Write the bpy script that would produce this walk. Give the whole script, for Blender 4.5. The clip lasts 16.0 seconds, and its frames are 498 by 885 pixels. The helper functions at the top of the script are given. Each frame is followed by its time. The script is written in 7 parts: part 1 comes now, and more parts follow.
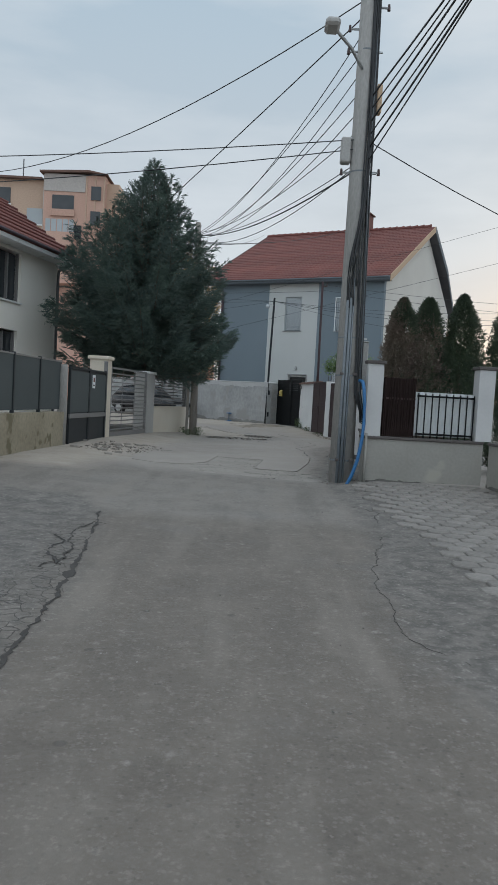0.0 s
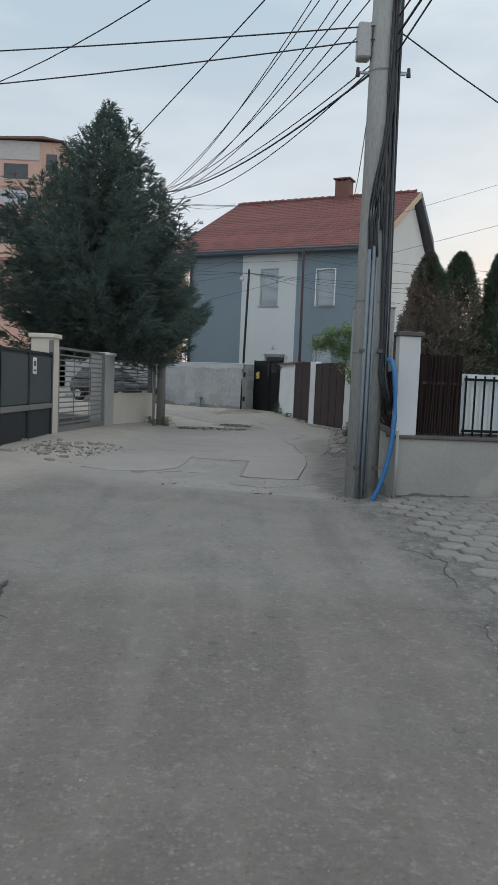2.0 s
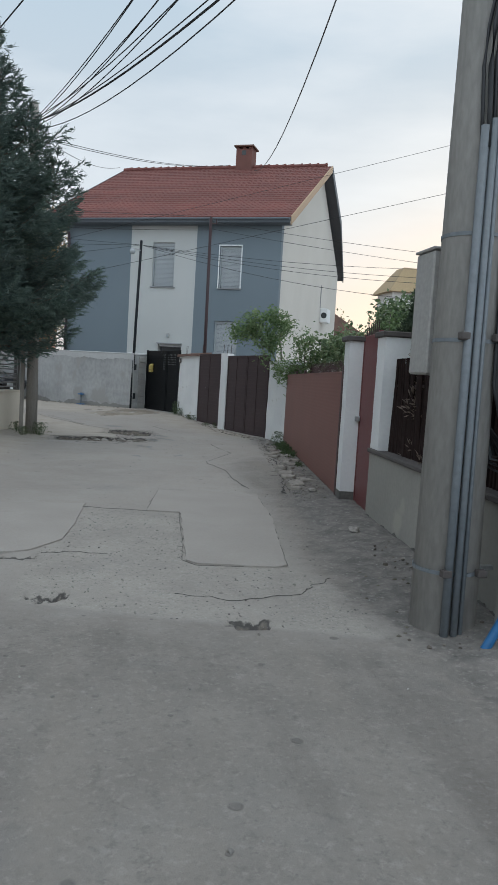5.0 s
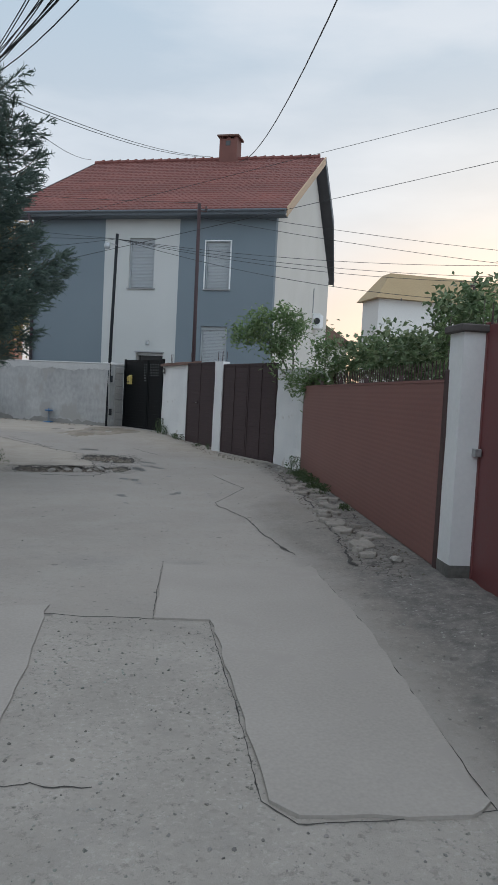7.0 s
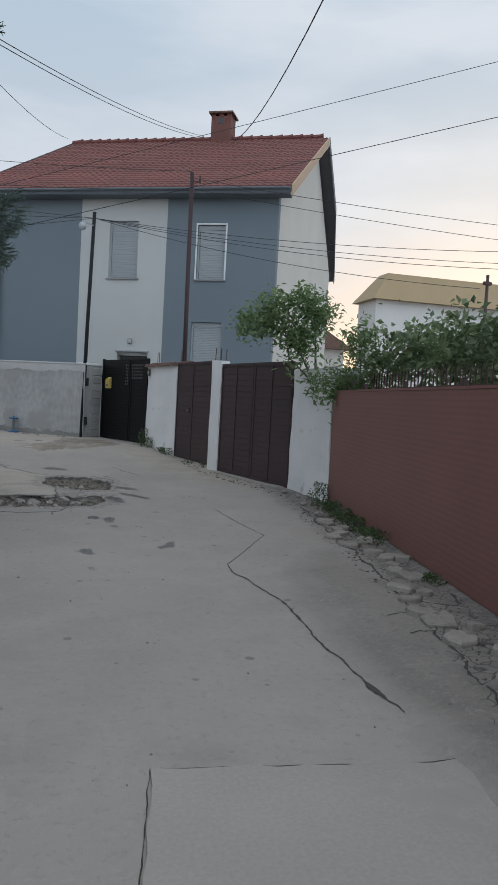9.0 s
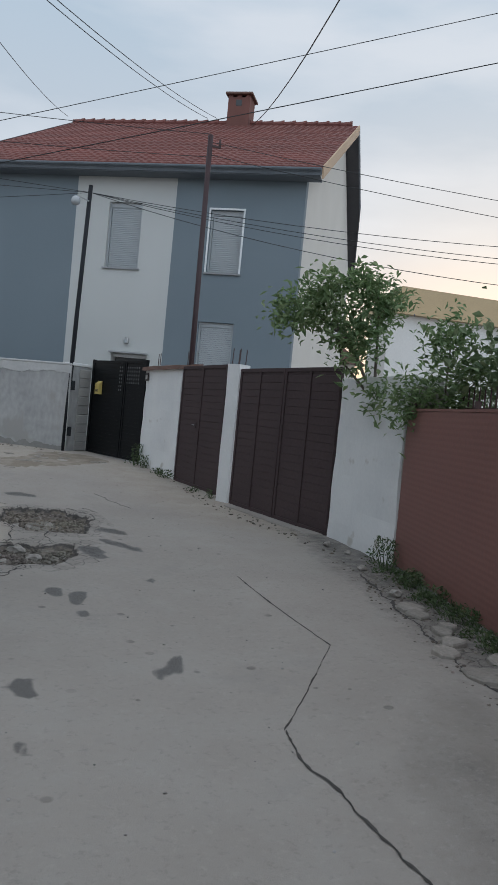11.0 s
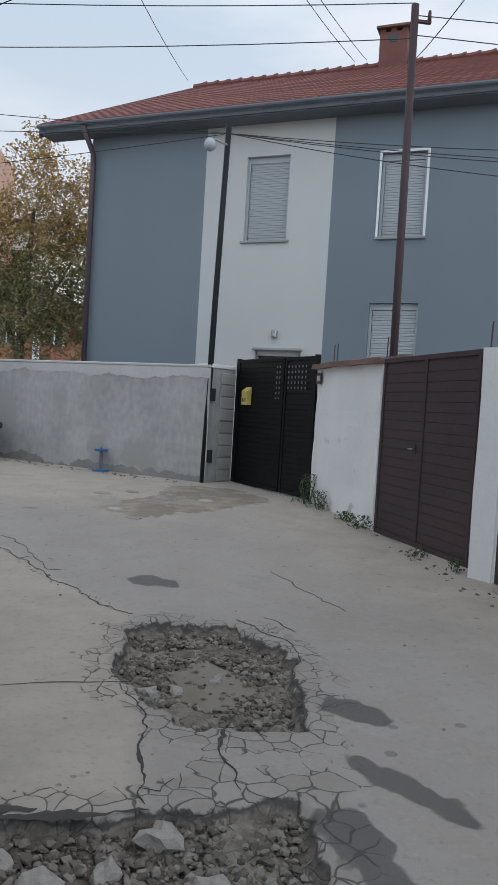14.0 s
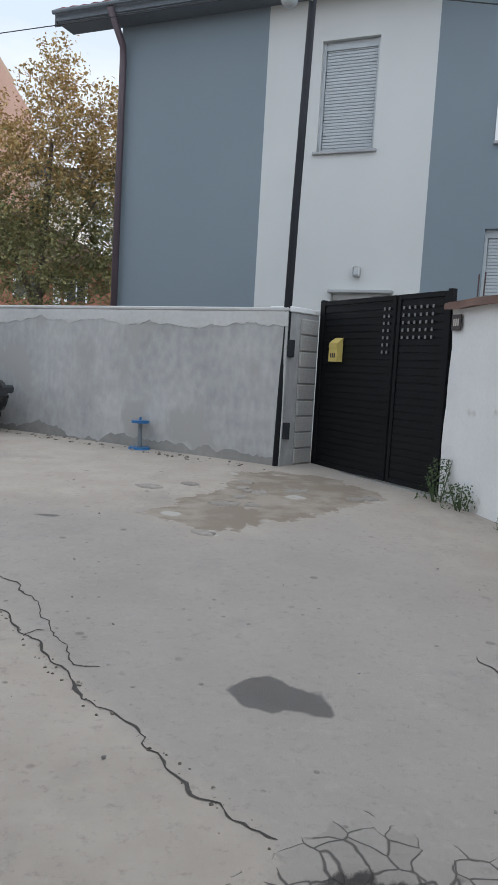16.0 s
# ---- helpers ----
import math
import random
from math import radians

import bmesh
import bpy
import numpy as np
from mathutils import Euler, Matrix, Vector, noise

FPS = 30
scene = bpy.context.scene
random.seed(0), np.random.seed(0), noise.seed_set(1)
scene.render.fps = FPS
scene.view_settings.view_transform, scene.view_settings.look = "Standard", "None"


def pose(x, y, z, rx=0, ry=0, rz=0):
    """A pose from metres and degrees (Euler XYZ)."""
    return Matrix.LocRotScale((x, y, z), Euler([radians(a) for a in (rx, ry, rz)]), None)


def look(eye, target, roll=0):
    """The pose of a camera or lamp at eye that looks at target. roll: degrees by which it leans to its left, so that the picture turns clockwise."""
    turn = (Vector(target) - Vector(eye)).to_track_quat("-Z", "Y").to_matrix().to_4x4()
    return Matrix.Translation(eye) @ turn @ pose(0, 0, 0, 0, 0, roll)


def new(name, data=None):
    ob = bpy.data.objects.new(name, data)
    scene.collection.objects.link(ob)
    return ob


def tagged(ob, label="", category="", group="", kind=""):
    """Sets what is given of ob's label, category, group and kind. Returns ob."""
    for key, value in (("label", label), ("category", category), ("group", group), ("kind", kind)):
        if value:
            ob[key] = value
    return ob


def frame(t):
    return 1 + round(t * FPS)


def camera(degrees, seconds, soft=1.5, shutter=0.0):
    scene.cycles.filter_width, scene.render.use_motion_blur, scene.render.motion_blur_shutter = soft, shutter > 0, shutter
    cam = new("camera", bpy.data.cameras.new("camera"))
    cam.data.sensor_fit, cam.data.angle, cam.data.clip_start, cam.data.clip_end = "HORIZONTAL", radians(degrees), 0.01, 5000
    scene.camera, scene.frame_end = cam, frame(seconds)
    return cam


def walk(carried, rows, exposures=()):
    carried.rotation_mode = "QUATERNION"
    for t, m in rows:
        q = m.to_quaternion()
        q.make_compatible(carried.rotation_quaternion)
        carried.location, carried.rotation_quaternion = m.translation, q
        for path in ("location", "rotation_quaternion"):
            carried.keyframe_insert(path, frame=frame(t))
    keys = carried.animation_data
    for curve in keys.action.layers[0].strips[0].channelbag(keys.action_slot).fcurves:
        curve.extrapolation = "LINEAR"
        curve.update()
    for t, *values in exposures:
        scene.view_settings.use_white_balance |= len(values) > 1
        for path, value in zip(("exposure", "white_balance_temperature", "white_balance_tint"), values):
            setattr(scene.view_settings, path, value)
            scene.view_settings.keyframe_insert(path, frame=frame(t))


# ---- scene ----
cam = camera(37.5, 16.0)
PATH = [
    (0, (0.188, 0.166, 1.358), (0.173, 2.163, 1.244), 3.2),
    (0.5, (0.126, 0.933, 1.383), (0.156, 2.928, 1.245), 1.7),
    (1, (0.076, 1.758, 1.412), (0.117, 3.753, 1.271), 1.3),
    (1.5, (0.005, 2.544, 1.412), (0.062, 4.537, 1.26), 2.0),
    (2, (-0.07, 3.372, 1.433), (0.001, 5.364, 1.272), 2.4),
    (2.5, (-0.113, 4.196, 1.422), (-0.021, 6.186, 1.244), 2.6),
    (3, (-0.213, 4.985, 1.492), (-0.108, 6.973, 1.298), 2.1),
    (3.5, (-0.262, 5.769, 1.514), (-0.142, 7.757, 1.328), 2.4),
    (4, (-0.364, 6.53, 1.518), (-0.162, 8.511, 1.336), 2.7),
    (4.5, (-0.455, 7.342, 1.536), (-0.152, 9.312, 1.363), 3.4),
    (4.7, (-0.5, 7.658, 1.545), (-0.135, 9.617, 1.371), 3.2),
    (6.8, (-0.538, 11.085, 1.521), (-0.052, 13.021, 1.393), 3.6),
    (7, (-0.513, 11.406, 1.529), (-0.032, 13.343, 1.397), 2.9),
    (7.5, (-0.475, 12.157, 1.541), (0.016, 14.089, 1.386), 1.2),
    (8, (-0.375, 12.955, 1.534), (0.113, 14.889, 1.388), 1.2),
    (10.3, (0.126, 16.469, 1.518), (0.7, 18.384, 1.443), 6.3),
    (10.5, (0.16, 16.738, 1.5), (0.731, 18.653, 1.428), 6.4),
    (11, (0.21, 17.56, 1.525), (0.747, 19.485, 1.447), 5.5),
    (11.5, (0.284, 18.268, 1.542), (0.776, 20.205, 1.476), 3.6),
    (12, (0.282, 19.053, 1.571), (0.651, 21.018, 1.496), 2.4),
    (12.5, (0.308, 19.822, 1.59), (0.67, 21.788, 1.512), 2.7),
    (13, (0.223, 20.589, 1.592), (0.555, 22.559, 1.504), 3.1),
    (13.5, (0.142, 21.359, 1.571), (0.392, 23.341, 1.487), 3.4),
    (14, (-0.009, 22.112, 1.573), (0.218, 24.097, 1.482), 3.4),
    (14.5, (-0.165, 22.889, 1.558), (0.047, 24.875, 1.455), 3.1),
    (15, (-0.332, 23.641, 1.516), (-0.123, 25.623, 1.349), 3.2),
    (15.5, (-0.445, 24.371, 1.509), (-0.247, 26.353, 1.334), 3.2),
    (16, (-0.496, 25.171, 1.488), (-0.322, 27.154, 1.29), 3.3),
]
walk(cam, [(t, look(eye, target, roll)) for t, eye, target, roll in PATH],
     [(0, -0.08, 6250, 10), (2.5, 0.1, 6250, 10), (4.5, 0.15, 6250, 10), (7, 0.05, 6200, 12), (12, -0.03, 6200, 13), (13.5, 0.13, 6250, 14), (14.5, 0.35, 6300, 15), (16, 0.57, 6350, 15)])

# ---- light ----
world = bpy.data.worlds.new("world")
scene.world = world
world.use_nodes = True
wn, wl = world.node_tree.nodes, world.node_tree.links
wn.clear()
w_out, w_bg = wn.new("ShaderNodeOutputWorld"), wn.new("ShaderNodeBackground")
w_sky = wn.new("ShaderNodeTexSky")
w_sky.sky_type, w_sky.sun_disc = "NISHITA", False
SUN_EL, SUN_ROT = radians(7), radians(34)
w_sky.sun_elevation, w_sky.sun_rotation, w_sky.air_density, w_sky.dust_density = SUN_EL, SUN_ROT, 1.0, 2.0
w_co, w_map, w_noise = wn.new("ShaderNodeTexCoord"), wn.new("ShaderNodeMapping"), wn.new("ShaderNodeTexNoise")
w_map.inputs["Scale"].default_value = (1.2, 1.2, 4.5)
w_noise.inputs["Scale"].default_value, w_noise.inputs["Detail"].default_value = 1.9, 8
w_ramp = wn.new("ShaderNodeValToRGB")
w_ramp.color_ramp.elements[0].position, w_ramp.color_ramp.elements[1].position = 0.42, 0.62
w_sep = wn.new("ShaderNodeSeparateXYZ")
w_grad = wn.new("ShaderNodeValToRGB")          # cloud deck by height above the horizon
for pos, col in ((0.0, (0.70, 0.685, 0.675, 1)), (0.12, (0.68, 0.75, 0.79, 1)), (0.3, (0.45, 0.645, 0.765, 1)), (0.7, (0.41, 0.59, 0.72, 1))):
    e = w_grad.color_ramp.elements[0] if pos == 0 else w_grad.color_ramp.elements[1] if pos == 0.7 else w_grad.color_ramp.elements.new(pos)
    e.position, e.color = pos, col
w_dot = wn.new("ShaderNodeVectorMath"); w_dot.operation = "DOT_PRODUCT"      # afterglow round the sun
w_dot.inputs[1].default_value = (math.sin(SUN_ROT), math.cos(SUN_ROT), -0.12)
w_near = wn.new("ShaderNodeMapRange"); w_near.inputs[1].default_value, w_near.inputs[2].default_value = 0.86, 1.0
w_low = wn.new("ShaderNodeMapRange"); w_low.inputs[1].default_value, w_low.inputs[2].default_value = 0.24, 0.03
w_glow = wn.new("ShaderNodeMath"); w_glow.operation = "MULTIPLY"
w_warm = wn.new("ShaderNodeMix"); w_warm.data_type = "RGBA"; w_warm.inputs[7].default_value = (0.85, 0.635, 0.485, 1)
w_tint = wn.new("ShaderNodeMix"); w_tint.data_type = "RGBA"
w_tint.inputs[7].default_value = (0.74, 0.79, 0.82, 1)
w_gain = wn.new("ShaderNodeVectorMath"); w_gain.operation = "SCALE"; w_gain.inputs["Scale"].default_value = 0.12
w_mix = wn.new("ShaderNodeMix"); w_mix.data_type = "RGBA"; w_mix.inputs[0].default_value = 0.9
wl.new(w_co.outputs["Generated"], w_map.inputs[0]); wl.new(w_map.outputs[0], w_noise.inputs["Vector"])
wl.new(w_noise.outputs["Fac"], w_ramp.inputs[0]); wl.new(w_co.outputs["Generated"], w_sep.inputs[0])
wl.new(w_sep.outputs["Z"], w_grad.inputs[0]); wl.new(w_grad.outputs[0], w_tint.inputs[6])
wl.new(w_co.outputs["Generated"], w_dot.inputs[0]); wl.new(w_dot.outputs["Value"], w_near.inputs[0]); wl.new(w_sep.outputs["Z"], w_low.inputs[0])
wl.new(w_near.outputs[0], w_glow.inputs[0]); wl.new(w_low.outputs[0], w_glow.inputs[1]); wl.new(w_glow.outputs[0], w_warm.inputs[0])
w_amt = wn.new("ShaderNodeMath"); w_amt.operation = "MULTIPLY"; w_amt.inputs[1].default_value = 0.85
wl.new(w_ramp.outputs[0], w_amt.inputs[0]); wl.new(w_amt.outputs[0], w_tint.inputs[0])
wl.new(w_sky.outputs[0], w_gain.inputs[0]); wl.new(w_gain.outputs[0], w_mix.inputs[6]); wl.new(w_tint.outputs[2], w_warm.inputs[6]); wl.new(w_warm.outputs[2], w_mix.inputs[7])
w_back = wn.new("ShaderNodeMapRange")           # the clouds opposite the low sun are the brighter half of the sky
w_back.inputs[1].default_value, w_back.inputs[2].default_value, w_back.inputs[3].default_value, w_back.inputs[4].default_value = 0.25, -0.8, 1.0, 1.75
w_dir = wn.new("ShaderNodeVectorMath"); w_dir.operation = "SCALE"
wl.new(w_sep.outputs["Y"], w_back.inputs[0]); wl.new(w_back.outputs[0], w_dir.inputs["Scale"])
wl.new(w_mix.outputs[2], w_dir.inputs[0]); wl.new(w_dir.outputs[0], w_bg.inputs[0]); wl.new(w_bg.outputs[0], w_out.inputs[0])
w_bg.inputs[1].default_value = 1.0
sun = new("sun", bpy.data.lights.new("sun", "SUN"))
sun.data.energy, sun.data.angle, sun.data.color = 0.5, radians(25), (1.0, 0.93, 0.85)
sun.matrix_world = look((60 * math.sin(SUN_ROT), 60 * math.cos(SUN_ROT), 60 * math.tan(SUN_EL)), (0, 0, 0))


# ---- materials ----
def surf(name, c1, c2, big=0.8, fine=30.0, rough=0.85, bump=0.25, metal=0.0, grain=0.25, stretch=(1, 1, 1), rand=0.0, spots=None, spot_scale=1.5, spot_at=0.6, wavy=0.004):
    """A surface of two mingled colours with fine grain, relief and, if given, worn spots of a third colour."""
    m = bpy.data.materials.new(name); m.use_nodes = True
    n, l = m.node_tree.nodes, m.node_tree.links
    b = n["Principled BSDF"]
    co, mp = n.new("ShaderNodeTexCoord"), n.new("ShaderNodeMapping")
    mp.inputs["Scale"].default_value = stretch
    l.new(co.outputs["Object"], mp.inputs[0])
    def nz(scale, detail=5.0):
        t = n.new("ShaderNodeTexNoise"); t.inputs["Scale"].default_value, t.inputs["Detail"].default_value = scale, detail
        l.new(mp.outputs[0], t.inputs["Vector"]); return t
    def mix(fac, a, c, mode="MIX"):
        x = n.new("ShaderNodeMix"); x.data_type, x.blend_type = "RGBA", mode
        for i, v in ((0, fac), (6, a), (7, c)):
            if isinstance(v, (tuple, float, int)): x.inputs[i].default_value = (*v, 1) if isinstance(v, tuple) else v
            else: l.new(v, x.inputs[i])
        return x.outputs[2]
    def ramp(sock, a, c):
        r = n.new("ShaderNodeMapRange"); r.inputs[1].default_value, r.inputs[2].default_value = a, c
        l.new(sock, r.inputs[0]); return r.outputs[0]
    large, small = nz(big), nz(fine, 8.0)
    col = mix(ramp(large.outputs["Fac"], 0.32, 0.68), c1, c2)
    dark = tuple(v * 0.55 for v in c1); light = tuple(min(1, v * 1.35) for v in c2)
    g = mix(ramp(small.outputs["Fac"], 0.3, 0.7), dark, light)
    col = mix(grain, col, g)
    if spots:
        col = mix(ramp(nz(spot_scale, 7.0).outputs["Fac"], spot_at, spot_at + 0.06), col, spots)
    if rand:
        o = n.new("ShaderNodeObjectInfo")
        hs = n.new("ShaderNodeHueSaturation"); l.new(col, hs.inputs["Color"])
        r = n.new("ShaderNodeMapRange"); r.inputs[3].default_value, r.inputs[4].default_value = 1 - rand, 1 + rand
        l.new(o.outputs["Random"], r.inputs[0]); l.new(r.outputs[0], hs.inputs["Value"]); col = hs.outputs[0]
    l.new(col, b.inputs["Base Color"])
    rr = n.new("ShaderNodeMapRange"); rr.inputs[3].default_value, rr.inputs[4].default_value = max(0.02, rough - 0.12), min(1, rough + 0.1)
    l.new(small.outputs["Fac"], rr.inputs[0]); l.new(rr.outputs[0], b.inputs["Roughness"])
    b.inputs["Metallic"].default_value = metal
    bp = n.new("ShaderNodeBump"); bp.inputs["Strength"].default_value, bp.inputs["Distance"].default_value = bump, wavy
    l.new(small.outputs["Fac"], bp.inputs["Height"]); l.new(bp.outputs[0], b.inputs["Normal"])
    return m


def island_leaf(name, c1, c2, c3, rough=0.6, thin=0.0):
    """Leaves whose colour differs from leaf to leaf."""
    m = bpy.data.materials.new(name); m.use_nodes = True
    n, l = m.node_tree.nodes, m.node_tree.links
    b, ge, cr = n["Principled BSDF"], n.new("ShaderNodeNewGeometry"), n.new("ShaderNodeValToRGB")
    els = cr.color_ramp.elements
    els[0].color, els[1].color = (*c1, 1), (*c3, 1)
    els.new(0.5).color = (*c2, 1)
    l.new(ge.outputs["Random Per Island"], cr.inputs[0])
    co, t, mx = n.new("ShaderNodeTexCoord"), n.new("ShaderNodeTexNoise"), n.new("ShaderNodeMix")
    t.inputs["Scale"].default_value = 1.3; mx.data_type = "RGBA"; mx.blend_type = "MULTIPLY"; mx.inputs[0].default_value = 0.5
    l.new(co.outputs["Object"], t.inputs["Vector"]); l.new(cr.outputs[0], mx.inputs[6]); l.new(t.outputs["Color"], mx.inputs[7])
    hs = n.new("ShaderNodeHueSaturation"); hs.inputs["Value"].default_value = 1.5
    mm = n.new("ShaderNodeMix"); mm.data_type = "RGBA"; mm.inputs[0].default_value = 0.4
    l.new(cr.outputs[0], mm.inputs[6]); l.new(mx.outputs[2], mm.inputs[7])
    l.new(mm.outputs[2], b.inputs["Base Color"]); b.inputs["Roughness"].default_value = rough
    if thin:                                     # light passes through thin leaves
        tr, ms = n.new("ShaderNodeBsdfTranslucent"), n.new("ShaderNodeMixShader")
        ms.inputs[0].default_value = thin
        l.new(mm.outputs[2], tr.inputs["Color"]); l.new(b.outputs[0], ms.inputs[1]); l.new(tr.outputs[0], ms.inputs[2])
        l.new(ms.outputs[0], n["Material Output"].inputs["Surface"])
    return m


M_GREYWALL = surf("blue_grey_render", (0.165, 0.205, 0.235), (0.18, 0.22, 0.25), 0.5, 60, 0.9, 0.3, grain=0.12)
M_WHITEWALL = surf("white_render", (0.485, 0.50, 0.49), (0.535, 0.548, 0.538), 0.5, 60, 0.9, 0.3, grain=0.08)
M_GABLE = surf("pale_cream_render", (0.57, 0.545, 0.50), (0.62, 0.595, 0.55), 0.5, 60, 0.9, 0.3, grain=0.08)
M_ROOF = surf("clay_roof_tile", (0.20, 0.068, 0.056), (0.155, 0.058, 0.05), 1.2, 18, 0.8, 0.3, rand=0.12, grain=0.3)
M_CHIMNEY = surf("chimney_brick", (0.19, 0.085, 0.07), (0.14, 0.062, 0.052), 1.5, 25, 0.9, 0.3)
M_FASCIA = surf("bare_board", (0.52, 0.38, 0.26), (0.45, 0.32, 0.21), 2, 30, 0.8, 0.2, stretch=(1, 8, 8))
M_SOFFIT = surf("dark_soffit", (0.085, 0.086, 0.096), (0.105, 0.105, 0.115), 2, 30, 0.7, 0.2)
M_EAVE = surf("eave_board", (0.115, 0.135, 0.155), (0.135, 0.155, 0.175), 2, 30, 0.8, 0.2)
M_PIPE = surf("plum_downpipe", (0.09, 0.06, 0.075), (0.07, 0.05, 0.06), 2, 30, 0.5, 0.1)
M_SHUTTER = surf("white_shutter", (0.36, 0.39, 0.41), (0.40, 0.43, 0.445), 1, 40, 0.5, 0.05, grain=0.05)
M_FRAME = surf("white_window_frame", (0.72, 0.74, 0.75), (0.76, 0.77, 0.78), 1, 40, 0.4, 0.05, grain=0.05)
M_SILL = surf("grey_sill", (0.28, 0.29, 0.30), (0.33, 0.34, 0.34), 1, 40, 0.6, 0.1)
M_CEMENT = surf("cement_render", (0.295, 0.30, 0.298), (0.43, 0.43, 0.425), 1.1, 9, 0.92, 0.2, grain=0.2, stretch=(1.1, 1.1, 0.7), spots=(0.335, 0.33, 0.315), spot_scale=1.3, spot_at=0.54)
M_DAMPGREY = surf("damp_cement", (0.20, 0.198, 0.19), (0.27, 0.265, 0.25), 1.5, 14, 0.92, 0.2, grain=0.15)
# pale grey for daylight showing in the gate's punched holes
M_SLOTLIGHT = surf("slot_light_grey", (0.10, 0.105, 0.11), (0.20, 0.205, 0.21), 3, 30, 0.3, 0.05, metal=0.6)
M_PALECEMENT = surf("pale_limewash", (0.41, 0.41, 0.405), (0.49, 0.49, 0.485), 1.3, 16, 0.92, 0.2, grain=0.12, spots=(0.38, 0.38, 0.37), spot_scale=2.0, spot_at=0.6)
M_BLOCK = surf("concrete_block", (0.33, 0.325, 0.31), (0.40, 0.39, 0.37), 2, 40, 0.95, 0.6, rand=0.1)
M_LIME = surf("whitewash", (0.64, 0.65, 0.65), (0.74, 0.74, 0.73), 1.1, 26, 0.9, 0.2, grain=0.06, spots=(0.52, 0.50, 0.465), spot_scale=2.6, spot_at=0.64)
# whitewash darkened in its colour, for corner piers that stand in shade
M_PIERSHADE = surf("shaded_white_render", (0.44, 0.44, 0.44), (0.51, 0.51, 0.50), 1.1, 26, 0.9, 0.2, grain=0.06, spots=(0.40, 0.39, 0.365), spot_scale=2.6, spot_at=0.64)
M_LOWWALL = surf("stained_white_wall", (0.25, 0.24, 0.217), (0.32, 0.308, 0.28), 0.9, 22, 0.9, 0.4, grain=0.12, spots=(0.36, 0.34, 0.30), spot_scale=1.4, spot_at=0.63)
M_DAMP = surf("damp_plinth", (0.07, 0.067, 0.062), (0.16, 0.153, 0.14), 3, 25, 0.9, 0.5)
M_BLACKGATE = surf("black_steel", (0.007, 0.008, 0.009), (0.011, 0.012, 0.013), 1, 40, 0.45, 0.1)
M_BROWNGATE = surf("brown_steel", (0.06, 0.044, 0.046), (0.073, 0.053, 0.054), 1, 30, 0.55, 0.15)
M_MAROON = surf("maroon_steel", (0.195, 0.09, 0.076), (0.225, 0.105, 0.088), 0.8, 30, 0.6, 0.15)
M_MAROONDOOR = surf("dark_red_steel", (0.16, 0.045, 0.045), (0.13, 0.04, 0.04), 1, 30, 0.55, 0.1)
M_DARKPOST = surf("dark_brown_post", (0.05, 0.028, 0.028), (0.065, 0.035, 0.033), 2, 30, 0.6, 0.1)
M_POLE = surf("pole_concrete", (0.27, 0.265, 0.25), (0.34, 0.33, 0.315), 1.2, 35, 0.9, 0.4, stretch=(1, 1, 0.3), spots=(0.22, 0.21, 0.2), spot_scale=2, spot_at=0.62)
M_WOODPOLE = surf("weathered_pole", (0.22, 0.20, 0.18), (0.29, 0.27, 0.245), 2, 20, 0.9, 0.5, stretch=(6, 6, 0.6))
M_BLACKPOLE = surf("black_pole_paint", (0.018, 0.02, 0.024), (0.028, 0.03, 0.034), 2, 30, 0.5, 0.1)
M_REDPOLE = surf("red_oxide_paint", (0.042, 0.017, 0.02), (0.031, 0.015, 0.018), 2, 30, 0.6, 0.2)
M_CABLE = surf("cable_sheath", (0.018, 0.02, 0.022), (0.03, 0.032, 0.035), 2, 30, 0.6, 0.05)
M_CONDUIT = surf("grey_conduit", (0.13, 0.15, 0.17), (0.17, 0.19, 0.205), 2, 30, 0.5, 0.05)
M_BLUE = surf("blue_hose", (0.022, 0.12, 0.29), (0.026, 0.145, 0.335), 2, 30, 0.4, 0.05)
M_CABINET = surf("grey_cabinet", (0.33, 0.325, 0.31), (0.38, 0.37, 0.355), 1, 30, 0.5, 0.1)
M_WATER = surf("muddy_water", (0.15, 0.13, 0.10), (0.19, 0.165, 0.13), 2, 8, 0.1, 0.02, grain=0.05)
M_STEEL = surf("galvanised", (0.35, 0.36, 0.37), (0.45, 0.46, 0.46), 3, 30, 0.4, 0.1, metal=0.7)
M_SLAT = surf("grey_slat_paint", (0.15, 0.145, 0.145), (0.19, 0.184, 0.18), 1, 30, 0.55, 0.1)
M_DARKSHEET = surf("anthracite_sheet", (0.030, 0.034, 0.037), (0.04, 0.044, 0.047), 0.8, 30, 0.5, 0.1)
M_MESH = surf("green_grey_screen", (0.045, 0.058, 0.06), (0.06, 0.072, 0.074), 1, 60, 0.8, 0.2)
M_CREAM = surf("cream_wall", (0.56, 0.50, 0.41), (0.62, 0.56, 0.47), 1, 25, 0.9, 0.3, grain=0.1)
M_STONEWALL = surf("mossy_concrete", (0.24, 0.21, 0.15), (0.33, 0.29, 0.21), 1.6, 14, 0.95, 0.6, spots=(0.15, 0.13, 0.08), spot_scale=2.5, spot_at=0.58)
M_HOUSECREAM = surf("cream_house_render", (0.78, 0.75, 0.68), (0.83, 0.80, 0.735), 0.6, 40, 0.9, 0.3, grain=0.08)
M_GLASS = surf("dark_glazing", (0.03, 0.035, 0.04), (0.045, 0.05, 0.055), 1, 30, 0.12, 0.0, grain=0.05)
M_APT1 = surf("pink_render", (0.50, 0.315, 0.245), (0.56, 0.36, 0.285), 0.3, 10, 0.9, 0.2)
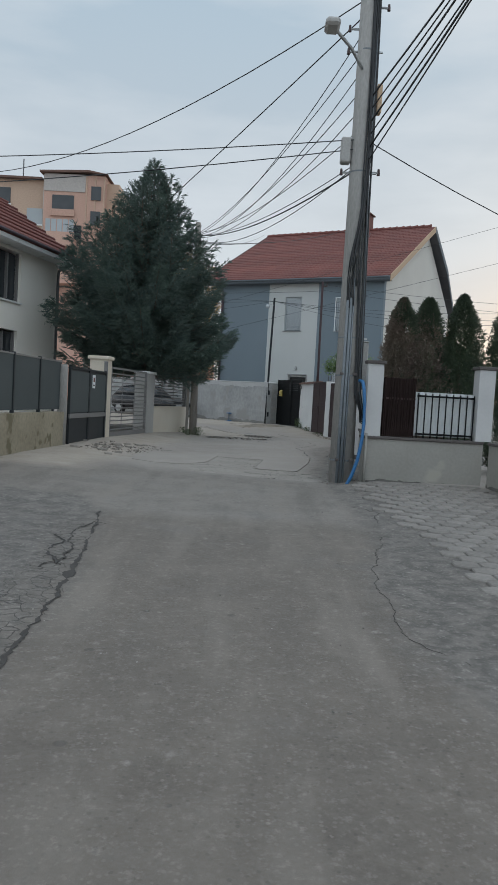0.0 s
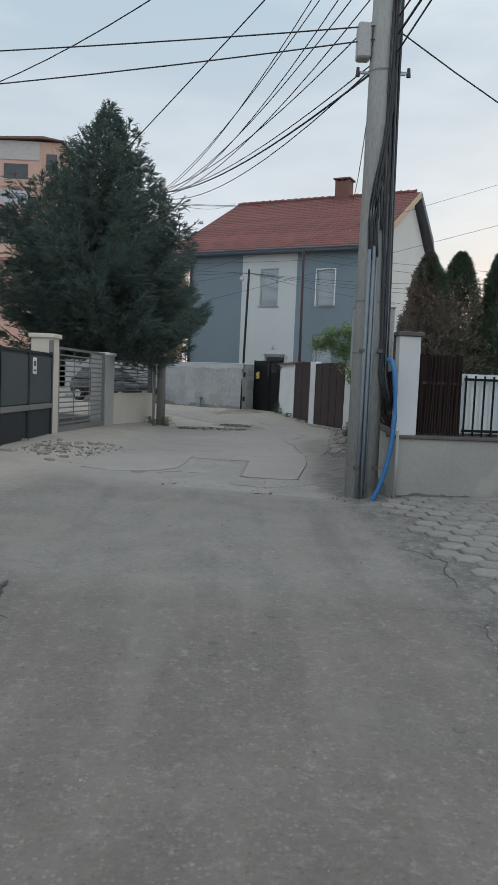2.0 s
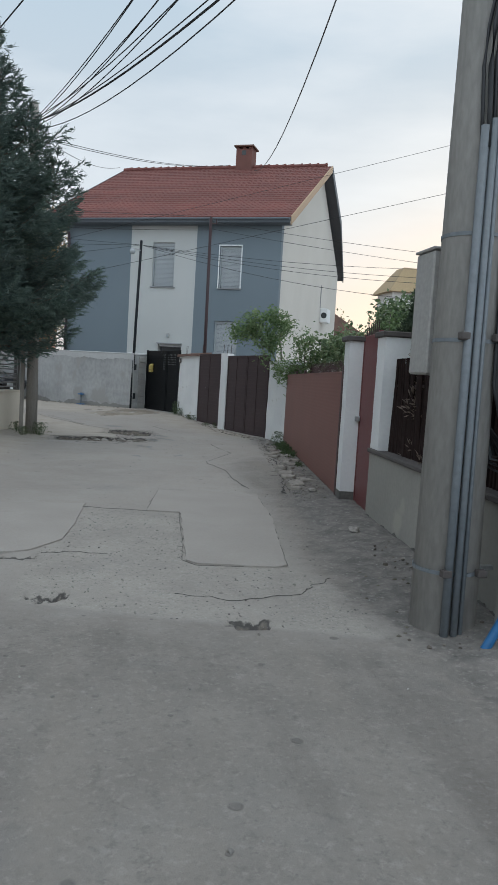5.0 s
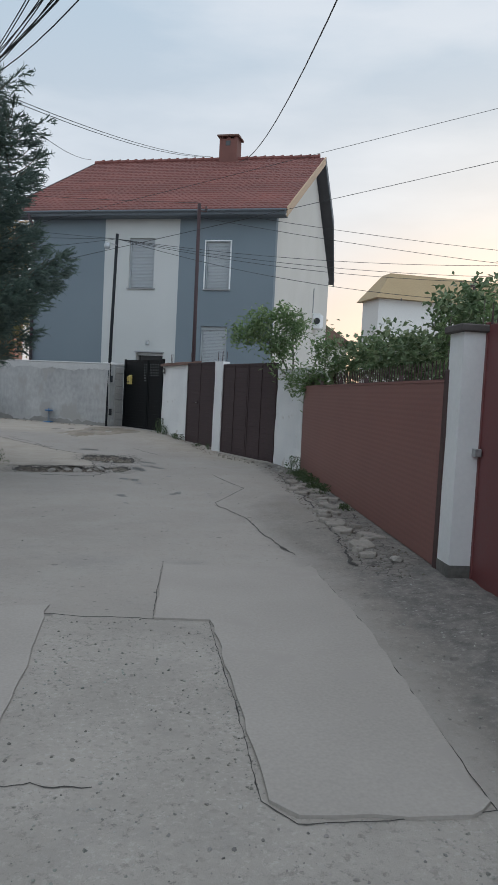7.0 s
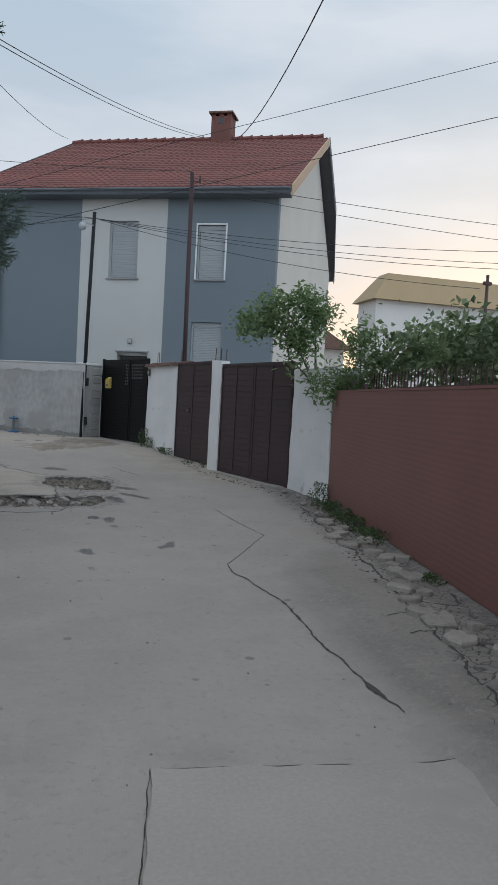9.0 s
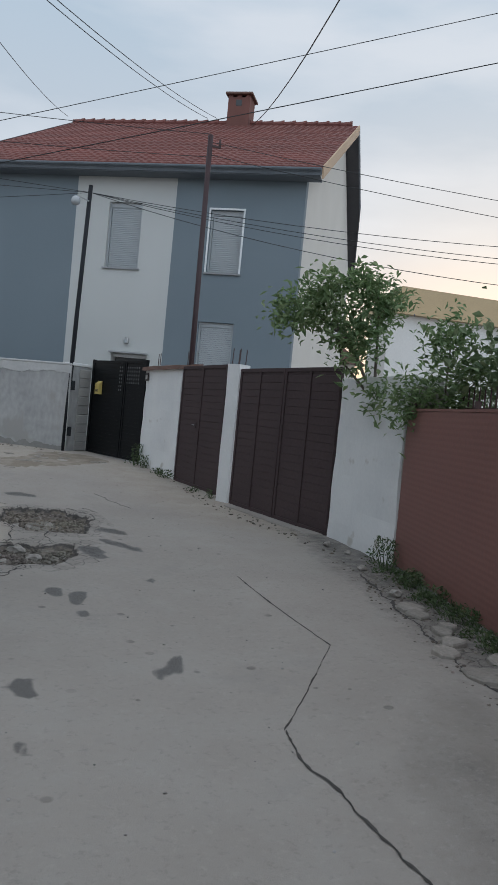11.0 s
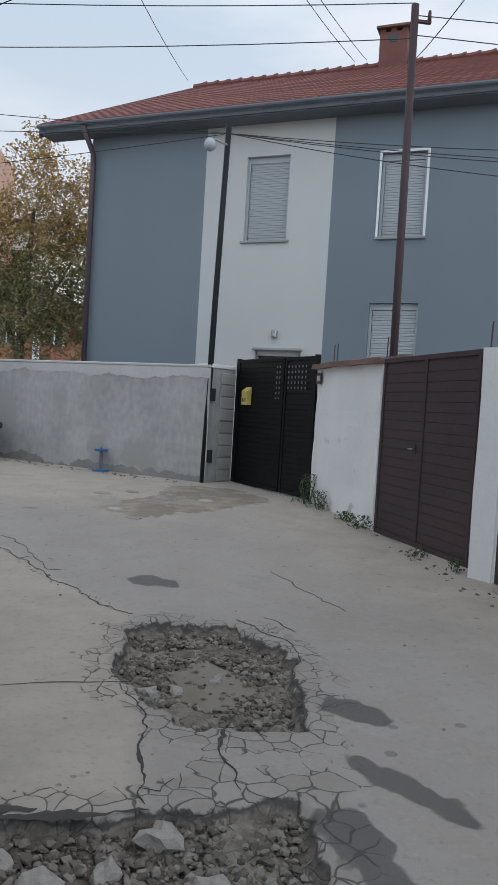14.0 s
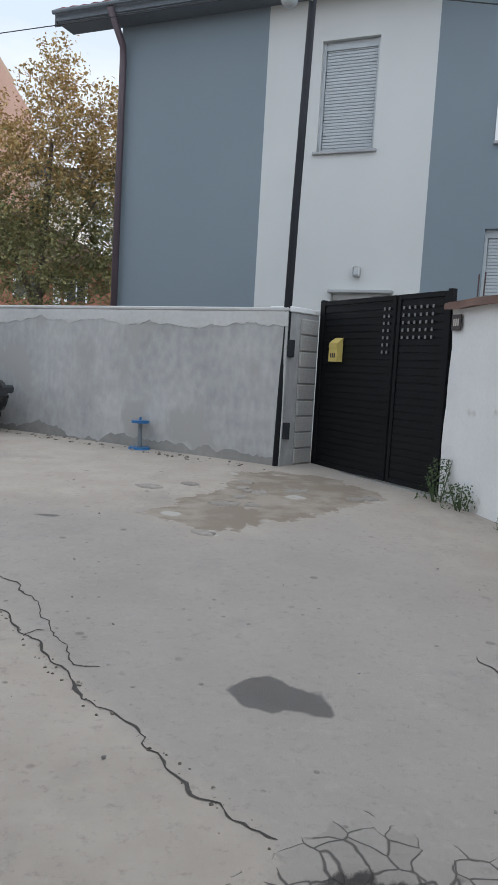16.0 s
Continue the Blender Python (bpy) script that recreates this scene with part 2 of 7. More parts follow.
M_APT2 = surf("ochre_render", (0.50, 0.355, 0.265), (0.54, 0.39, 0.295), 0.3, 10, 0.9, 0.2)
M_APTGREY = surf("grey_render", (0.42, 0.385, 0.36), (0.46, 0.42, 0.39), 0.3, 10, 0.9, 0.2)
M_YELLOW = surf("ochre_sheet_roof", (0.34, 0.25, 0.135), (0.38, 0.285, 0.16), 0.4, 12, 0.7, 0.2)
M_HALLWALL = surf("hall_white", (0.62, 0.62, 0.60), (0.68, 0.67, 0.65), 0.4, 12, 0.9, 0.2)
M_REDBRICK = surf("red_brick", (0.40, 0.17, 0.11), (0.33, 0.14, 0.09), 0.8, 12, 0.9, 0.4)
M_BARK = surf("bark", (0.10, 0.085, 0.07), (0.15, 0.125, 0.10), 3, 14, 0.95, 0.8, stretch=(3, 3, 0.6))
M_SPRUCE = island_leaf("spruce_needles", (0.088, 0.13, 0.118), (0.12, 0.172, 0.15), (0.165, 0.222, 0.182), 0.7, 0.35)
M_THUJA = island_leaf("thuja_green", (0.06, 0.088, 0.06), (0.085, 0.118, 0.075), (0.12, 0.155, 0.095), 0.7, 0.25)
M_THUJABROWN = island_leaf("thuja_brown", (0.27, 0.205, 0.172), (0.20, 0.165, 0.13), (0.34, 0.265, 0.225), 0.8, 0.25)
M_LEAF = island_leaf("fig_leaves", (0.12, 0.19, 0.08), (0.18, 0.27, 0.115), (0.28, 0.36, 0.18), 0.5, 0.4)
M_VINE = island_leaf("vine_leaves", (0.10, 0.155, 0.075), (0.16, 0.23, 0.115), (0.26, 0.31, 0.17), 0.5, 0.35)
M_AUTUMN = island_leaf("autumn_leaves", (0.50, 0.33, 0.12), (0.42, 0.30, 0.115), (0.56, 0.39, 0.17), 0.6)
M_OLIVE = island_leaf("olive_leaves", (0.16, 0.18, 0.08), (0.23, 0.23, 0.095), (0.36, 0.31, 0.125), 0.6)
M_WEED = island_leaf("weed_leaves", (0.038, 0.068, 0.022), (0.06, 0.098, 0.034), (0.09, 0.12, 0.045), 0.6)
M_YELLOWBOX = surf("yellow_paint", (0.55, 0.43, 0.12), (0.60, 0.48, 0.16), 2, 30, 0.45, 0.05, grain=0.08)
M_TERRACOTTA = surf("terracotta_coping", (0.20, 0.115, 0.09), (0.13, 0.085, 0.07), 3, 25, 0.9, 0.5)
M_DARKCAP = surf("dark_coping", (0.07, 0.06, 0.058), (0.10, 0.09, 0.085), 3, 25, 0.9, 0.3)
M_CORR = surf("white_corrugated_sheet", (0.52, 0.54, 0.55), (0.58, 0.60, 0.60), 1, 30, 0.5, 0.1, grain=0.08)
M_REED = surf("reed_screen", (0.022, 0.015, 0.014), (0.036, 0.024, 0.022), 4, 30, 0.95, 0.5, stretch=(10, 10, 0.5))
M_PAVER = surf("concrete_paver", (0.195, 0.182, 0.168), (0.262, 0.245, 0.226), 2, 35, 0.92, 0.6, rand=0.12)
M_GRAVEL = island_leaf("gravel_stone", (0.085, 0.073, 0.061), (0.145, 0.126, 0.106), (0.27, 0.243, 0.21), 0.95)
M_CHIP = island_leaf("pale_chippings", (0.15, 0.142, 0.132), (0.25, 0.238, 0.22), (0.40, 0.385, 0.36), 0.95)
M_STONE = surf("rubble_stone", (0.24, 0.22, 0.20), (0.36, 0.34, 0.31), 3, 30, 0.95, 0.6, grain=0.3)
M_SLAB = surf("patch_concrete", (0.304, 0.280, 0.254), (0.346, 0.320, 0.292), 1.4, 60, 0.9, 0.15, grain=0.16, spots=(0.315, 0.29, 0.266), spot_scale=3.0, spot_at=0.6)
M_FLAG = surf("broken_flag", (0.235, 0.215, 0.19), (0.32, 0.295, 0.265), 3, 40, 0.95, 0.5, grain=0.25, rand=0.12, spots=(0.17, 0.155, 0.135), spot_scale=6, spot_at=0.58)
M_CRACK = surf("crack_dirt", (0.045, 0.042, 0.04), (0.07, 0.065, 0.06), 4, 40, 1.0, 0.3)
M_CARPAINT = surf("black_car_paint", (0.012, 0.012, 0.014), (0.015, 0.015, 0.017), 1, 40, 0.15, 0.0, grain=0.02)
M_TYRE = surf("tyre_rubber", (0.015, 0.015, 0.015), (0.02, 0.02, 0.02), 2, 40, 0.85, 0.3)
M_LAMPGLASS = surf("frosted_white", (0.36, 0.39, 0.41), (0.41, 0.44, 0.46), 1, 30, 0.1, 0.0, grain=0.03)
for m_ in (M_BLACKGATE, M_BROWNGATE, M_BLACKPOLE, M_REED, M_DARKSHEET):
    m_.node_tree.nodes["Principled BSDF"].inputs["Specular IOR Level"].default_value = 0.1
M_NUMPLATE = surf("dark_plate", (0.04, 0.03, 0.03), (0.05, 0.04, 0.04), 2, 30, 0.5, 0.05)
M_PLATEMARK = surf("pale_mark", (0.5, 0.48, 0.44), (0.55, 0.52, 0.48), 2, 30, 0.6, 0.05)


# ---- building helpers ----
def thing(name, m, label, category, group="", kind=""):
    ob = new(name); ob.matrix_world = m; ob.empty_display_size = 0.1
    return tagged(ob, label, category, group, kind)


def part(name, bm, mat, parent, label="", smooth=False):
    me = bpy.data.meshes.new(name); bm.to_mesh(me); bm.free()
    me.materials.append(mat)
    if smooth: me.shade_smooth()
    ob = new(name, me)
    if parent: ob.parent = parent
    return tagged(ob, label)


def part_mesh(name, me, mat, parent, label="", m=None):
    if not me.materials: me.materials.append(mat)
    ob = new(name, me); ob.parent = parent
    if m is not None: ob.matrix_local = m
    return tagged(ob, label)


def pydata(name, verts, faces):
    me = bpy.data.meshes.new(name); me.from_pydata([tuple(v) for v in verts], [], [tuple(int(i) for i in f) for f in faces]); me.update()
    return me


def bx(x0, x1, y0, y1, z0, z1, bevel=0.0, bm=None):
    bm = bm or bmesh.new()
    r = bmesh.ops.create_cube(bm, size=1)
    for v in r["verts"]:
        v.co = Vector(((x0 + x1) / 2 + v.co.x * (x1 - x0), (y0 + y1) / 2 + v.co.y * (y1 - y0), (z0 + z1) / 2 + v.co.z * (z1 - z0)))
    if bevel:
        es = list({e for v in r["verts"] for e in v.link_edges})
        bmesh.ops.bevel(bm, geom=es, offset=bevel, segments=1, affect="EDGES", profile=0.5)
    return bm


def rough_up(bm, amount, scale=3.0, cuts=0):
    """Uneven, hand-made faces."""
    if cuts:
        bmesh.ops.subdivide_edges(bm, edges=bm.edges[:], cuts=cuts, use_grid_fill=True)
    bm.normal_update()
    for v in bm.verts:
        d = noise.noise_vector(v.co * scale)
        v.co += Vector((d.x, d.y, d.z * 0.4)) * amount
    return bm


def along(a, b, z=0.0):
    """A frame at a whose x runs to b; and the distance."""
    dx, dy = b[0] - a[0], b[1] - a[1]
    return pose(a[0], a[1], z, 0, 0, math.degrees(math.atan2(dy, dx))), math.hypot(dx, dy)


def tube(points, radius, segs=8, taper=None, bm=None):
    bm = bm or bmesh.new()
    pts = [Vector(p) for p in points]; rings = []
    for i, p in enumerate(pts):
        d = (pts[min(i + 1, len(pts) - 1)] - pts[max(i - 1, 0)]).normalized()
        q = d.to_track_quat("Z", "Y")
        r = radius if taper is None else radius + (taper - radius) * i / (len(pts) - 1)
        rings.append([bm.verts.new(p + q @ Vector((r * math.cos(k * 2 * math.pi / segs), r * math.sin(k * 2 * math.pi / segs), 0))) for k in range(segs)])
    for a, b in zip(rings, rings[1:]):
        for k in range(segs):
            bm.faces.new((a[k], a[(k + 1) % segs], b[(k + 1) % segs], b[k]))
    bm.faces.new(rings[0][::-1]); bm.faces.new(rings[-1])
    return bm


def sag(a, b, drop, n=14):
    a, b = Vector(a), Vector(b)
    return [a.lerp(b, i / n) - Vector((0, 0, drop * 4 * (i / n) * (1 - i / n))) for i in range(n + 1)]


def extrude_poly(points, depth_vec, bm=None):
    bm = bm or bmesh.new()
    a = [bm.verts.new(p) for p in points]; b = [bm.verts.new(Vector(p) + Vector(depth_vec)) for p in points]
    n = len(points)
    bm.faces.new(a[::-1]); bm.faces.new(b)
    for i in range(n): bm.faces.new((a[i], a[(i + 1) % n], b[(i + 1) % n], b[i]))
    bmesh.ops.recalc_face_normals(bm, faces=bm.faces[:])
    return bm


def leaf_mesh(name, centres, normals, sizes, fold=0.15, slim=0.5):
    """Many small folded leaves, each of two triangles pairs."""
    rng = np.random.default_rng(7)
    verts, faces = [], []
    for c, n, s in zip(centres, normals, sizes):
        n = np.asarray(n, float); n /= np.linalg.norm(n) + 1e-9
        r = rng.normal(size=3); a = np.cross(n, r); a /= np.linalg.norm(a) + 1e-9
        b = np.cross(n, a); k = len(verts)
        verts += [c - a * s * 0.5, c + b * s * slim * 0.5 + n * s * fold * 0.4, c + a * s * 0.5 - n * s * fold, c - b * s * slim * 0.5 + n * s * fold * 0.4]
        faces += [(k, k + 1, k + 2), (k, k + 2, k + 3)]
    return pydata(name, verts, faces)


# ---- ground ----
def ramp_up(v, pts):
    return float(np.interp(v, [p[0] for p in pts], [p[1] for p in pts]))


def ground_z(x, y):
    z = ramp_up(y, ((-20, -0.1), (0, 0.0), (8, 0.03), (12, 0.1), (28, 0.1), (32.5, 0.32), (36, 0.36), (60, 0.5)))
    left = ramp_up(x, ((-3.4, 0.15), (-1.6, 0.0))) * ramp_up(y, ((6, 0), (13, 1), (26, 1), (33, 0)))
    right = ramp_up(x, ((1.4, 0.0), (2.2, 0.09))) * ramp_up(y, ((5, 0), (11, 1), (20, 1), (30, 0)))
    return z + left + right + 0.012 * noise.noise((x * 0.7, y * 0.7, 0))


# ---- ground sheet ----
def axis(dense0, dense1, step, far):
    mid = list(np.arange(dense0, dense1 + 1e-6, step))
    out, s, v = [], step, dense1
    while v < far:
        s *= 1.35; v += s; out.append(v)
    inn, s, v = [], step, dense0
    while v > -far:
        s *= 1.35; v -= s; inn.append(v)
    return inn[::-1] + mid + out


gx, gy = axis(-4.2, 4.4, 0.08, 2500), axis(3.0, 36.5, 0.10, 2500)
gx = sorted({round(v, 4) for v in gx} | {round(v, 4) for v in np.arange(-1.5, 1.2, 0.03)})
gy = sorted({round(v, 4) for v in gy} | {round(v, 4) for v in np.arange(23.4, 27.4, 0.035)})
def inside_by(px, py, poly):
    """Signed distance of many points to a polygon: positive inside."""
    px, py = np.asarray(px, float), np.asarray(py, float)
    d = np.full(px.shape, 1e9); ins = np.zeros(px.shape, bool)
    for (x0, y0), (x1, y1) in zip(poly, poly[1:] + poly[:1]):
        ex, ey = x1 - x0, y1 - y0
        t = np.clip(((px - x0) * ex + (py - y0) * ey) / (ex * ex + ey * ey + 1e-12), 0, 1)
        d = np.minimum(d, np.hypot(px - x0 - t * ex, py - y0 - t * ey))
        hit = ((y0 > py) != (y1 > py)) & (px < (x1 - x0) * (py - y0) / (y1 - y0 + 1e-12) + x0)
        ins ^= hit
    return np.where(ins, d, -d)


def oval(cx, cy, rx, ry, turn=0.0, n=14, seed=1):
    r, c, s_ = random.Random(seed), math.cos(radians(turn)), math.sin(radians(turn))
    pts = []
    for i in range(n):
        a, k = 2 * math.pi * i / n, r.uniform(0.75, 1.2)
        x, y = rx * k * math.cos(a), ry * k * math.sin(a)
        pts.append((cx + c * x - s_ * y, cy + s_ * x + c * y))
    return pts


HOLE_A = [(-0.17, 26.95), (0.09, 27.08), (0.5, 26.98), (0.82, 26.5), (0.77, 26.0), (0.71, 25.42), (0.41, 25.38), (0.18, 25.46), (-0.08, 25.82), (-0.19, 26.28)]
HOLE_B = [(-1.3, 24.62), (-0.39, 24.66), (0.03, 24.72), (0.62, 24.86), (0.57, 24.26), (0.36, 23.94), (0.07, 23.89), (-0.26, 23.83), (-1.3, 23.75)]
MUD = [(-0.83, 31.23), (-0.25, 30.63), (0.4, 31.15), (1.17, 31.8), (1.55, 32.05), (1.2, 33.2), (0.6, 33.5), (0.1, 33.4), (-0.1, 32.4)]
WET = [oval(-0.05, 28.14, 0.2, 0.13, -20, seed=2), oval(0.12, 28.06, 0.09, 0.13, 0, seed=9), oval(0.36, 23.0, 0.075, 0.15, 10, seed=3), oval(0.54, 22.85, 0.075, 0.2, -5, seed=4),
       oval(0.99, 21.5, 0.075, 0.2, -20, seed=5), oval(0.22, 21.2, 0.08, 0.15, 0, seed=6), oval(0.22, 20.55, 0.04, 0.1, 0, seed=7), oval(1.03, 24.86, 0.08, 0.34, 35, seed=8),
       oval(0.72, 24.5, 0.14, 0.28, 10, seed=10), oval(-1.56, 30.98, 0.14, 0.07, 0, seed=11), oval(0.98, 25.6, 0.12, 0.2, 50, seed=12), oval(0.55, 22.42, 0.05, 0.06, 0, seed=13), oval(1.13, 23.4, 0.03, 0.08, 0, seed=14)]
VERGE = [(4.2, 27.2), (3.35, 26.8), (3.05, 24.6), (2.93, 23.1), (2.75, 21.9), (2.55, 20.0), (2.25, 18.2), (1.75, 16.8), (1.6, 15.2), (1.35, 13.9), (1.25, 12.5), (1.35, 11.6), (1.9, 11.5), (3.0, 11.9), (4.5, 24.0)]
SHOULDER = [(1.9, 11.4), (1.3, 11.6), (1.5, 9.5), (1.45, 7.6), (1.1, 5.7), (1.2, 4.9), (1.1, 4.2), (1.4, 3.0), (6, 2.0), (6, 11.4)]
ASPHALT = [(-6, -30), (6, -30), (6, 11.3), (1.9, 11.5), (1.24, 12.0), (-0.4, 12.5), (-2.25, 13.0), (-6, 13.4)]
COARSE = [(-0.63, 16.04), (0.05, 15.88), (0.40, 15.83), (0.27, 14.3), (0.22, 13.75), (1.0, 13.66), (1.3, 12.9), (1.24, 12.02), (-0.4, 12.52), (-1.0, 12.8), (-0.98, 14.0), (-0.76, 14.45)]
LEFTDIRT = [(-5, 3.0), (-1.05, 3.4), (-1.06, 5.0), (-1.15, 5.85), (-1.32, 7.2), (-1.5, 8.3), (-1.9, 9.2), (-5, 9.6)]
LEFTDRIVE = [(-5, 11.2), (-2.6, 11.6), (-2.35, 14.0), (-2.3, 17.5), (-1.75, 22.6), (-1.5, 24.4), (-1.8, 26.0), (-5, 26.5)]
gxx, gyy = np.meshgrid(np.array(gx), np.array(gy)); gxx, gyy = gxx.ravel(), gyy.ravel()
near = (np.abs(gxx) < 8) & (gyy > -10) & (gyy < 45)
wobble = np.array([0.07 * noise.noise((x * 2.6, y * 2.6, 7)) + 0.06 * noise.noise((x * 7, y * 7, 9)) + 0.035 * noise.noise((x * 17, y * 17, 3)) for x, y in zip(gxx[near], gyy[near])])


def mask(polys, soft=0.4, ragged=0.0):
    out = np.zeros(gxx.shape)
    best = np.full(near.sum(), -1e9)
    for p in polys: best = np.maximum(best, inside_by(gxx[near], gyy[near], p))
    out[near] = np.clip(0.5 + (best + wobble * ragged) / soft, 0, 1)
    return out


PITS = [oval(-0.82, 12.88, 0.2, 0.07, 5, seed=21), oval(0.45, 12.34, 0.15, 0.06, 0, seed=22), oval(-2.1, 14.35, 0.3, 0.06, 10, seed=23), oval(-1.2, 13.9, 0.25, 0.04, 0, seed=24)]
m_hole, m_mud, m_wet = mask([HOLE_A, HOLE_B, *PITS], 0.4, 1.0), mask([MUD], 0.4, 1.6), mask(WET, 0.2, 0.8)
STRIP = [(2.35, 20.8), (1.85, 20.2), (1.55, 18.6), (1.56, 17.2), (1.42, 15.6), (1.2, 14.2), (1.25, 12.5), (2.2, 12.3), (2.45, 16.6)]
m_verge, m_asph = mask([VERGE, SHOULDER, LEFTDIRT], 0.8), np.maximum(mask([ASPHALT], 1.0), mask([STRIP], 0.5, 0.8))
m_asph[(gyy <= -10)] = 1
OLDTAR = [(-6, -30), (6, -30), (6, 7.6), (2.0, 7.9), (1.0, 8.25), (-0.3, 8.15), (-1.5, 8.3), (-6, 8.6)]
m_old = mask([OLDTAR], 0.9, 1.5); m_old[gyy <= -10] = 1
SLABLEFT = [(-0.03, 24.75), (-0.05, 25.6), (-0.1, 25.95), (-0.2, 26.3), (-0.17, 27.2), (-0.8, 28.1), (-1.43, 29.05), (-2.2, 30.0), (-6, 31.5), (-6, 24.5), (-1.3, 24.6)]
PALE = [(-7, 31.8), (-0.85, 31.3), (-0.25, 30.6), (1.1, 31.7), (1.4, 30.2), (1.8, 28.5), (2.4, 26.5), (3.2, 25.3), (4, 26), (3.2, 28.5), (2.6, 30.5), (2, 32.5), (0.7, 34.2), (-7, 40)]
FENCEBAND = [(3.55, 24.0), (2.42, 16.9), (2.1, 16.6), (2.3, 18.0), (2.75, 20.8), (3.2, 23.7)]
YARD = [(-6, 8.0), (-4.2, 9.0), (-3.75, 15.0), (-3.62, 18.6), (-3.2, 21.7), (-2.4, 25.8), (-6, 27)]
m_yard_shade = mask([YARD], 0.4, 0.5)
m_coarse, m_drive = mask([COARSE]), np.maximum.reduce([mask([LEFTDRIVE], 1.0), mask([SLABLEFT], 0.25), mask([PALE], 1.6), mask([FENCEBAND], 0.5)])
FOOT = [(3.5, 24.0), (2.40, 16.9), (2.0, 16.5), (1.75, 16.9), (2.1, 18.2), (2.5, 20.2), (2.95, 22.6), (3.15, 23.9)]
LEFTBREAK = [(-0.98, 3.4), (-1.06, 5.0), (-1.15, 5.85), (-1.4, 7.7), (-1.75, 7.6), (-1.5, 5.8), (-1.5, 3.4)]
m_ring = np.clip(mask([HOLE_A, HOLE_B], 0.8, 1.8) + 0.25, 0, 1) * (mask([HOLE_A, HOLE_B], 0.8) > 0)
m_ring = np.maximum(m_ring, mask([FOOT, LEFTBREAK], 0.7))
gverts = []
for x, y, h, c in zip(gxx, gyy, m_hole, m_verge):
    z = ground_z(x, y)
    if 0 < h or c > 0.4:
        z -= 0.095 * min(1, max(0, (h - 0.45) / 0.13)) * (0.8 + 0.5 * noise.noise((x * 4, y * 4, 3)))
        z += 0.02 * c * noise.noise((x * 3.5, y * 3.5, 1)) + 0.02 * (h > 0.5) * noise.noise((x * 9, y * 9, 5))
    gverts.append((x, y, z))
gw = len(gx)
gfaces = [(j * gw + i, j * gw + i + 1, (j + 1) * gw + i + 1, (j + 1) * gw + i) for j in range(len(gy) - 1) for i in range(gw - 1)]
ground_me = pydata("ground", gverts, gfaces)
for nm, arr in (("hole", m_hole), ("mud", m_mud), ("wet", m_wet), ("verge", m_verge), ("asphalt", m_asph), ("coarse", m_coarse), ("ring", m_ring), ("drive", m_drive), ("oldtar", m_old), ("yard", m_yard_shade)):
    at = ground_me.attributes.new(nm, "FLOAT", "POINT"); at.data.foreach_set("value", arr.astype(np.float32))


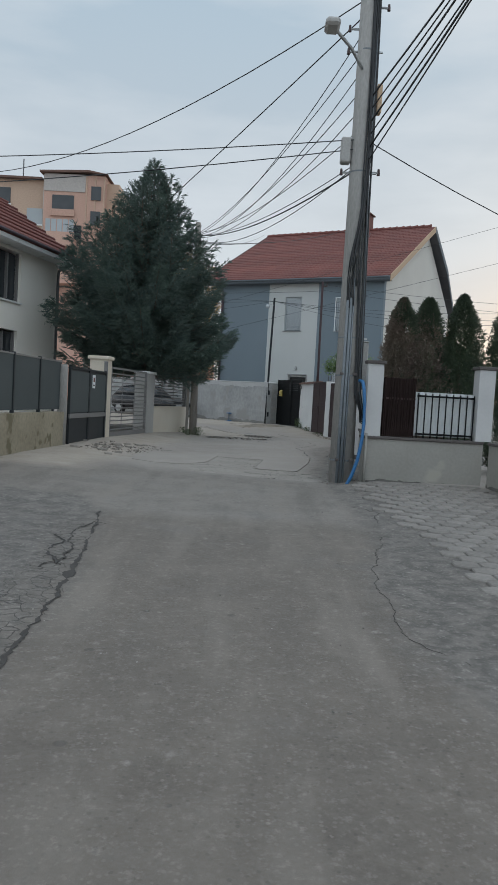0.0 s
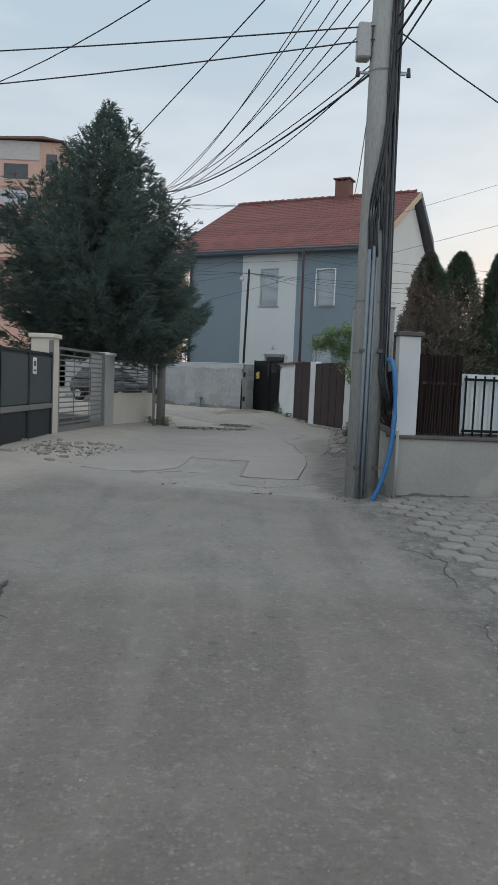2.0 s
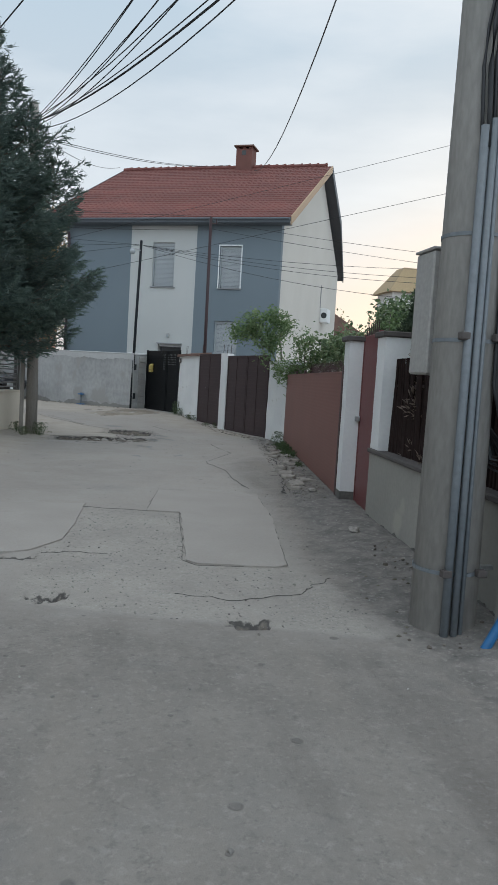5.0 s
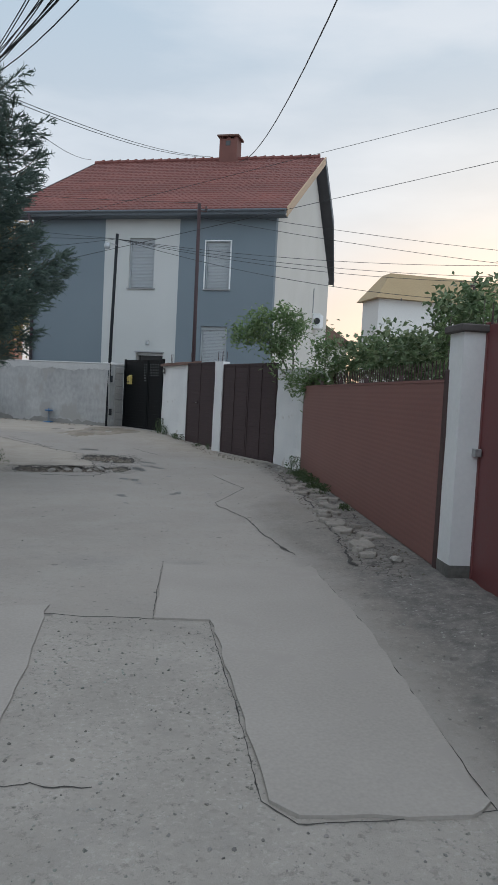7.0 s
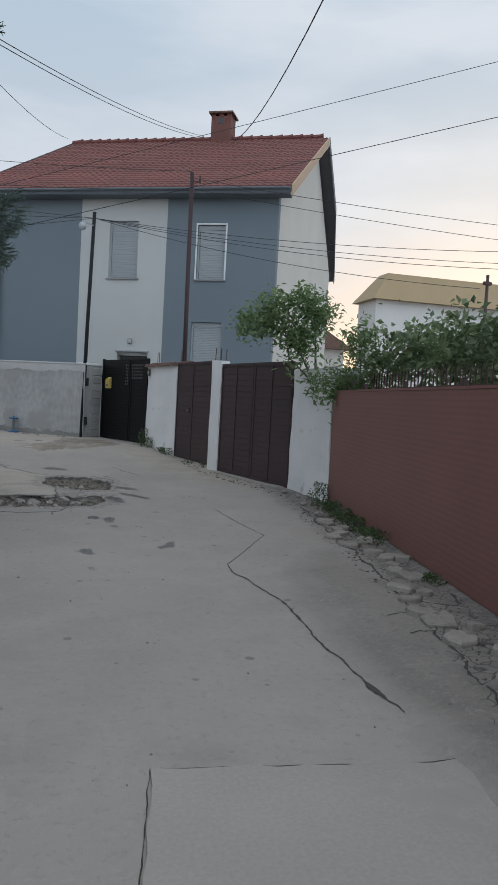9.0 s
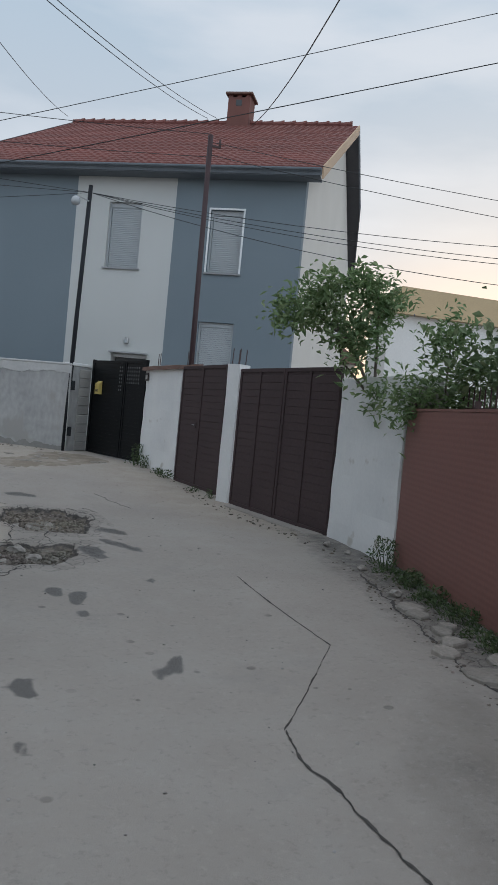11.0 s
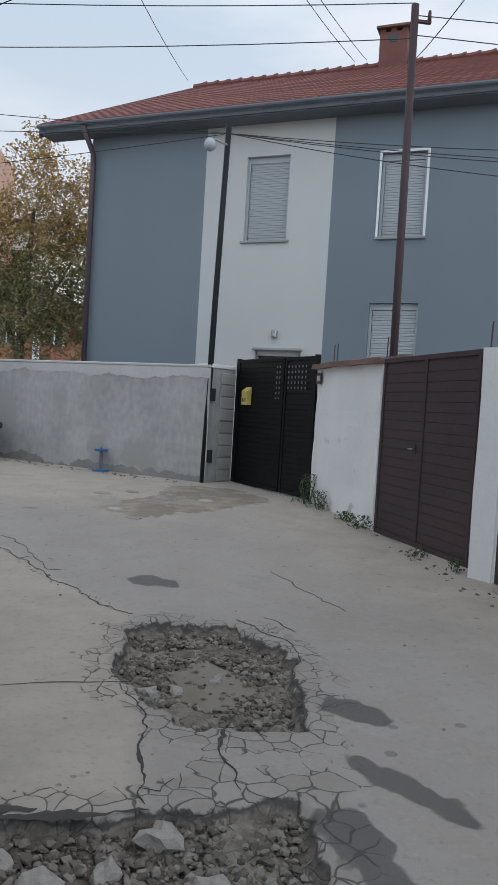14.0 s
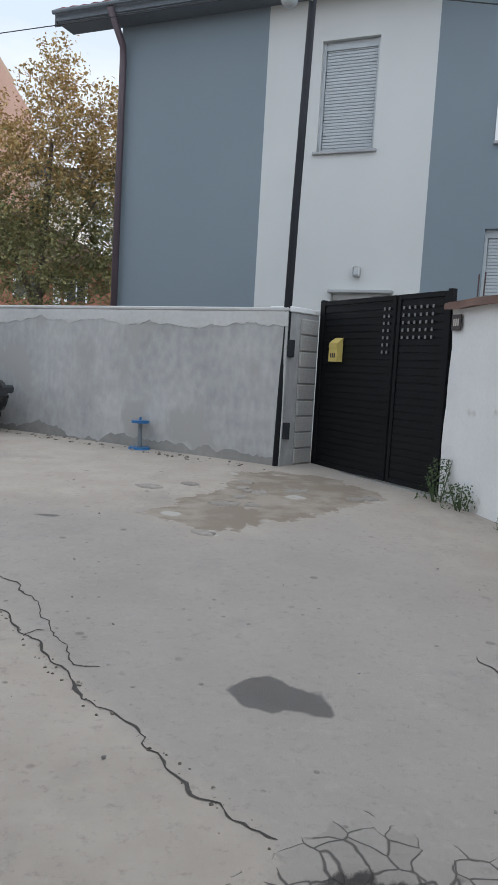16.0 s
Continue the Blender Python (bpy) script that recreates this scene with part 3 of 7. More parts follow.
def ground_material():
    m = bpy.data.materials.new("worn_lane"); m.use_nodes = True
    n, l = m.node_tree.nodes, m.node_tree.links
    b, co = n["Principled BSDF"], n.new("ShaderNodeTexCoord")
    def nz(scale, detail=6.0, rough=0.6):
        t = n.new("ShaderNodeTexNoise"); t.inputs["Scale"].default_value, t.inputs["Detail"].default_value, t.inputs["Roughness"].default_value = scale, detail, rough
        l.new(co.outputs["Object"], t.inputs["Vector"]); return t.outputs["Fac"]
    def math_(op, a, c):
        x = n.new("ShaderNodeMath"); x.operation = op
        for i, v in ((0, a), (1, c)):
            if isinstance(v, (float, int)): x.inputs[i].default_value = v
            else: l.new(v, x.inputs[i])
        return x.outputs[0]
    def rng(sock, a, c, lo=0.0, hi=1.0):
        r = n.new("ShaderNodeMapRange"); r.inputs[1].default_value, r.inputs[2].default_value, r.inputs[3].default_value, r.inputs[4].default_value = a, c, lo, hi
        l.new(sock, r.inputs[0]); return r.outputs[0]
    def mix(fac, a, c, mode="MIX"):
        x = n.new("ShaderNodeMix"); x.data_type, x.blend_type = "RGBA", mode
        for i, v in ((0, fac), (6, a), (7, c)):
            if isinstance(v, tuple): x.inputs[i].default_value = (*v, 1)
            elif isinstance(v, (float, int)): x.inputs[i].default_value = v
            else: l.new(v, x.inputs[i])
        return x.outputs[2]
    edge = math_("MULTIPLY", math_("SUBTRACT", nz(7.0), 0.5), 0.35)
    def attr(name, w=0.03, jag=1.0):
        a = n.new("ShaderNodeAttribute"); a.attribute_name = name
        return rng(math_("ADD", a.outputs["Fac"], math_("MULTIPLY", edge, jag)), 0.5 - w, 0.5 + w)
    def raw(name):
        a = n.new("ShaderNodeAttribute"); a.attribute_name = name; return a.outputs["Fac"]
    big, mid, fine, grit = nz(0.45, 4), nz(2.2, 6), nz(38, 8, 0.7), nz(120, 3, 0.8)
    concrete = mix(rng(big, 0.35, 0.65), (0.272, 0.247, 0.222), (0.328, 0.30, 0.27))
    concrete = mix(rng(mid, 0.45, 0.7, 0, 0.5), concrete, (0.34, 0.323, 0.297))
    asphalt = mix(rng(mid, 0.35, 0.65), (0.160, 0.145, 0.129), (0.222, 0.201, 0.179))
    asphalt = mix(rng(big, 0.42, 0.66, 0, 0.5), asphalt, (0.235, 0.218, 0.196))
    asphalt = mix(rng(nz(17, 5, 0.75), 0.54, 0.66, 0, 0.5), asphalt, (0.27, 0.245, 0.22))
    asphalt = mix(rng(nz(14, 5, 0.75), 0.46, 0.34, 0, 0.55), asphalt, (0.11, 0.10, 0.09))
    asphalt = mix(rng(grit, 0.60, 0.72, 0, 0.35), asphalt, (0.30, 0.285, 0.265))
    asphalt = mix(rng(nz(34, 3, 0.6), 0.60, 0.70, 0, 0.32), asphalt, (0.27, 0.255, 0.235))
    asphalt = mix(rng(nz(26, 4, 0.6), 0.39, 0.30, 0, 0.45), asphalt, (0.075, 0.072, 0.07))
    asphalt = mix(rng(grit, 0.40, 0.28, 0, 0.4), asphalt, (0.07, 0.068, 0.065))
    # the older stretch: browner, with the stones of the mix worn bare
    old = mix(rng(nz(0.8, 6, 0.7), 0.36, 0.64), (0.118, 0.101, 0.086), (0.168, 0.146, 0.124))
    old = mix(rng(nz(5.5, 6, 0.75), 0.5, 0.66, 0, 0.5), old, (0.205, 0.182, 0.157))
    va = n.new("ShaderNodeTexVoronoi"); va.inputs["Scale"].default_value = 46
    l.new(co.outputs["Object"], va.inputs["Vector"])
    chip = n.new("ShaderNodeSeparateColor"); l.new(va.outputs["Color"], chip.inputs[0])
    chips = math_("MULTIPLY", math_("MULTIPLY", rng(va.outputs["Distance"], 0.42, 0.30), rng(chip.outputs[0], 0.62, 0.70)), rng(nz(2.3, 5), 0.40, 0.62, 0.05, 0.42))
    old = mix(chips, old, (0.30, 0.275, 0.245))
    pocks = math_("MULTIPLY", math_("MULTIPLY", rng(va.outputs["Distance"], 0.45, 0.30), rng(chip.outputs[1], 0.80, 0.86)), 0.4)
    old = mix(pocks, old, (0.06, 0.053, 0.046))
    asphalt = mix(attr("oldtar", 0.3, 1.5), asphalt, old)
    sm_, st_ = n.new("ShaderNodeMapping"), n.new("ShaderNodeTexNoise")
    sm_.inputs["Scale"].default_value = (2.6, 0.35, 1.0); st_.inputs["Scale"].default_value, st_.inputs["Detail"].default_value = 1.0, 6
    l.new(co.outputs["Object"], sm_.inputs[0]); l.new(sm_.outputs[0], st_.inputs["Vector"])
    asphalt = mix(rng(st_.outputs["Fac"], 0.50, 0.68, 0, 0.6), asphalt, (0.235, 0.209, 0.181))
    asphalt = mix(rng(st_.outputs["Fac"], 0.46, 0.32, 0, 0.45), asphalt, (0.105, 0.092, 0.08))
    coarse = mix(rng(nz(1.6, 6, 0.7), 0.4, 0.62), (0.275, 0.253, 0.226), (0.335, 0.309, 0.277))
    coarse = mix(math_("MULTIPLY", rng(nz(42, 4, 0.75), 0.54, 0.62), rng(nz(3.2, 5), 0.38, 0.6, 0.15, 0.8)), coarse, (0.40, 0.375, 0.345))
    coarse = mix(math_("MULTIPLY", rng(nz(33, 4, 0.75), 0.44, 0.37), rng(nz(4.1, 5), 0.40, 0.62, 0.1, 0.85)), coarse, (0.155, 0.143, 0.128))
    col = mix(attr("asphalt", 0.42, 1.6), concrete, asphalt)
    col = mix(attr("coarse", 0.1), col, coarse)
    col = mix(attr("drive", 0.3), col, mix(rng(mid, 0.4, 0.65), (0.352, 0.31, 0.262), (0.405, 0.362, 0.31)))
    verge = mix(rng(nz(6, 7, 0.7), 0.42, 0.6), (0.085, 0.080, 0.075), (0.18, 0.166, 0.151))
    verge = mix(rng(nz(22, 5), 0.6, 0.68, 0, 0.6), verge, (0.34, 0.325, 0.30))
    col = mix(math_("MULTIPLY", attr("verge", 0.2, 2.0), 0.88), col, verge)
    # yard ground coloured dark to stand for hedge and tree shade behind the gates
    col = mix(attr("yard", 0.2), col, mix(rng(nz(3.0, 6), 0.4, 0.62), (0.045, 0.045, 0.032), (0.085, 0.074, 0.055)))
    col = mix(rng(fine, 0.3, 0.7, 0, 0.14), col, (0.40, 0.385, 0.36))
    col = mix(rng(nz(11, 6, 0.7), 0.60, 0.72, 0, 0.4), col, (0.36, 0.345, 0.32))
    col = mix(rng(nz(0.9, 6, 0.65), 0.56, 0.70, 0, 0.35), col, (0.17, 0.165, 0.16))
    col = mix(rng(nz(24, 5, 0.75), 0.55, 0.68, 0, 0.28), col, (0.41, 0.38, 0.345))
    col = mix(rng(nz(20, 5, 0.75), 0.45, 0.33, 0, 0.35), col, (0.16, 0.147, 0.132))
    # pits and crumbs
    v = n.new("ShaderNodeTexVoronoi"); v.inputs["Scale"].default_value = 3.2
    l.new(co.outputs["Object"], v.inputs["Vector"])
    pit = math_("MULTIPLY", rng(v.outputs["Distance"], 0.10, 0.07), rng(nz(1.3, 3), 0.44, 0.52))
    v2 = n.new("ShaderNodeTexVoronoi"); v2.inputs["Scale"].default_value = 9.0; v2.inputs["Randomness"].default_value = 1.0
    l.new(co.outputs["Object"], v2.inputs["Vector"])
    pit = math_("MAXIMUM", pit, math_("MULTIPLY", rng(v2.outputs["Distance"], 0.13, 0.09), rng(nz(2.6, 4), 0.55, 0.60)))
    col = mix(math_("MULTIPLY", pit, 0.5), col, (0.09, 0.085, 0.08))
    # crazed ring of cracks round the holes
    wob = n.new("ShaderNodeVectorMath"); wob.operation = "ADD"
    tn = n.new("ShaderNodeTexNoise"); tn.inputs["Scale"].default_value = 5
    l.new(co.outputs["Object"], tn.inputs["Vector"])
    sc = n.new("ShaderNodeVectorMath"); sc.operation = "SCALE"; sc.inputs["Scale"].default_value = 0.12
    l.new(tn.outputs["Color"], sc.inputs[0]); l.new(co.outputs["Object"], wob.inputs[0]); l.new(sc.outputs[0], wob.inputs[1])
    vc = n.new("ShaderNodeTexVoronoi"); vc.feature = "DISTANCE_TO_EDGE"; vc.inputs["Scale"].default_value = 9.0
    l.new(wob.outputs[0], vc.inputs["Vector"])
    vf = n.new("ShaderNodeTexVoronoi"); vf.inputs["Scale"].default_value = 9.0; l.new(wob.outputs[0], vf.inputs["Vector"])
    cell = n.new("ShaderNodeSeparateColor"); l.new(vf.outputs["Color"], cell.inputs[0])
    ring = rng(math_("ADD", raw("ring"), math_("MULTIPLY", math_("SUBTRACT", cell.outputs[0], 0.5), 0.16)), 0.50, 0.52)
    thin_ = rng(math_("ADD", vc.outputs["Distance"], math_("MULTIPLY", math_("SUBTRACT", nz(9, 3), 0.5), 0.05)), 0.040, 0.012)
    craze = math_("MULTIPLY", thin_, ring)
    col = mix(math_("MULTIPLY", ring, rng(cell.outputs[1], 0, 1, 0.0, 0.4)), col, (0.19, 0.172, 0.15))
    col = mix(math_("MULTIPLY", craze, 0.85), col, (0.06, 0.056, 0.052))
    mud = mix(rng(nz(2.5, 6), 0.45, 0.6), (0.215, 0.18, 0.14), (0.30, 0.265, 0.22))
    vm = n.new("ShaderNodeTexVoronoi"); vm.inputs["Scale"].default_value = 2.6; l.new(wob.outputs[0], vm.inputs["Vector"])
    mud = mix(math_("MULTIPLY", rng(vm.outputs["Distance"], 0.30, 0.24), rng(nz(1.8, 3), 0.46, 0.54)), mud, (0.40, 0.38, 0.345))
    col = mix(attr("mud", 0.03, 2.6), col, mud)
    # narrow band on the hole walls, their shade put into the colour
    rim = math_("ADD", raw("hole"), math_("MULTIPLY", edge, 1.0))
    rim = math_("MULTIPLY", rng(rim, 0.45, 0.48), rng(rim, 0.55, 0.505))
    hole = attr("hole", 0.05)
    col = mix(hole, col, mix(rng(nz(9, 8, 0.7), 0.42, 0.6), (0.10, 0.086, 0.072), (0.215, 0.188, 0.158)))
    col = mix(math_("MULTIPLY", rim, 0.9), col, (0.045, 0.042, 0.04))
    wet = attr("wet", 0.045, 0.85)
    col = mix(math_("MULTIPLY", wet, 0.74), col, (0.045, 0.043, 0.042))
    l.new(col, b.inputs["Base Color"])
    l.new(rng(wet, 0, 1, 0.84, 0.42), b.inputs["Roughness"])
    h = math_("ADD", math_("MULTIPLY", fine, 0.5), math_("MULTIPLY", grit, 0.5))
    h = math_("SUBTRACT", h, math_("MULTIPLY", craze, 1.5))
    h = math_("SUBTRACT", h, pit)
    bp = n.new("ShaderNodeBump"); bp.inputs["Strength"].default_value, bp.inputs["Distance"].default_value = 0.55, 0.012
    l.new(h, bp.inputs["Height"]); l.new(bp.outputs[0], b.inputs["Normal"])
    return m


ground_me.materials.append(ground_material())
ground_me.shade_smooth()
ground = tagged(new("ground", ground_me), "dusty grey worn asphalt lane with cracks and potholes", "ground", kind="structure")


# ---- the grey and white house ----
HA = math.degrees(math.atan2(-0.462, 0.887))
house = thing("house", pose(1.31, 36.94, 0.3, 0, 0, HA), "two-storey house in blue-grey and white render under a red tiled roof", "house")
U0, U1, W0, W1, HD, EZ, RZ, RV = -3.63, 5.05, -0.89, 1.79, 12.6, 7.0, 10.95, 6.8
OPEN = [(0.02, 0.92, 4.62, 6.28), (2.73, 3.56, 4.62, 6.17), (2.66, 3.57, 2.0, 3.40), (0.41, 1.36, 0.0, 2.44)]


def wall_panel(u0, u1, z0, z1, holes, thick=0.3):
    """A wall piece with openings cut through it."""
    us = sorted({u0, u1, *[h[0] for h in holes], *[h[1] for h in holes]}); zs = sorted({z0, z1, *[h[2] for h in holes], *[h[3] for h in holes]})
    bm = bmesh.new()
    for a, b in zip(us, us[1:]):
        for c, d in zip(zs, zs[1:]):
            if not any(h[0] <= a and b <= h[1] and h[2] <= c and d <= h[3] for h in holes):
                bx(a, b, 0, thick, c, d, bm=bm)
    bmesh.ops.remove_doubles(bm, verts=bm.verts[:], dist=1e-4)
    seen = {}
    for f in bm.faces[:]:
        seen.setdefault(tuple(round(v, 3) for v in f.calc_center_median()), []).append(f)
    bmesh.ops.delete(bm, geom=[f for fs in seen.values() if len(fs) > 1 for f in fs], context="FACES")
    return bm


part("front_wall", wall_panel(U0, W0, -0.4, EZ + 0.2, []), M_GREYWALL, house, "blue-grey rendered wall")
part("front_wall", wall_panel(W0, W1, -0.4, EZ + 0.2, [OPEN[0], OPEN[3]]), M_WHITEWALL, house, "white rendered wall panel")
part("front_wall", wall_panel(W1, U1, -0.4, EZ + 0.2, [OPEN[1], OPEN[2]]), M_GREYWALL, house, "blue-grey rendered wall")
gable = [(0, 0.302, -0.4), (0, HD, -0.4), (0, HD, EZ), (0, RV, RZ - 0.25), (0, 0.302, EZ + 0.02)]
part("gable_wall", extrude_poly([(U1 - 0.3, y, z) for _, y, z in gable], (0.3, 0, 0)), M_GABLE, house, "pale cream gable wall")
part("gable_wall", extrude_poly([(U0, y, z) for _, y, z in gable], (0.3, 0, 0)), M_GREYWALL, house, "blue-grey gable wall")
part("corner_return", bx(U1 - 0.3, U1 - 0.001, 0.301, 0.302, -0.4, EZ), M_GABLE, house)
part("back_wall", bx(U0 + 0.3, U1 - 0.3, HD - 0.3, HD, -0.4, EZ), M_GABLE, house)
part("attic_floor", bx(U0 + 0.3, U1 - 0.3, 0.3, HD - 0.3, EZ - 0.3, EZ - 0.1), M_SOFFIT, house)
# roof: two slopes of ridged tile courses
OV, VL, VR = 0.45, U0 - 1.05, U1 + 0.42
roof = part("roof", bx(VL + 0.3, VR - 0.3, RV - 0.12, RV + 0.12, RZ - 0.3, RZ - 0.15), M_SOFFIT, house, "red clay tile roof")


def verge_x(sign, d):
    """Where the roof ends beyond the gable: the rear slope draws in towards its eave."""
    return VR if sign > 0 else VR - 0.36 * max(0.0, d - 0.45) / 0.55


def roof_course(sign, r, rows=26):
    """One overlapping course of wavy tiles."""
    bm = bmesh.new(); cols = int((VR - VL) / 0.11); vr = verge_x(sign, 1 - (r + 0.5) / rows)
    y_e = -OV if sign > 0 else 2 * RV + OV
    f0, f1 = r / rows, (r + 1) / rows
    ya, yb = y_e + (RV - y_e) * f0, y_e + (RV - y_e) * f1
    za, zb = EZ + 0.12 + (RZ - EZ - 0.12) * f0 + 0.035, EZ + 0.12 + (RZ - EZ - 0.12) * f1 + 0.012
    prev = None
    for c in range(cols + 1):
        x = VL + (vr - VL) * c / cols
        w = 0.02 * (1 if c % 2 else -1)
        jig = 0.008 * noise.noise((x * 3, r * 1.7, 0))
        col = [bm.verts.new((x, ya, za - 0.05)), bm.verts.new((x, ya, za + w * 0.6 + jig)), bm.verts.new((x, yb, zb + w * 0.6 + jig))]
        if prev:
            for i in range(2):
                q = (prev[i], col[i], col[i + 1], prev[i + 1])
                bm.faces.new(q if sign > 0 else q[::-1])
        prev = col
    return bm


for sgn in (1, -1):
    for r in range(26): part("tile_course", roof_course(sgn, r), M_ROOF, roof)
def slope_piece(sgn, f0, f1, xa, xb, xc, xd, up, down):
    """A flat piece of roof between two heights; xa, xb at the lower end, xc, xd at the upper."""
    y_e, bm = (-OV if sgn > 0 else 2 * RV + OV), bmesh.new()
    def at(f, x, d): return bm.verts.new((x, y_e + (RV - y_e) * f, EZ + 0.12 + (RZ - EZ - 0.12) * f + d))
    v = [at(f0, xa, down), at(f0, xb, down), at(f1, xd, down), at(f1, xc, down), at(f0, xa, up), at(f0, xb, up), at(f1, xd, up), at(f1, xc, up)]
    for q in ((0, 1, 2, 3), (4, 5, 6, 7), (0, 1, 5, 4), (1, 2, 6, 5), (2, 3, 7, 6), (3, 0, 4, 7)): bm.faces.new([v[i] for i in q])
    bmesh.ops.recalc_face_normals(bm, faces=bm.faces[:])
    return bm


for sgn in (1, -1):
    for f0, f1 in ((0.0, 0.55), (0.55, 1.0)):
        r0, r1 = verge_x(sgn, 1 - f0), verge_x(sgn, 1 - f1)
        part("roof_deck", slope_piece(sgn, f0, f1, VL + 0.02, r0 - 0.02, VL + 0.02, r1 - 0.02, -0.06, -0.17), M_SOFFIT, roof, "dark boarded underside")
        part("verge_board", slope_piece(sgn, f0, f1, r0 - 0.01, r0 + 0.03, r1 - 0.01, r1 + 0.03, 0.035, -0.27), M_FASCIA if sgn > 0 else M_EAVE, roof, "bare timber verge board" if sgn > 0 else "dark verge board")
        part("verge_board", slope_piece(sgn, f0, f1, VL - 0.03, VL + 0.01, VL - 0.03, VL + 0.01, 0.035, -0.27), M_SOFFIT, roof, "dark verge board")
part("soffit", bx(VL + 0.03, VR - 0.05, -OV + 0.002, -0.003, EZ - 0.09, EZ - 0.062), M_EAVE, roof, "blue-grey boarded soffit")
part("fascia", bx(VL, VR - 0.02, -OV - 0.03, -OV - 0.005, EZ - 0.07, EZ + 0.1), M_EAVE, roof)
part("gutter", tube([(VL, -OV - 0.1, EZ + 0.05), (VR - 0.03, -OV - 0.1, EZ + 0.05)], 0.038), M_EAVE, house, "slim grey metal gutter")
part("downpipe", tube([(U0 + 0.1, -OV - 0.1, EZ), (U0 + 0.1, -0.12, EZ - 0.45), (U0 + 0.1, -0.1, EZ - 0.7), (U0 + 0.1, -0.1, 0)], 0.06), M_PIPE, house, "plum metal downpipe", True)
ridge_me = None
for i in range(int((VR - VL) / 0.38)):
    x = VL + i * 0.38
    if ridge_me is None:
        b = tube([(0, 0, 0), (0.3, 0, 0.012), (0.37, 0, 0.03), (0.42, 0, 0.03)], 0.105, 8, 0.125)
        ridge_me = bpy.data.meshes.new("ridge_tile"); b.to_mesh(ridge_me); b.free()
    part_mesh("ridge_tile", ridge_me, M_ROOF, roof, "", pose(x, RV, RZ + 0.02))
chim = part("chimney", bx(1.05, 1.8, RV - 0.35, RV + 0.35, RZ - 0.6, RZ + 0.78), M_CHIMNEY, house, "small red brick chimney")
part("chimney_cap", bx(0.96, 1.89, RV - 0.45, RV + 0.45, RZ + 0.86, RZ + 0.93, 0.01), M_TERRACOTTA, chim)
for k in (1.05, 1.35, 1.65):
    part("cap_block", bx(k, k + 0.15, RV - 0.35, RV + 0.35, RZ + 0.775, RZ + 0.862), M_CHIMNEY, chim)
# the chimney is solid; a dark plate gives the flue's inner shade
part("flue_opening", bx(1.32, 1.52, RV - 0.358, RV - 0.3, RZ + 0.5, RZ + 0.7), M_GLASS, chim, "dark plate standing for the shade in the flue opening")


def shutter_window(u0, u1, z0, z1, trim):
    w = part("window", bx(u0 + 0.05, u1 - 0.05, 0.17, 0.2, z0 + 0.05, z1 - 0.02), M_GLASS, house, "window behind a lowered white roller shutter")
    n = int((z1 - z0 - 0.12) / 0.048)
    for i in range(n):
        z = z0 + 0.03 + i * 0.048
        part("slat", bx(u0 + 0.05, u1 - 0.05, 0.10, 0.125, z, z + 0.044, 0.006), M_SHUTTER, w)
    part("shutter_box", bx(u0 + 0.01, u1 - 0.01, 0.08, 0.16, z1 - 0.12, z1 - 0.005), M_SHUTTER, w)
    for a, b in ((u0, u0 + 0.045), (u1 - 0.045, u1)):
        part("guide_rail", bx(a, b, 0.07, 0.15, z0, z1), M_SHUTTER, w)
    part("sill", bx(u0 - 0.06, u1 + 0.06, -0.05, 0.1, z0 - 0.045, z0, 0.008), M_SILL, w, "grey stone sill")
    if trim:
        for q in ((u0 - 0.045, u0 - 0.002, z0, z1 + 0.045), (u1 + 0.002, u1 + 0.045, z0, z1 + 0.045), (u0, u1, z1 + 0.002, z1 + 0.045)):
            part("surround", bx(q[0], q[1], -0.02, 0.05, q[2], q[3]), M_FRAME, w, "white window surround")


shutter_window(*OPEN[0], False); shutter_window(*OPEN[1], True); shutter_window(*OPEN[2], False)
door = part("door", bx(0.46, 1.31, 0.18, 0.23, 0.0, 2.36), M_GLASS, house, "dark entrance door under a thin canopy")
part("door_frame", bx(0.41, 1.36, 0.12, 0.2, 2.36, 2.44), M_FRAME, door)
part("canopy", bx(0.38, 1.40, -0.12, 0.1, 2.45, 2.50, 0.01), M_SILL, door, "thin grey canopy")
lamp = part("wall_lamp", bx(0.76, 0.87, -0.1, -0.002, 2.70, 2.86, 0.02), M_STEEL, house, "small square wall lamp")
part("lamp_glass", bx(0.775, 0.855, -0.115, -0.1, 2.72, 2.80, 0.01), M_LAMPGLASS, lamp)
ann = part("annex", extrude_poly([(U0 - 0.75, 3.2, -0.4), (U0 - 0.002, 3.2, -0.4), (U0 - 0.002, 3.2, 5.2), (U0 - 0.75, 3.2, 4.75)], (0, 4, 0)), M_GREYWALL, house, "narrow grey lean-to annex")
part("annex_roof", extrude_poly([(U0 - 0.85, 3.1, 4.72), (U0 - 0.004, 3.1, 5.28), (U0 - 0.004, 3.1, 5.34), (U0 - 0.85, 3.1, 4.78)], (0, 4.2, 0)), M_SOFFIT, ann)
part("annex_window", bx(U0 - 0.6, U0 - 0.4, 3.17, 3.195, 1.8, 3.2), M_GLASS, ann)
ac = part("air_conditioner", bx(U1 + 0.002, U1 + 0.36, 8.3, 9.15, 4.2, 4.85, 0.03), M_FRAME, house, "white outdoor air conditioner unit on the gable")
part("fan_grille", tube([(U1 + 0.2, 8.285, 4.52), (U1 + 0.2, 8.302, 4.52)], 0.14, 16), M_GLASS, ac)
part("cable", tube([(U1 + 0.02, 8.2, 4.85), (U1 + 0.02, 8.2, 5.9)], 0.02, 6), M_SILL, ac)

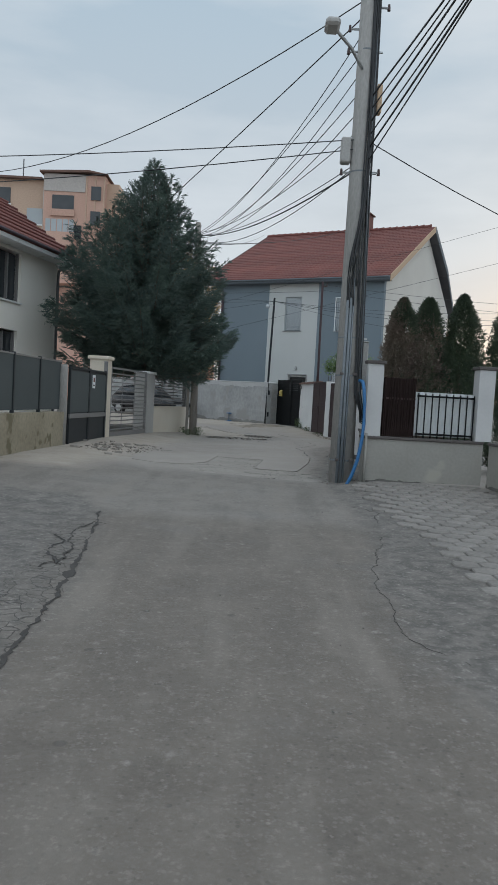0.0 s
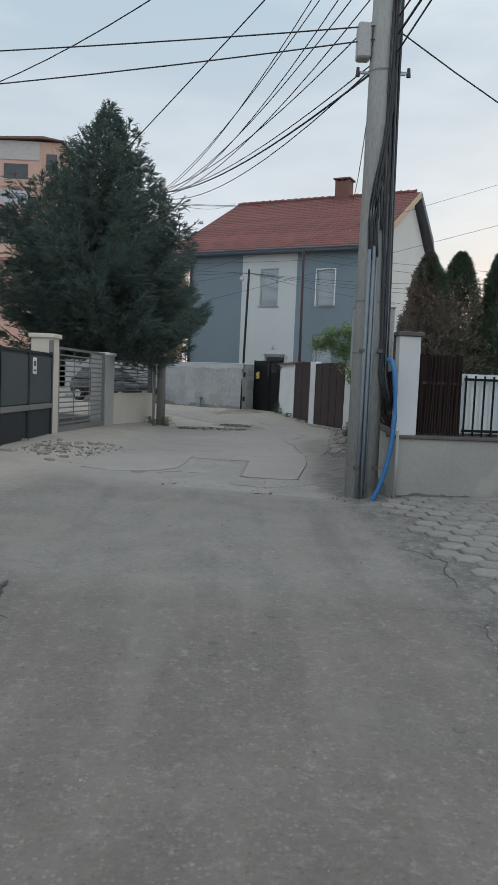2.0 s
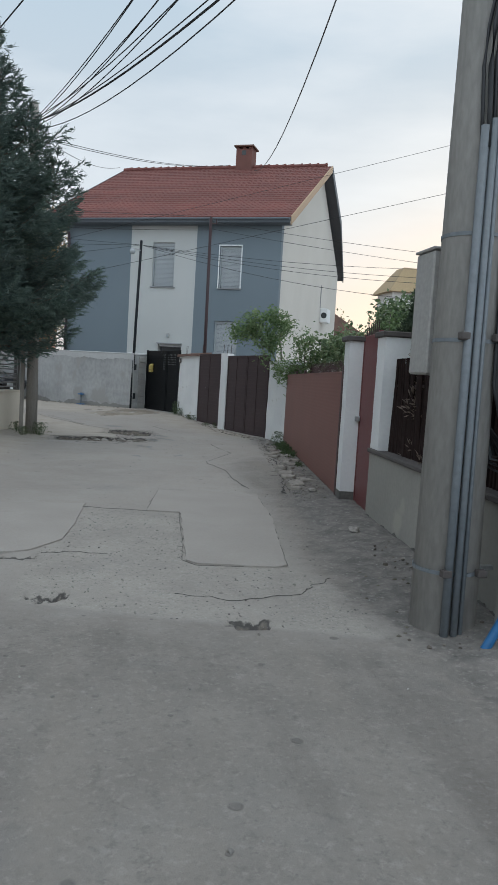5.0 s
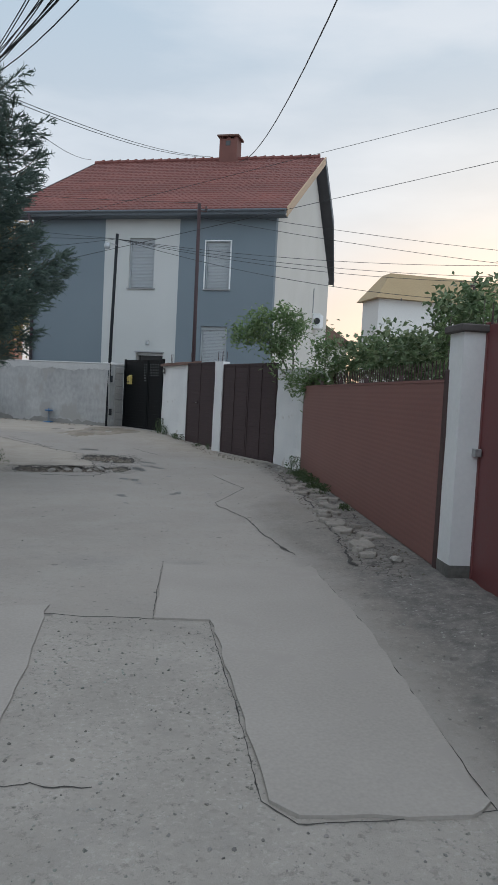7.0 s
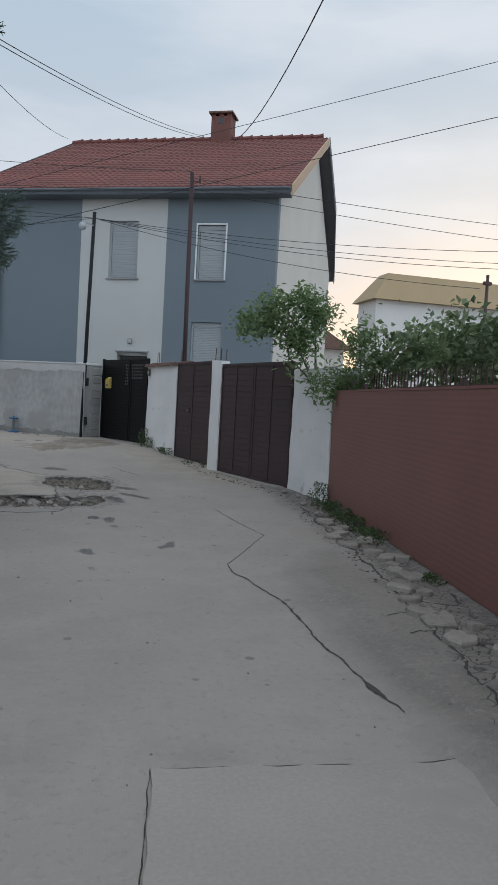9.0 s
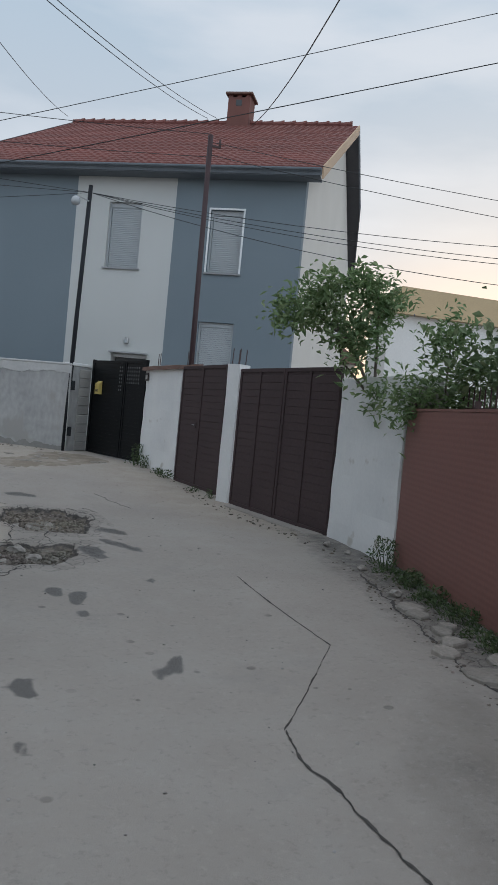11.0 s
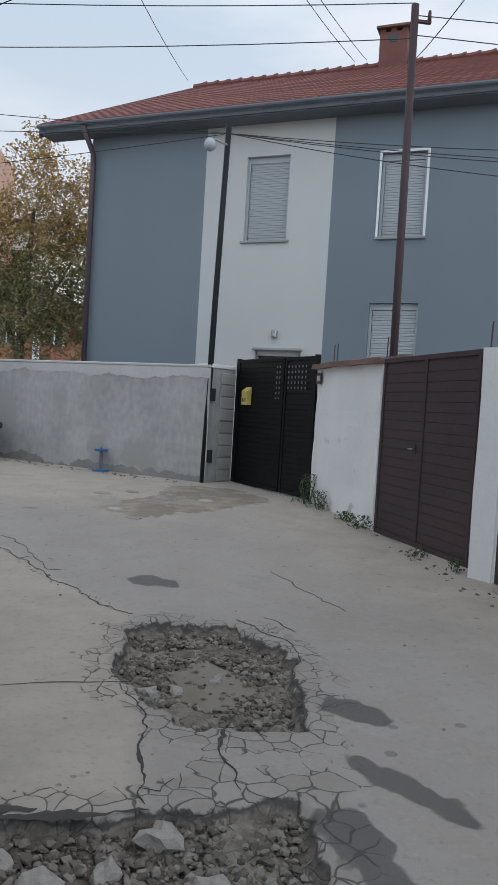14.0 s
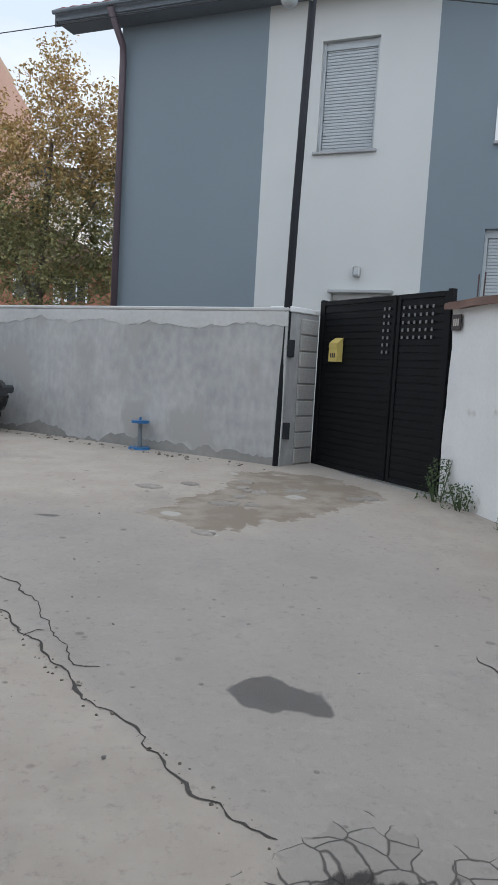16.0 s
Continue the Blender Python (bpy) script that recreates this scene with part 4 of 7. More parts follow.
# ---- grey yard wall with gate ----
gw_m, gw_l = along((0.66, 33.95), (-8.0, 40.08), 0.1)
gwall = thing("wall_north", gw_m, "cement-rendered yard wall with a white-painted top edge", "wall", kind="structure")
bm = bx(0, gw_l, -0.25, 0, -0.3, 2.1)
part("wall_body", rough_up(bm, 0.008, 2.0, 20), M_CEMENT, gwall, "patchy grey cement render")
part("coping", rough_up(bx(0, gw_l, -0.27, 0.012, 2.102, 2.15, 0.012), 0.008, 3.0, 6), M_PALECEMENT, gwall, "white painted coping")


def ragged_band(name, parent, x0, x1, z_flat, z_edge, jag, y, mat, label, seed, step=0.04, back=-0.05):
    """A thin coat with one straight and one ragged edge."""
    bm = bmesh.new(); prev = None; n = int((x1 - x0) / step)
    for i in range(n + 1):
        x = x0 + (x1 - x0) * i / n
        e = z_edge + jag * (noise.noise((x * 1.1, seed, 0)) + 0.5 * noise.noise((x * 5, seed, 1)) + 0.25 * noise.noise((x * 17, seed, 2)))
        cur = [bm.verts.new((x, y, z_flat)), bm.verts.new((x, y, e)), bm.verts.new((x, y + back, e)), bm.verts.new((x, y + back, z_flat))]
        if prev:
            for k in range(4): bm.faces.new((prev[k], cur[k], cur[(k + 1) % 4], prev[(k + 1) % 4]))
        prev = cur
    bmesh.ops.recalc_face_normals(bm, faces=bm.faces[:])
    return part(name, bm, mat, parent, label)


ragged_band("lime_band", gwall, 0.0, gw_l, 2.1, 1.93, 0.12, 0.006, M_PALECEMENT, "ragged white paint along the top", 3)
ragged_band("damp_band", gwall, 0.0, gw_l, -0.2, 0.36, 0.14, 0.0055, M_DAMPGREY, "damp darker foot of the render", 8)
pm, pl = along((0.70, 33.98), (1.12, 34.40), 0.1)
pier = thing("gate_pier", pm, "bare concrete block gate pier, half rendered", "pier")
part("pier_core", bx(0, 0.60, 0.02, 0.3, -0.1, 2.1), M_CEMENT, pier)
bme = bpy.data.meshes.new("block"); b = bx(0, 0.36, 0, 0.03, 0, 0.19, 0.012); b.to_mesh(bme); b.free()
for r in range(10):
    part_mesh("block", bme, M_BLOCK, pier, "", pose(0.215, -0.008, 0.05 + r * 0.2))
part("cap", bx(-0.02, 0.60, 0.0, 0.32, 2.102, 2.17, 0.01), M_LIME, pier)

gm, gl = along((1.13, 34.38), (2.05, 32.33), 0.30)
bgate = thing("gate", gm, "black steel double gate with punched upper slats", "gate")
for x0, x1 in ((0.02, 1.42), (1.45, gl - 0.04)):
    leaf = part("gate_leaf", bx(x0, x1, 0.02, 0.045, 0.06, 2.06), M_BLACKGATE, bgate)
    for a, c in ((x0, x0 + 0.05), (x1 - 0.05, x1)):
        part("stile", bx(a, c, 0.0, 0.06, 0.04, 2.08, 0.004), M_BLACKGATE, leaf)
    for z in (0.04, 2.03):
        part("rail", bx(x0 + 0.052, x1 - 0.052, 0.002, 0.058, z, z + 0.05), M_BLACKGATE, leaf)
    for i in range(24):
        part("slat", bx(x0 + 0.052, x1 - 0.052, 0.012, 0.02, 0.12 + i * 0.079, 0.18 + i * 0.079, 0.002), M_BLACKGATE, leaf)
for x in (0.0, gl - 0.02):
    part("gate_post", bx(x - 0.03, x + 0.03, 0.0, 0.07, -0.1, 2.1, 0.005), M_BLACKGATE, bgate)
part("threshold", bx(0, gl, -0.05, 0.0, -0.02, 0.03), M_STEEL, bgate, "pale worn steel sill")
# small pale studs whose colour imitates light coming through punched holes
slot = bpy.data.meshes.new("punched_slot"); b = bx(-0.016, 0.016, -0.006, 0.0, -0.018, 0.018, 0.004); b.to_mesh(slot); b.free()
for r in range(8):
    for c, x in enumerate((1.24, 1.32, 1.56, 1.65, 1.74, 1.83, 1.92, 2.01)):
        if (c < 2 and r > 6) or (c > 1 and r > 4): continue
        part_mesh("punched_slot", slot, M_SLOTLIGHT, bgate, "", pose(x, -0.0005, 1.95 - r * 0.079 - 0.012))
mb = thing("mailbox", gm @ pose(0.42, -0.002, 1.34) @ Matrix.Diagonal((0.76, 0.76, 0.8, 1)), "yellow metal mailbox hung on the black gate", "mailbox")
part("box_body", extrude_poly([(-0.11, 0, 0), (-0.11, -0.11, 0), (-0.11, -0.11, 0.28), (-0.11, 0, 0.36)], (0.22, 0, 0)), M_YELLOWBOX, mb)
part("flap", bx(-0.10, 0.10, -0.122, -0.112, 0.2, 0.26, 0.003), M_YELLOWBOX, mb)
for k in (-0.05, 0.0, 0.05):
    part("slot_mark", bx(k - 0.012, k + 0.012, -0.117, -0.111, 0.06, 0.13), M_NUMPLATE, mb)

# ---- whitewashed pier, brown gates ----
wm, wlg = along((2.06, 32.30), (2.48, 30.53), 0.2)
wp = thing("white_pier", wm, "whitewashed masonry pier with crumbling tile coping", "wall")
part("masonry", rough_up(bx(0.02, wlg, 0.0, 0.35, -0.1, 2.0), 0.018, 3.0, 10), M_LIME, wp)
part("coping", rough_up(extrude_poly([(-0.02, -0.08, 1.98), (-0.02, 0.42, 2.03), (-0.02, 0.42, 2.12), (-0.02, -0.08, 2.05)], (wlg + 0.03, 0, 0.02)), 0.055, 6.0, 7), M_TERRACOTTA, wp, "broken terracotta coping")
for x in (0.1, 0.2, 1.55, 1.65, 1.72):
    part("rebar", tube([(x, 0.2, 1.9), (x + 0.01, 0.2, 2.3 + 0.05 * math.sin(x * 9))], 0.008, 5), M_DARKPOST, wp, "rusty bar")
hn = part("house_number", bx(0.05, 0.2, -0.03, -0.012, 1.78, 1.93, 0.004), M_NUMPLATE, wp, "small dark house number plate")
for i, k in enumerate((0.085, 0.12, 0.155)):
    part("digit_bar", bx(k, k + 0.02, -0.034, -0.0305, 1.82, 1.89), M_PLATEMARK, hn)


def brown_leaf(gate, x0, x1, h, mids):
    lf = part("gate_leaf", bx(x0, x1, 0.02, 0.04, 0.02, h), M_BROWNGATE, gate)
    for a in (x0, *mids, x1 - 0.05):
        part("stile", bx(a, a + 0.05, 0.0, 0.05, 0.02, h, 0.004), M_BROWNGATE, lf)
    for z in (0.02, h - 0.05):
        part("rail", bx(x0 + 0.052, x1 - 0.052, 0.002, 0.05, z, z + 0.05), M_BROWNGATE, lf)
    xs = [x0, *mids, x1 - 0.05]
    for p, q in zip(xs, xs[1:]):
        for i in range(int((h - 0.16) / 0.105)):
            part("slat", bx(p + 0.052, q - 0.002, 0.014, 0.022, 0.085 + i * 0.105, 0.185 + i * 0.105, 0.004), M_BROWNGATE, lf)


sm, sl_ = along((2.48, 30.51), (2.83, 28.57), 0.2)
g1 = thing("pedestrian_gate", sm, "brown steel slatted side gate, shut", "gate")
brown_leaf(g1, 0.02, sl_ - 0.02, 2.05, (0.95,))
part("handle", tube([(0.86, -0.03, 1.05), (0.77, -0.03, 1.05)], 0.008, 6), M_STEEL, g1, "bright lever handle")
part("handle_plate", bx(0.845, 0.875, -0.008, 0.0, 1.0, 1.1), M_BROWNGATE, g1)
pm2, pl2 = along((2.83, 28.56), (2.97, 28.37), 0.12)
wpost = thing("white_post", pm2, "slim whitewashed gate post with bare rebar on top", "post")
part("shaft", rough_up(bx(0, pl2, 0.0, 0.25, -0.1, 2.14), 0.01, 3.0, 4), M_LIME, wpost)
for x, y in ((0.04, 0.05), (0.18, 0.05), (0.04, 0.2), (0.18, 0.2)):
    part("rebar", tube([(x, y, 2.1), (x + 0.01, y, 2.38)], 0.008, 5), M_DARKPOST, wpost, "rusty bar")
bmx, bl = along((2.98, 28.36), (3.56, 25.75), 0.12)
g2 = thing("driveway_gate", bmx, "wide brown steel slatted driveway gate, shut", "gate")
brown_leaf(g2, 0.02, bl * 0.5 - 0.01, 2.07, (0.62,)); brown_leaf(g2, bl * 0.5 + 0.01, bl - 0.02, 2.07, (bl * 0.5 + 0.62,))
rm, rl = along((3.57, 25.73), (3.64, 24.05), 0.1)
rp = thing("white_pier", rm, "whitewashed wall pier with a broken rubble edge", "wall")
part("masonry", rough_up(bx(0, rl - 0.12, 0.0, 0.4, -0.1, 1.95), 0.02, 3.0, 10), M_LIME, rp)
part("rubble_edge", rough_up(bx(rl - 0.12, rl, 0.03, 0.38, -0.1, 1.85), 0.05, 4.0, 6), M_STONE, rp, "bare rubble stones")

# ---- maroon sheet fence ----
fm, fl = along((3.60, 24.05), (2.43, 16.78), 0.14)
mf = thing("sheet_fence", fm, "maroon ribbed sheet fence with a dark steel end post", "fence")
for i in range(5):
    a = i * fl / 5
    bm = bmesh.new(); n = 60
    prev = None
    for k in range(n + 1):
        z = 0.06 + 1.5 * k / n; y = 0.0 if k % 2 else 0.0011
        cur = [bm.verts.new((a, y, z)), bm.verts.new((a + fl / 5, y, z)), bm.verts.new((a + fl / 5, 0.03, z)), bm.verts.new((a, 0.03, z))]
        if prev:
            for j in range(4): bm.faces.new((prev[j], prev[(j + 1) % 4], cur[(j + 1) % 4], cur[j]))
        else: bm.faces.new(cur[::-1])
        prev = cur
    bm.faces.new(prev); part("sheet", bm, M_MAROON, mf)
    part("back_post", bx(a - 0.02, a + 0.02, 0.035, 0.075, -0.1, 1.65), M_DARKPOST, mf)
part("top_rail", bx(0, fl, -0.005, 0.035, 1.562, 1.585), M_MAROON, mf)
part("end_post", bx(fl + 0.0, fl + 0.09, -0.02, 0.07, -0.15, 1.66, 0.005), M_DARKPOST, mf, "dark brown steel post")
part("concrete_foot", rough_up(bx(0, fl, -0.06, 0.12, -0.3, 0.03), 0.03, 3, 12), M_DAMP, mf, "rough damp concrete foot")
pick = thing("picket_fence", fm @ pose(0, 0.5, 0), "dark iron picket fence behind the sheet fence", "fence")
pk = bpy.data.meshes.new("picket"); b = tube([(0, 0, 0), (0, 0, 1.86), (0, 0, 1.93)], 0.012, 5, 0.004); b.to_mesh(pk); b.free()
for i in range(int(fl / 0.12)):
    part_mesh("picket", pk, M_DARKPOST, pick, "", pose(0.1 + i * 0.12, 0, -0.1))
part("picket_rail", bx(0, fl, -0.01, 0.01, 1.6, 1.64), M_DARKPOST, pick)

# ---- pier, red door, corner property ----
def white_pier(name, a, size, z0, z1, turn, label, cap=0.04):
    p = thing(name, pose(a[0], a[1], z0, 0, 0, turn), label, "pier")
    part("shaft", rough_up(bx(0, size[0], 0, size[1], -0.1, z1 - z0), 0.006, 3, 4), M_LIME, p)
    part("cap", rough_up(bx(-cap, size[0] + cap, -cap, size[1] + cap, z1 - z0, z1 - z0 + 0.06, 0.01), 0.006, 3, 1), M_DARKCAP, p, "dark mortar cap")
    part("damp_base", bx(-0.004, size[0] + 0.004, -0.004, size[1] + 0.004, -0.1, 0.14), M_DAMP, p, "damp stained foot")
    return p


white_pier("gate_pier", (2.37, 16.44), (0.24, 0.28), 0.15, 2.08, -8, "white rendered gate pier with a dark mortar cap")
dm, dl = along((2.52, 16.44), (2.36, 15.55), 0.16)
rdoor = thing("metal_door", dm, "dark red sheet-steel yard door, shut", "door")
part("door_leaf", bx(0.0, dl, 0.03, 0.06, 0.02, 1.98, 0.004), M_MAROONDOOR, rdoor)
for x in (0.0, dl - 0.05):
    part("stile", bx(x, x + 0.05, 0.02, 0.07, 0.02, 2.0, 0.004), M_MAROONDOOR, rdoor)
part("latch", bx(0.02, 0.1, -0.03, 0.02, 0.98, 1.04, 0.005), M_STEEL, rdoor, "steel latch")
for i in range(7):
    part("spike", tube([(0.06 + i * dl / 8, 0.045, 1.98), (0.06 + i * dl / 8, 0.045, 2.14)], 0.01, 5, 0.003), M_DARKPOST, rdoor)
lm, ll = along((2.36, 15.53), (1.96, 11.95), 0.12)
side = thing("wall_side", lm, "low white rendered wall with a dark coping and reed screen", "wall", kind="structure")
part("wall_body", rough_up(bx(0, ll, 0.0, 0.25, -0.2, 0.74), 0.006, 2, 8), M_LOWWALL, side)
ragged_band("wall_foot", side, 0.005, ll - 0.005, -0.2, 0.06, 0.08, -0.009, M_DAMP, "blackened damp foot", 7, back=0.05)
part("coping", bx(0, ll, -0.03, 0.28, 0.742, 0.785, 0.008), M_DARKCAP, side)
part("end_pier", rough_up(bx(0.0, 0.3, 0.002, 0.27, 0.786, 1.95), 0.006, 3, 4), M_LIME, side)
part("pier_cap", bx(-0.03, 0.33, -0.03, 0.3, 1.952, 2.01, 0.01), M_DARKCAP, side)
screen = thing("reed_screen", lm @ pose(0, 0.12, 0), "dark brown reed screen tied along the low wall", "fence")
rd = bpy.data.meshes.new("reed"); b = tube([(0, 0, 0), (0.004, 0, 0.95)], 0.014, 5, 0.01); b.to_mesh(rd); b.free()
rr = random.Random(4)
for i in range(int((ll - 0.6) / 0.032)):
    part_mesh("reed", rd, M_REED, screen, "", pose(0.33 + i * 0.032, rr.uniform(-0.01, 0.01), 0.78, rr.uniform(-2, 2), rr.uniform(-2, 2)))
part("tie_rail", bx(0.32, ll - 0.26, 0.02, 0.03, 1.45, 1.48), M_DARKPOST, screen)
part("backing", bx(0.32, ll - 0.26, 0.034, 0.042, 0.8, 1.68), M_REED, screen, "dark brown backing sheet")

cm, cl = along((1.93, 11.86), (3.86, 11.98), 0.12)
front = thing("wall_corner", cm, "white rendered garden wall with a dark coping and damp stained foot", "wall", kind="structure")
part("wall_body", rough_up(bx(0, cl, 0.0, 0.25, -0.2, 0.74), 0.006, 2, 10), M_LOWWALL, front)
ragged_band("wall_foot", front, 0.0, cl, -0.2, 0.07, 0.06, -0.009, M_DAMP, "blackened damp foot", 5, back=0.05)
part("coping", bx(-0.03, cl, -0.03, 0.28, 0.742, 0.785, 0.008), M_DARKCAP, front)
for x0, w, dp in ((0.0, 0.25, 0.15), (1.80, 0.26, 0.25)):
    cp = part("pier", rough_up(bx(x0, x0 + w, 0.0, dp, 0.786, 1.93), 0.005, 3, 4), M_PIERSHADE, front, "white rendered pier")
    part("pier_cap", bx(x0 - 0.03, x0 + w + 0.03, -0.03, dp + 0.03, 1.932, 1.985, 0.01), M_DARKCAP, cp)
rail = thing("iron_railing", cm @ pose(0.84, 0.08, 0.79), "black iron railing panel on the garden wall", "railing")
for z in (0.05, 0.66):
    part("rail", bx(0, 0.94, 0, 0.03, z, z + 0.03), M_BLACKGATE, rail)
for i in range(9):
    part("bar", bx(0.01 + i * 0.114, 0.028 + i * 0.114, 0.006, 0.024, 0.0, 0.72), M_BLACKGATE, rail)
sheet = thing("corrugated_sheet", cm @ pose(0.82, 0.16, 0.79), "white corrugated sheet behind the iron railing", "sheet")
bm = bmesh.new(); prev = None
for i in range(61):
    x = i * 0.98 / 60; y = 0.018 * math.sin(x * 2 * math.pi / 0.12)
    cur = [bm.verts.new((x, y, 0.03)), bm.verts.new((x, y, 0.74)), bm.verts.new((x, y + 0.004, 0.74)), bm.verts.new((x, y + 0.004, 0.03))]
    if prev:
        for j in range(4): bm.faces.new((prev[j], cur[j], cur[(j + 1) % 4], prev[(j + 1) % 4]))
    prev = cur
part("sheet", bm, M_CORR, sheet)
pan = thing("dark_screen", cm @ pose(0.26, 0.1, 0.79), "dark brown reed screen between pier and railing", "fence")
for i in range(17):
    part_mesh("reed", rd, M_REED, pan, "", pose(0.015 + i * 0.033, 0, 0, rr.uniform(-1, 1), rr.uniform(-2, 2)))
part("tie_rail", bx(0, 0.56, 0.02, 0.03, 0.6, 0.63), M_DARKPOST, pan)
part("backing", bx(0, 0.56, 0.034, 0.042, 0.02, 0.94), M_REED, pan, "dark brown backing sheet")
km, kl = along((3.88, 11.74), (4.25, 2.5), 0.12)
turn = thing("wall_east", km, "white rendered garden wall with a dark coping, turning along the paving", "wall", kind="structure")
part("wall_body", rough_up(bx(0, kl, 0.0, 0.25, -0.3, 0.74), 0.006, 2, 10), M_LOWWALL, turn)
ragged_band("wall_foot", turn, 0.0, kl, -0.2, 0.13, 0.12, -0.009, M_DAMP, "blackened damp foot", 6, back=0.05)
part("coping", bx(0.0, kl, -0.03, 0.28, 0.742, 0.785, 0.008), M_DARKCAP, turn)

# ---- utility poles ----
P1 = Vector((1.64, 12.25, 0.1))
upole = thing("utility_pole", Matrix.Translation(P1), "tall tapered concrete utility pole hung with cables", "utility pole")
part("shaft", tube([(0, 0, -0.4), (-0.005, 0, 4.5), (-0.02, 0, 9.2)], 0.205, 20, 0.125), M_POLE, upole, "", True)
for z in (0.36, 1.74, 2.35, 5.0, 6.9):
    r = 0.205 - 0.08 * z / 9.2
    part("strap", tube([(0, 0, z), (0, 0, z + 0.022)], r + 0.006, 20), M_CONDUIT, upole, "steel strap")
    part("strap_bolt", bx(r, r + 0.1, -0.03, 0.0, z, z + 0.025), M_STEEL, upole)
def on_pole(ang, z, off):
    r = 0.205 - 0.0087 * z + off
    return (r * math.cos(radians(ang)), r * math.sin(radians(ang)), z)


for ang, r, z1 in ((-113, 0.026, 2.95), (-99, 0.022, 2.99), (-88, 0.014, 3.3)):
    part("conduit", tube([on_pole(ang, z, r) for z in (0.0, 0.4 * z1, z1)], r), M_CONDUIT, upole, "grey cable conduit", True)
    for k in range(2):                           # the cables leave the conduit and lean over to the far side
        pts = []
        for i in range(26):
            z = z1 - 0.12 + (8.5 - z1) * i / 25; f = min(1, max(0, (z - z1) / (2.6 + 0.3 * k)))
            pts.append(on_pole(ang + 7 * k - 16 * math.sin(math.pi * min(1, f * 2.2)) * (1 - f) + 52 * f * f * (3 - 2 * f) + 4 * math.sin(z * 1.7 + k + ang), z, 0.016 + 0.014 * k))
        part("cable", tube(pts, 0.011 + 0.004 * k, 6), M_CABLE, upole, "black cable tied to the pole", True)
for k in range(7):                               # the black bundle with its loop at chest height
    pts = []
    for i in range(30):
        z = 1.5 + (8.6 - 1.5) * i / 29
        ang = -62 + 8.5 * k - 14 * min(1, max(0, (z - 2.0) / 3)) + 5 * math.sin(z * 1.15 + k * 1.3)
        pts.append(on_pole(ang, z, 0.018 + 0.012 * (k % 3)))
    low = on_pole(-40 + 6 * k, 1.22 - 0.045 * k, 0.07 + 0.012 * k); hook = on_pole(0 + 5 * k, 1.12 - 0.02 * k, 0.13); back = on_pole(38, 1.32 + 0.03 * k, 0.10)
    part("cable", tube([back, hook, low] + pts, 0.011 + 0.004 * (k % 2), 6), M_CONDUIT if k == 4 else M_CABLE, upole, "black cable tied to the pole", True)
for z, ang in ((1.76, -120), (1.76, -62), (0.37, -118), (0.37, -58)):
    x, y, _ = on_pole(ang, z, 0.03)
    part("cable_clamp", bx(x - 0.03, x + 0.03, y - 0.035, y + 0.02, z - 0.01, z + 0.035, 0.006), M_DARKCAP, upole, "dark steel cable clamp")
cab = part("cabinet", bx(-0.13, 0.36, 0.24, 0.5, 1.55, 2.33, 0.012), M_CABINET, upole, "grey steel distribution cabinet")
part("cabinet_lid", bx(-0.14, 0.37, 0.23, 0.51, 2.332, 2.35, 0.006), M_CABINET, cab)
part("cabinet_bracket", bx(-0.02, 0.2, 0.16, 0.24, 1.9, 1.95), M_STEEL, cab)
jb = part("junction_box", bx(-0.33, -0.17, -0.1, 0.08, 5.15, 5.55, 0.02), M_CABINET, upole, "grey junction box")
part("box_bracket", bx(-0.2, -0.1, -0.03, 0.02, 5.3, 5.4), M_STEEL, jb)
part("antenna_box", bx(0.19, 0.27, -0.1, 0.06, 5.95, 6.4, 0.015), M_FASCIA, upole, "weathered beige box")
for z, s in ((5.0, -1), (5.02, 1), (6.9, -1), (7.25, -1), (7.6, 1)):
    part("insulator_arm", bx(min(0.1 * s, 0.3 * s), max(0.1 * s, 0.3 * s), -0.015, 0.015, z, z + 0.025), M_SILL, upole)
    part("insulator", tube([(0.3 * s, 0, z - 0.03), (0.3 * s, 0, z + 0.07)], 0.028, 8, 0.018), M_DARKPOST, upole)
arm = part("lamp_arm", tube([(0, 0, 6.55), (-0.3, -0.45, 6.75), (-0.58, -0.8, 6.84)], 0.025, 8), M_STEEL, upole, "street lamp arm")
part("lamp_head", rough_up(bx(-0.76, -0.54, -1.12, -0.76, 6.77, 6.89, 0.04), 0.0), M_CABINET, arm, "pale street lamp head")
hose = thing("blue_conduit", pose(0, 0, 0), "bright blue corrugated conduit hanging beside the pole", "conduit")
part("hose", tube([(1.80, 11.90, 1.77), (1.84, 11.80, 1.76), (1.865, 11.775, 1.64), (1.885, 11.765, 1.4), (1.895, 11.755, 1.1), (1.875, 11.755, 0.8), (1.83, 11.765, 0.52), (1.76, 11.78, 0.28), (1.69, 11.80, 0.12), (1.65, 11.81, 0.06)], 0.028, 10), M_BLUE, hose, "", True)
thin = thing("drain_pipe", pose(0, 0, 0), "thin white plastic pipe beside the garden wall", "pipe")
part("pipe", tube([(1.955, 11.815, 0.05), (1.955, 11.825, 0.95)], 0.02, 8), M_LOWWALL, thin, "", True)

P2 = Vector((-1.90, 24.7, 0.2))
wpole = thing("wooden_pole", Matrix.Translation(P2), "weathered round utility pole standing by the garden wall", "utility pole")
part("shaft", tube([(0, 0, -0.4), (-0.05, 0.2, 3.5), (-0.2, 0.4, 7.0)], 0.13, 14, 0.085), M_WOODPOLE, wpole, "", True)
part("brace_post", bx(-0.26, -0.18, -0.02, 0.06, -0.3, 2.0), M_WOODPOLE, wpole)
P2T = P2 + Vector((-0.2, 0.4, 6.6))
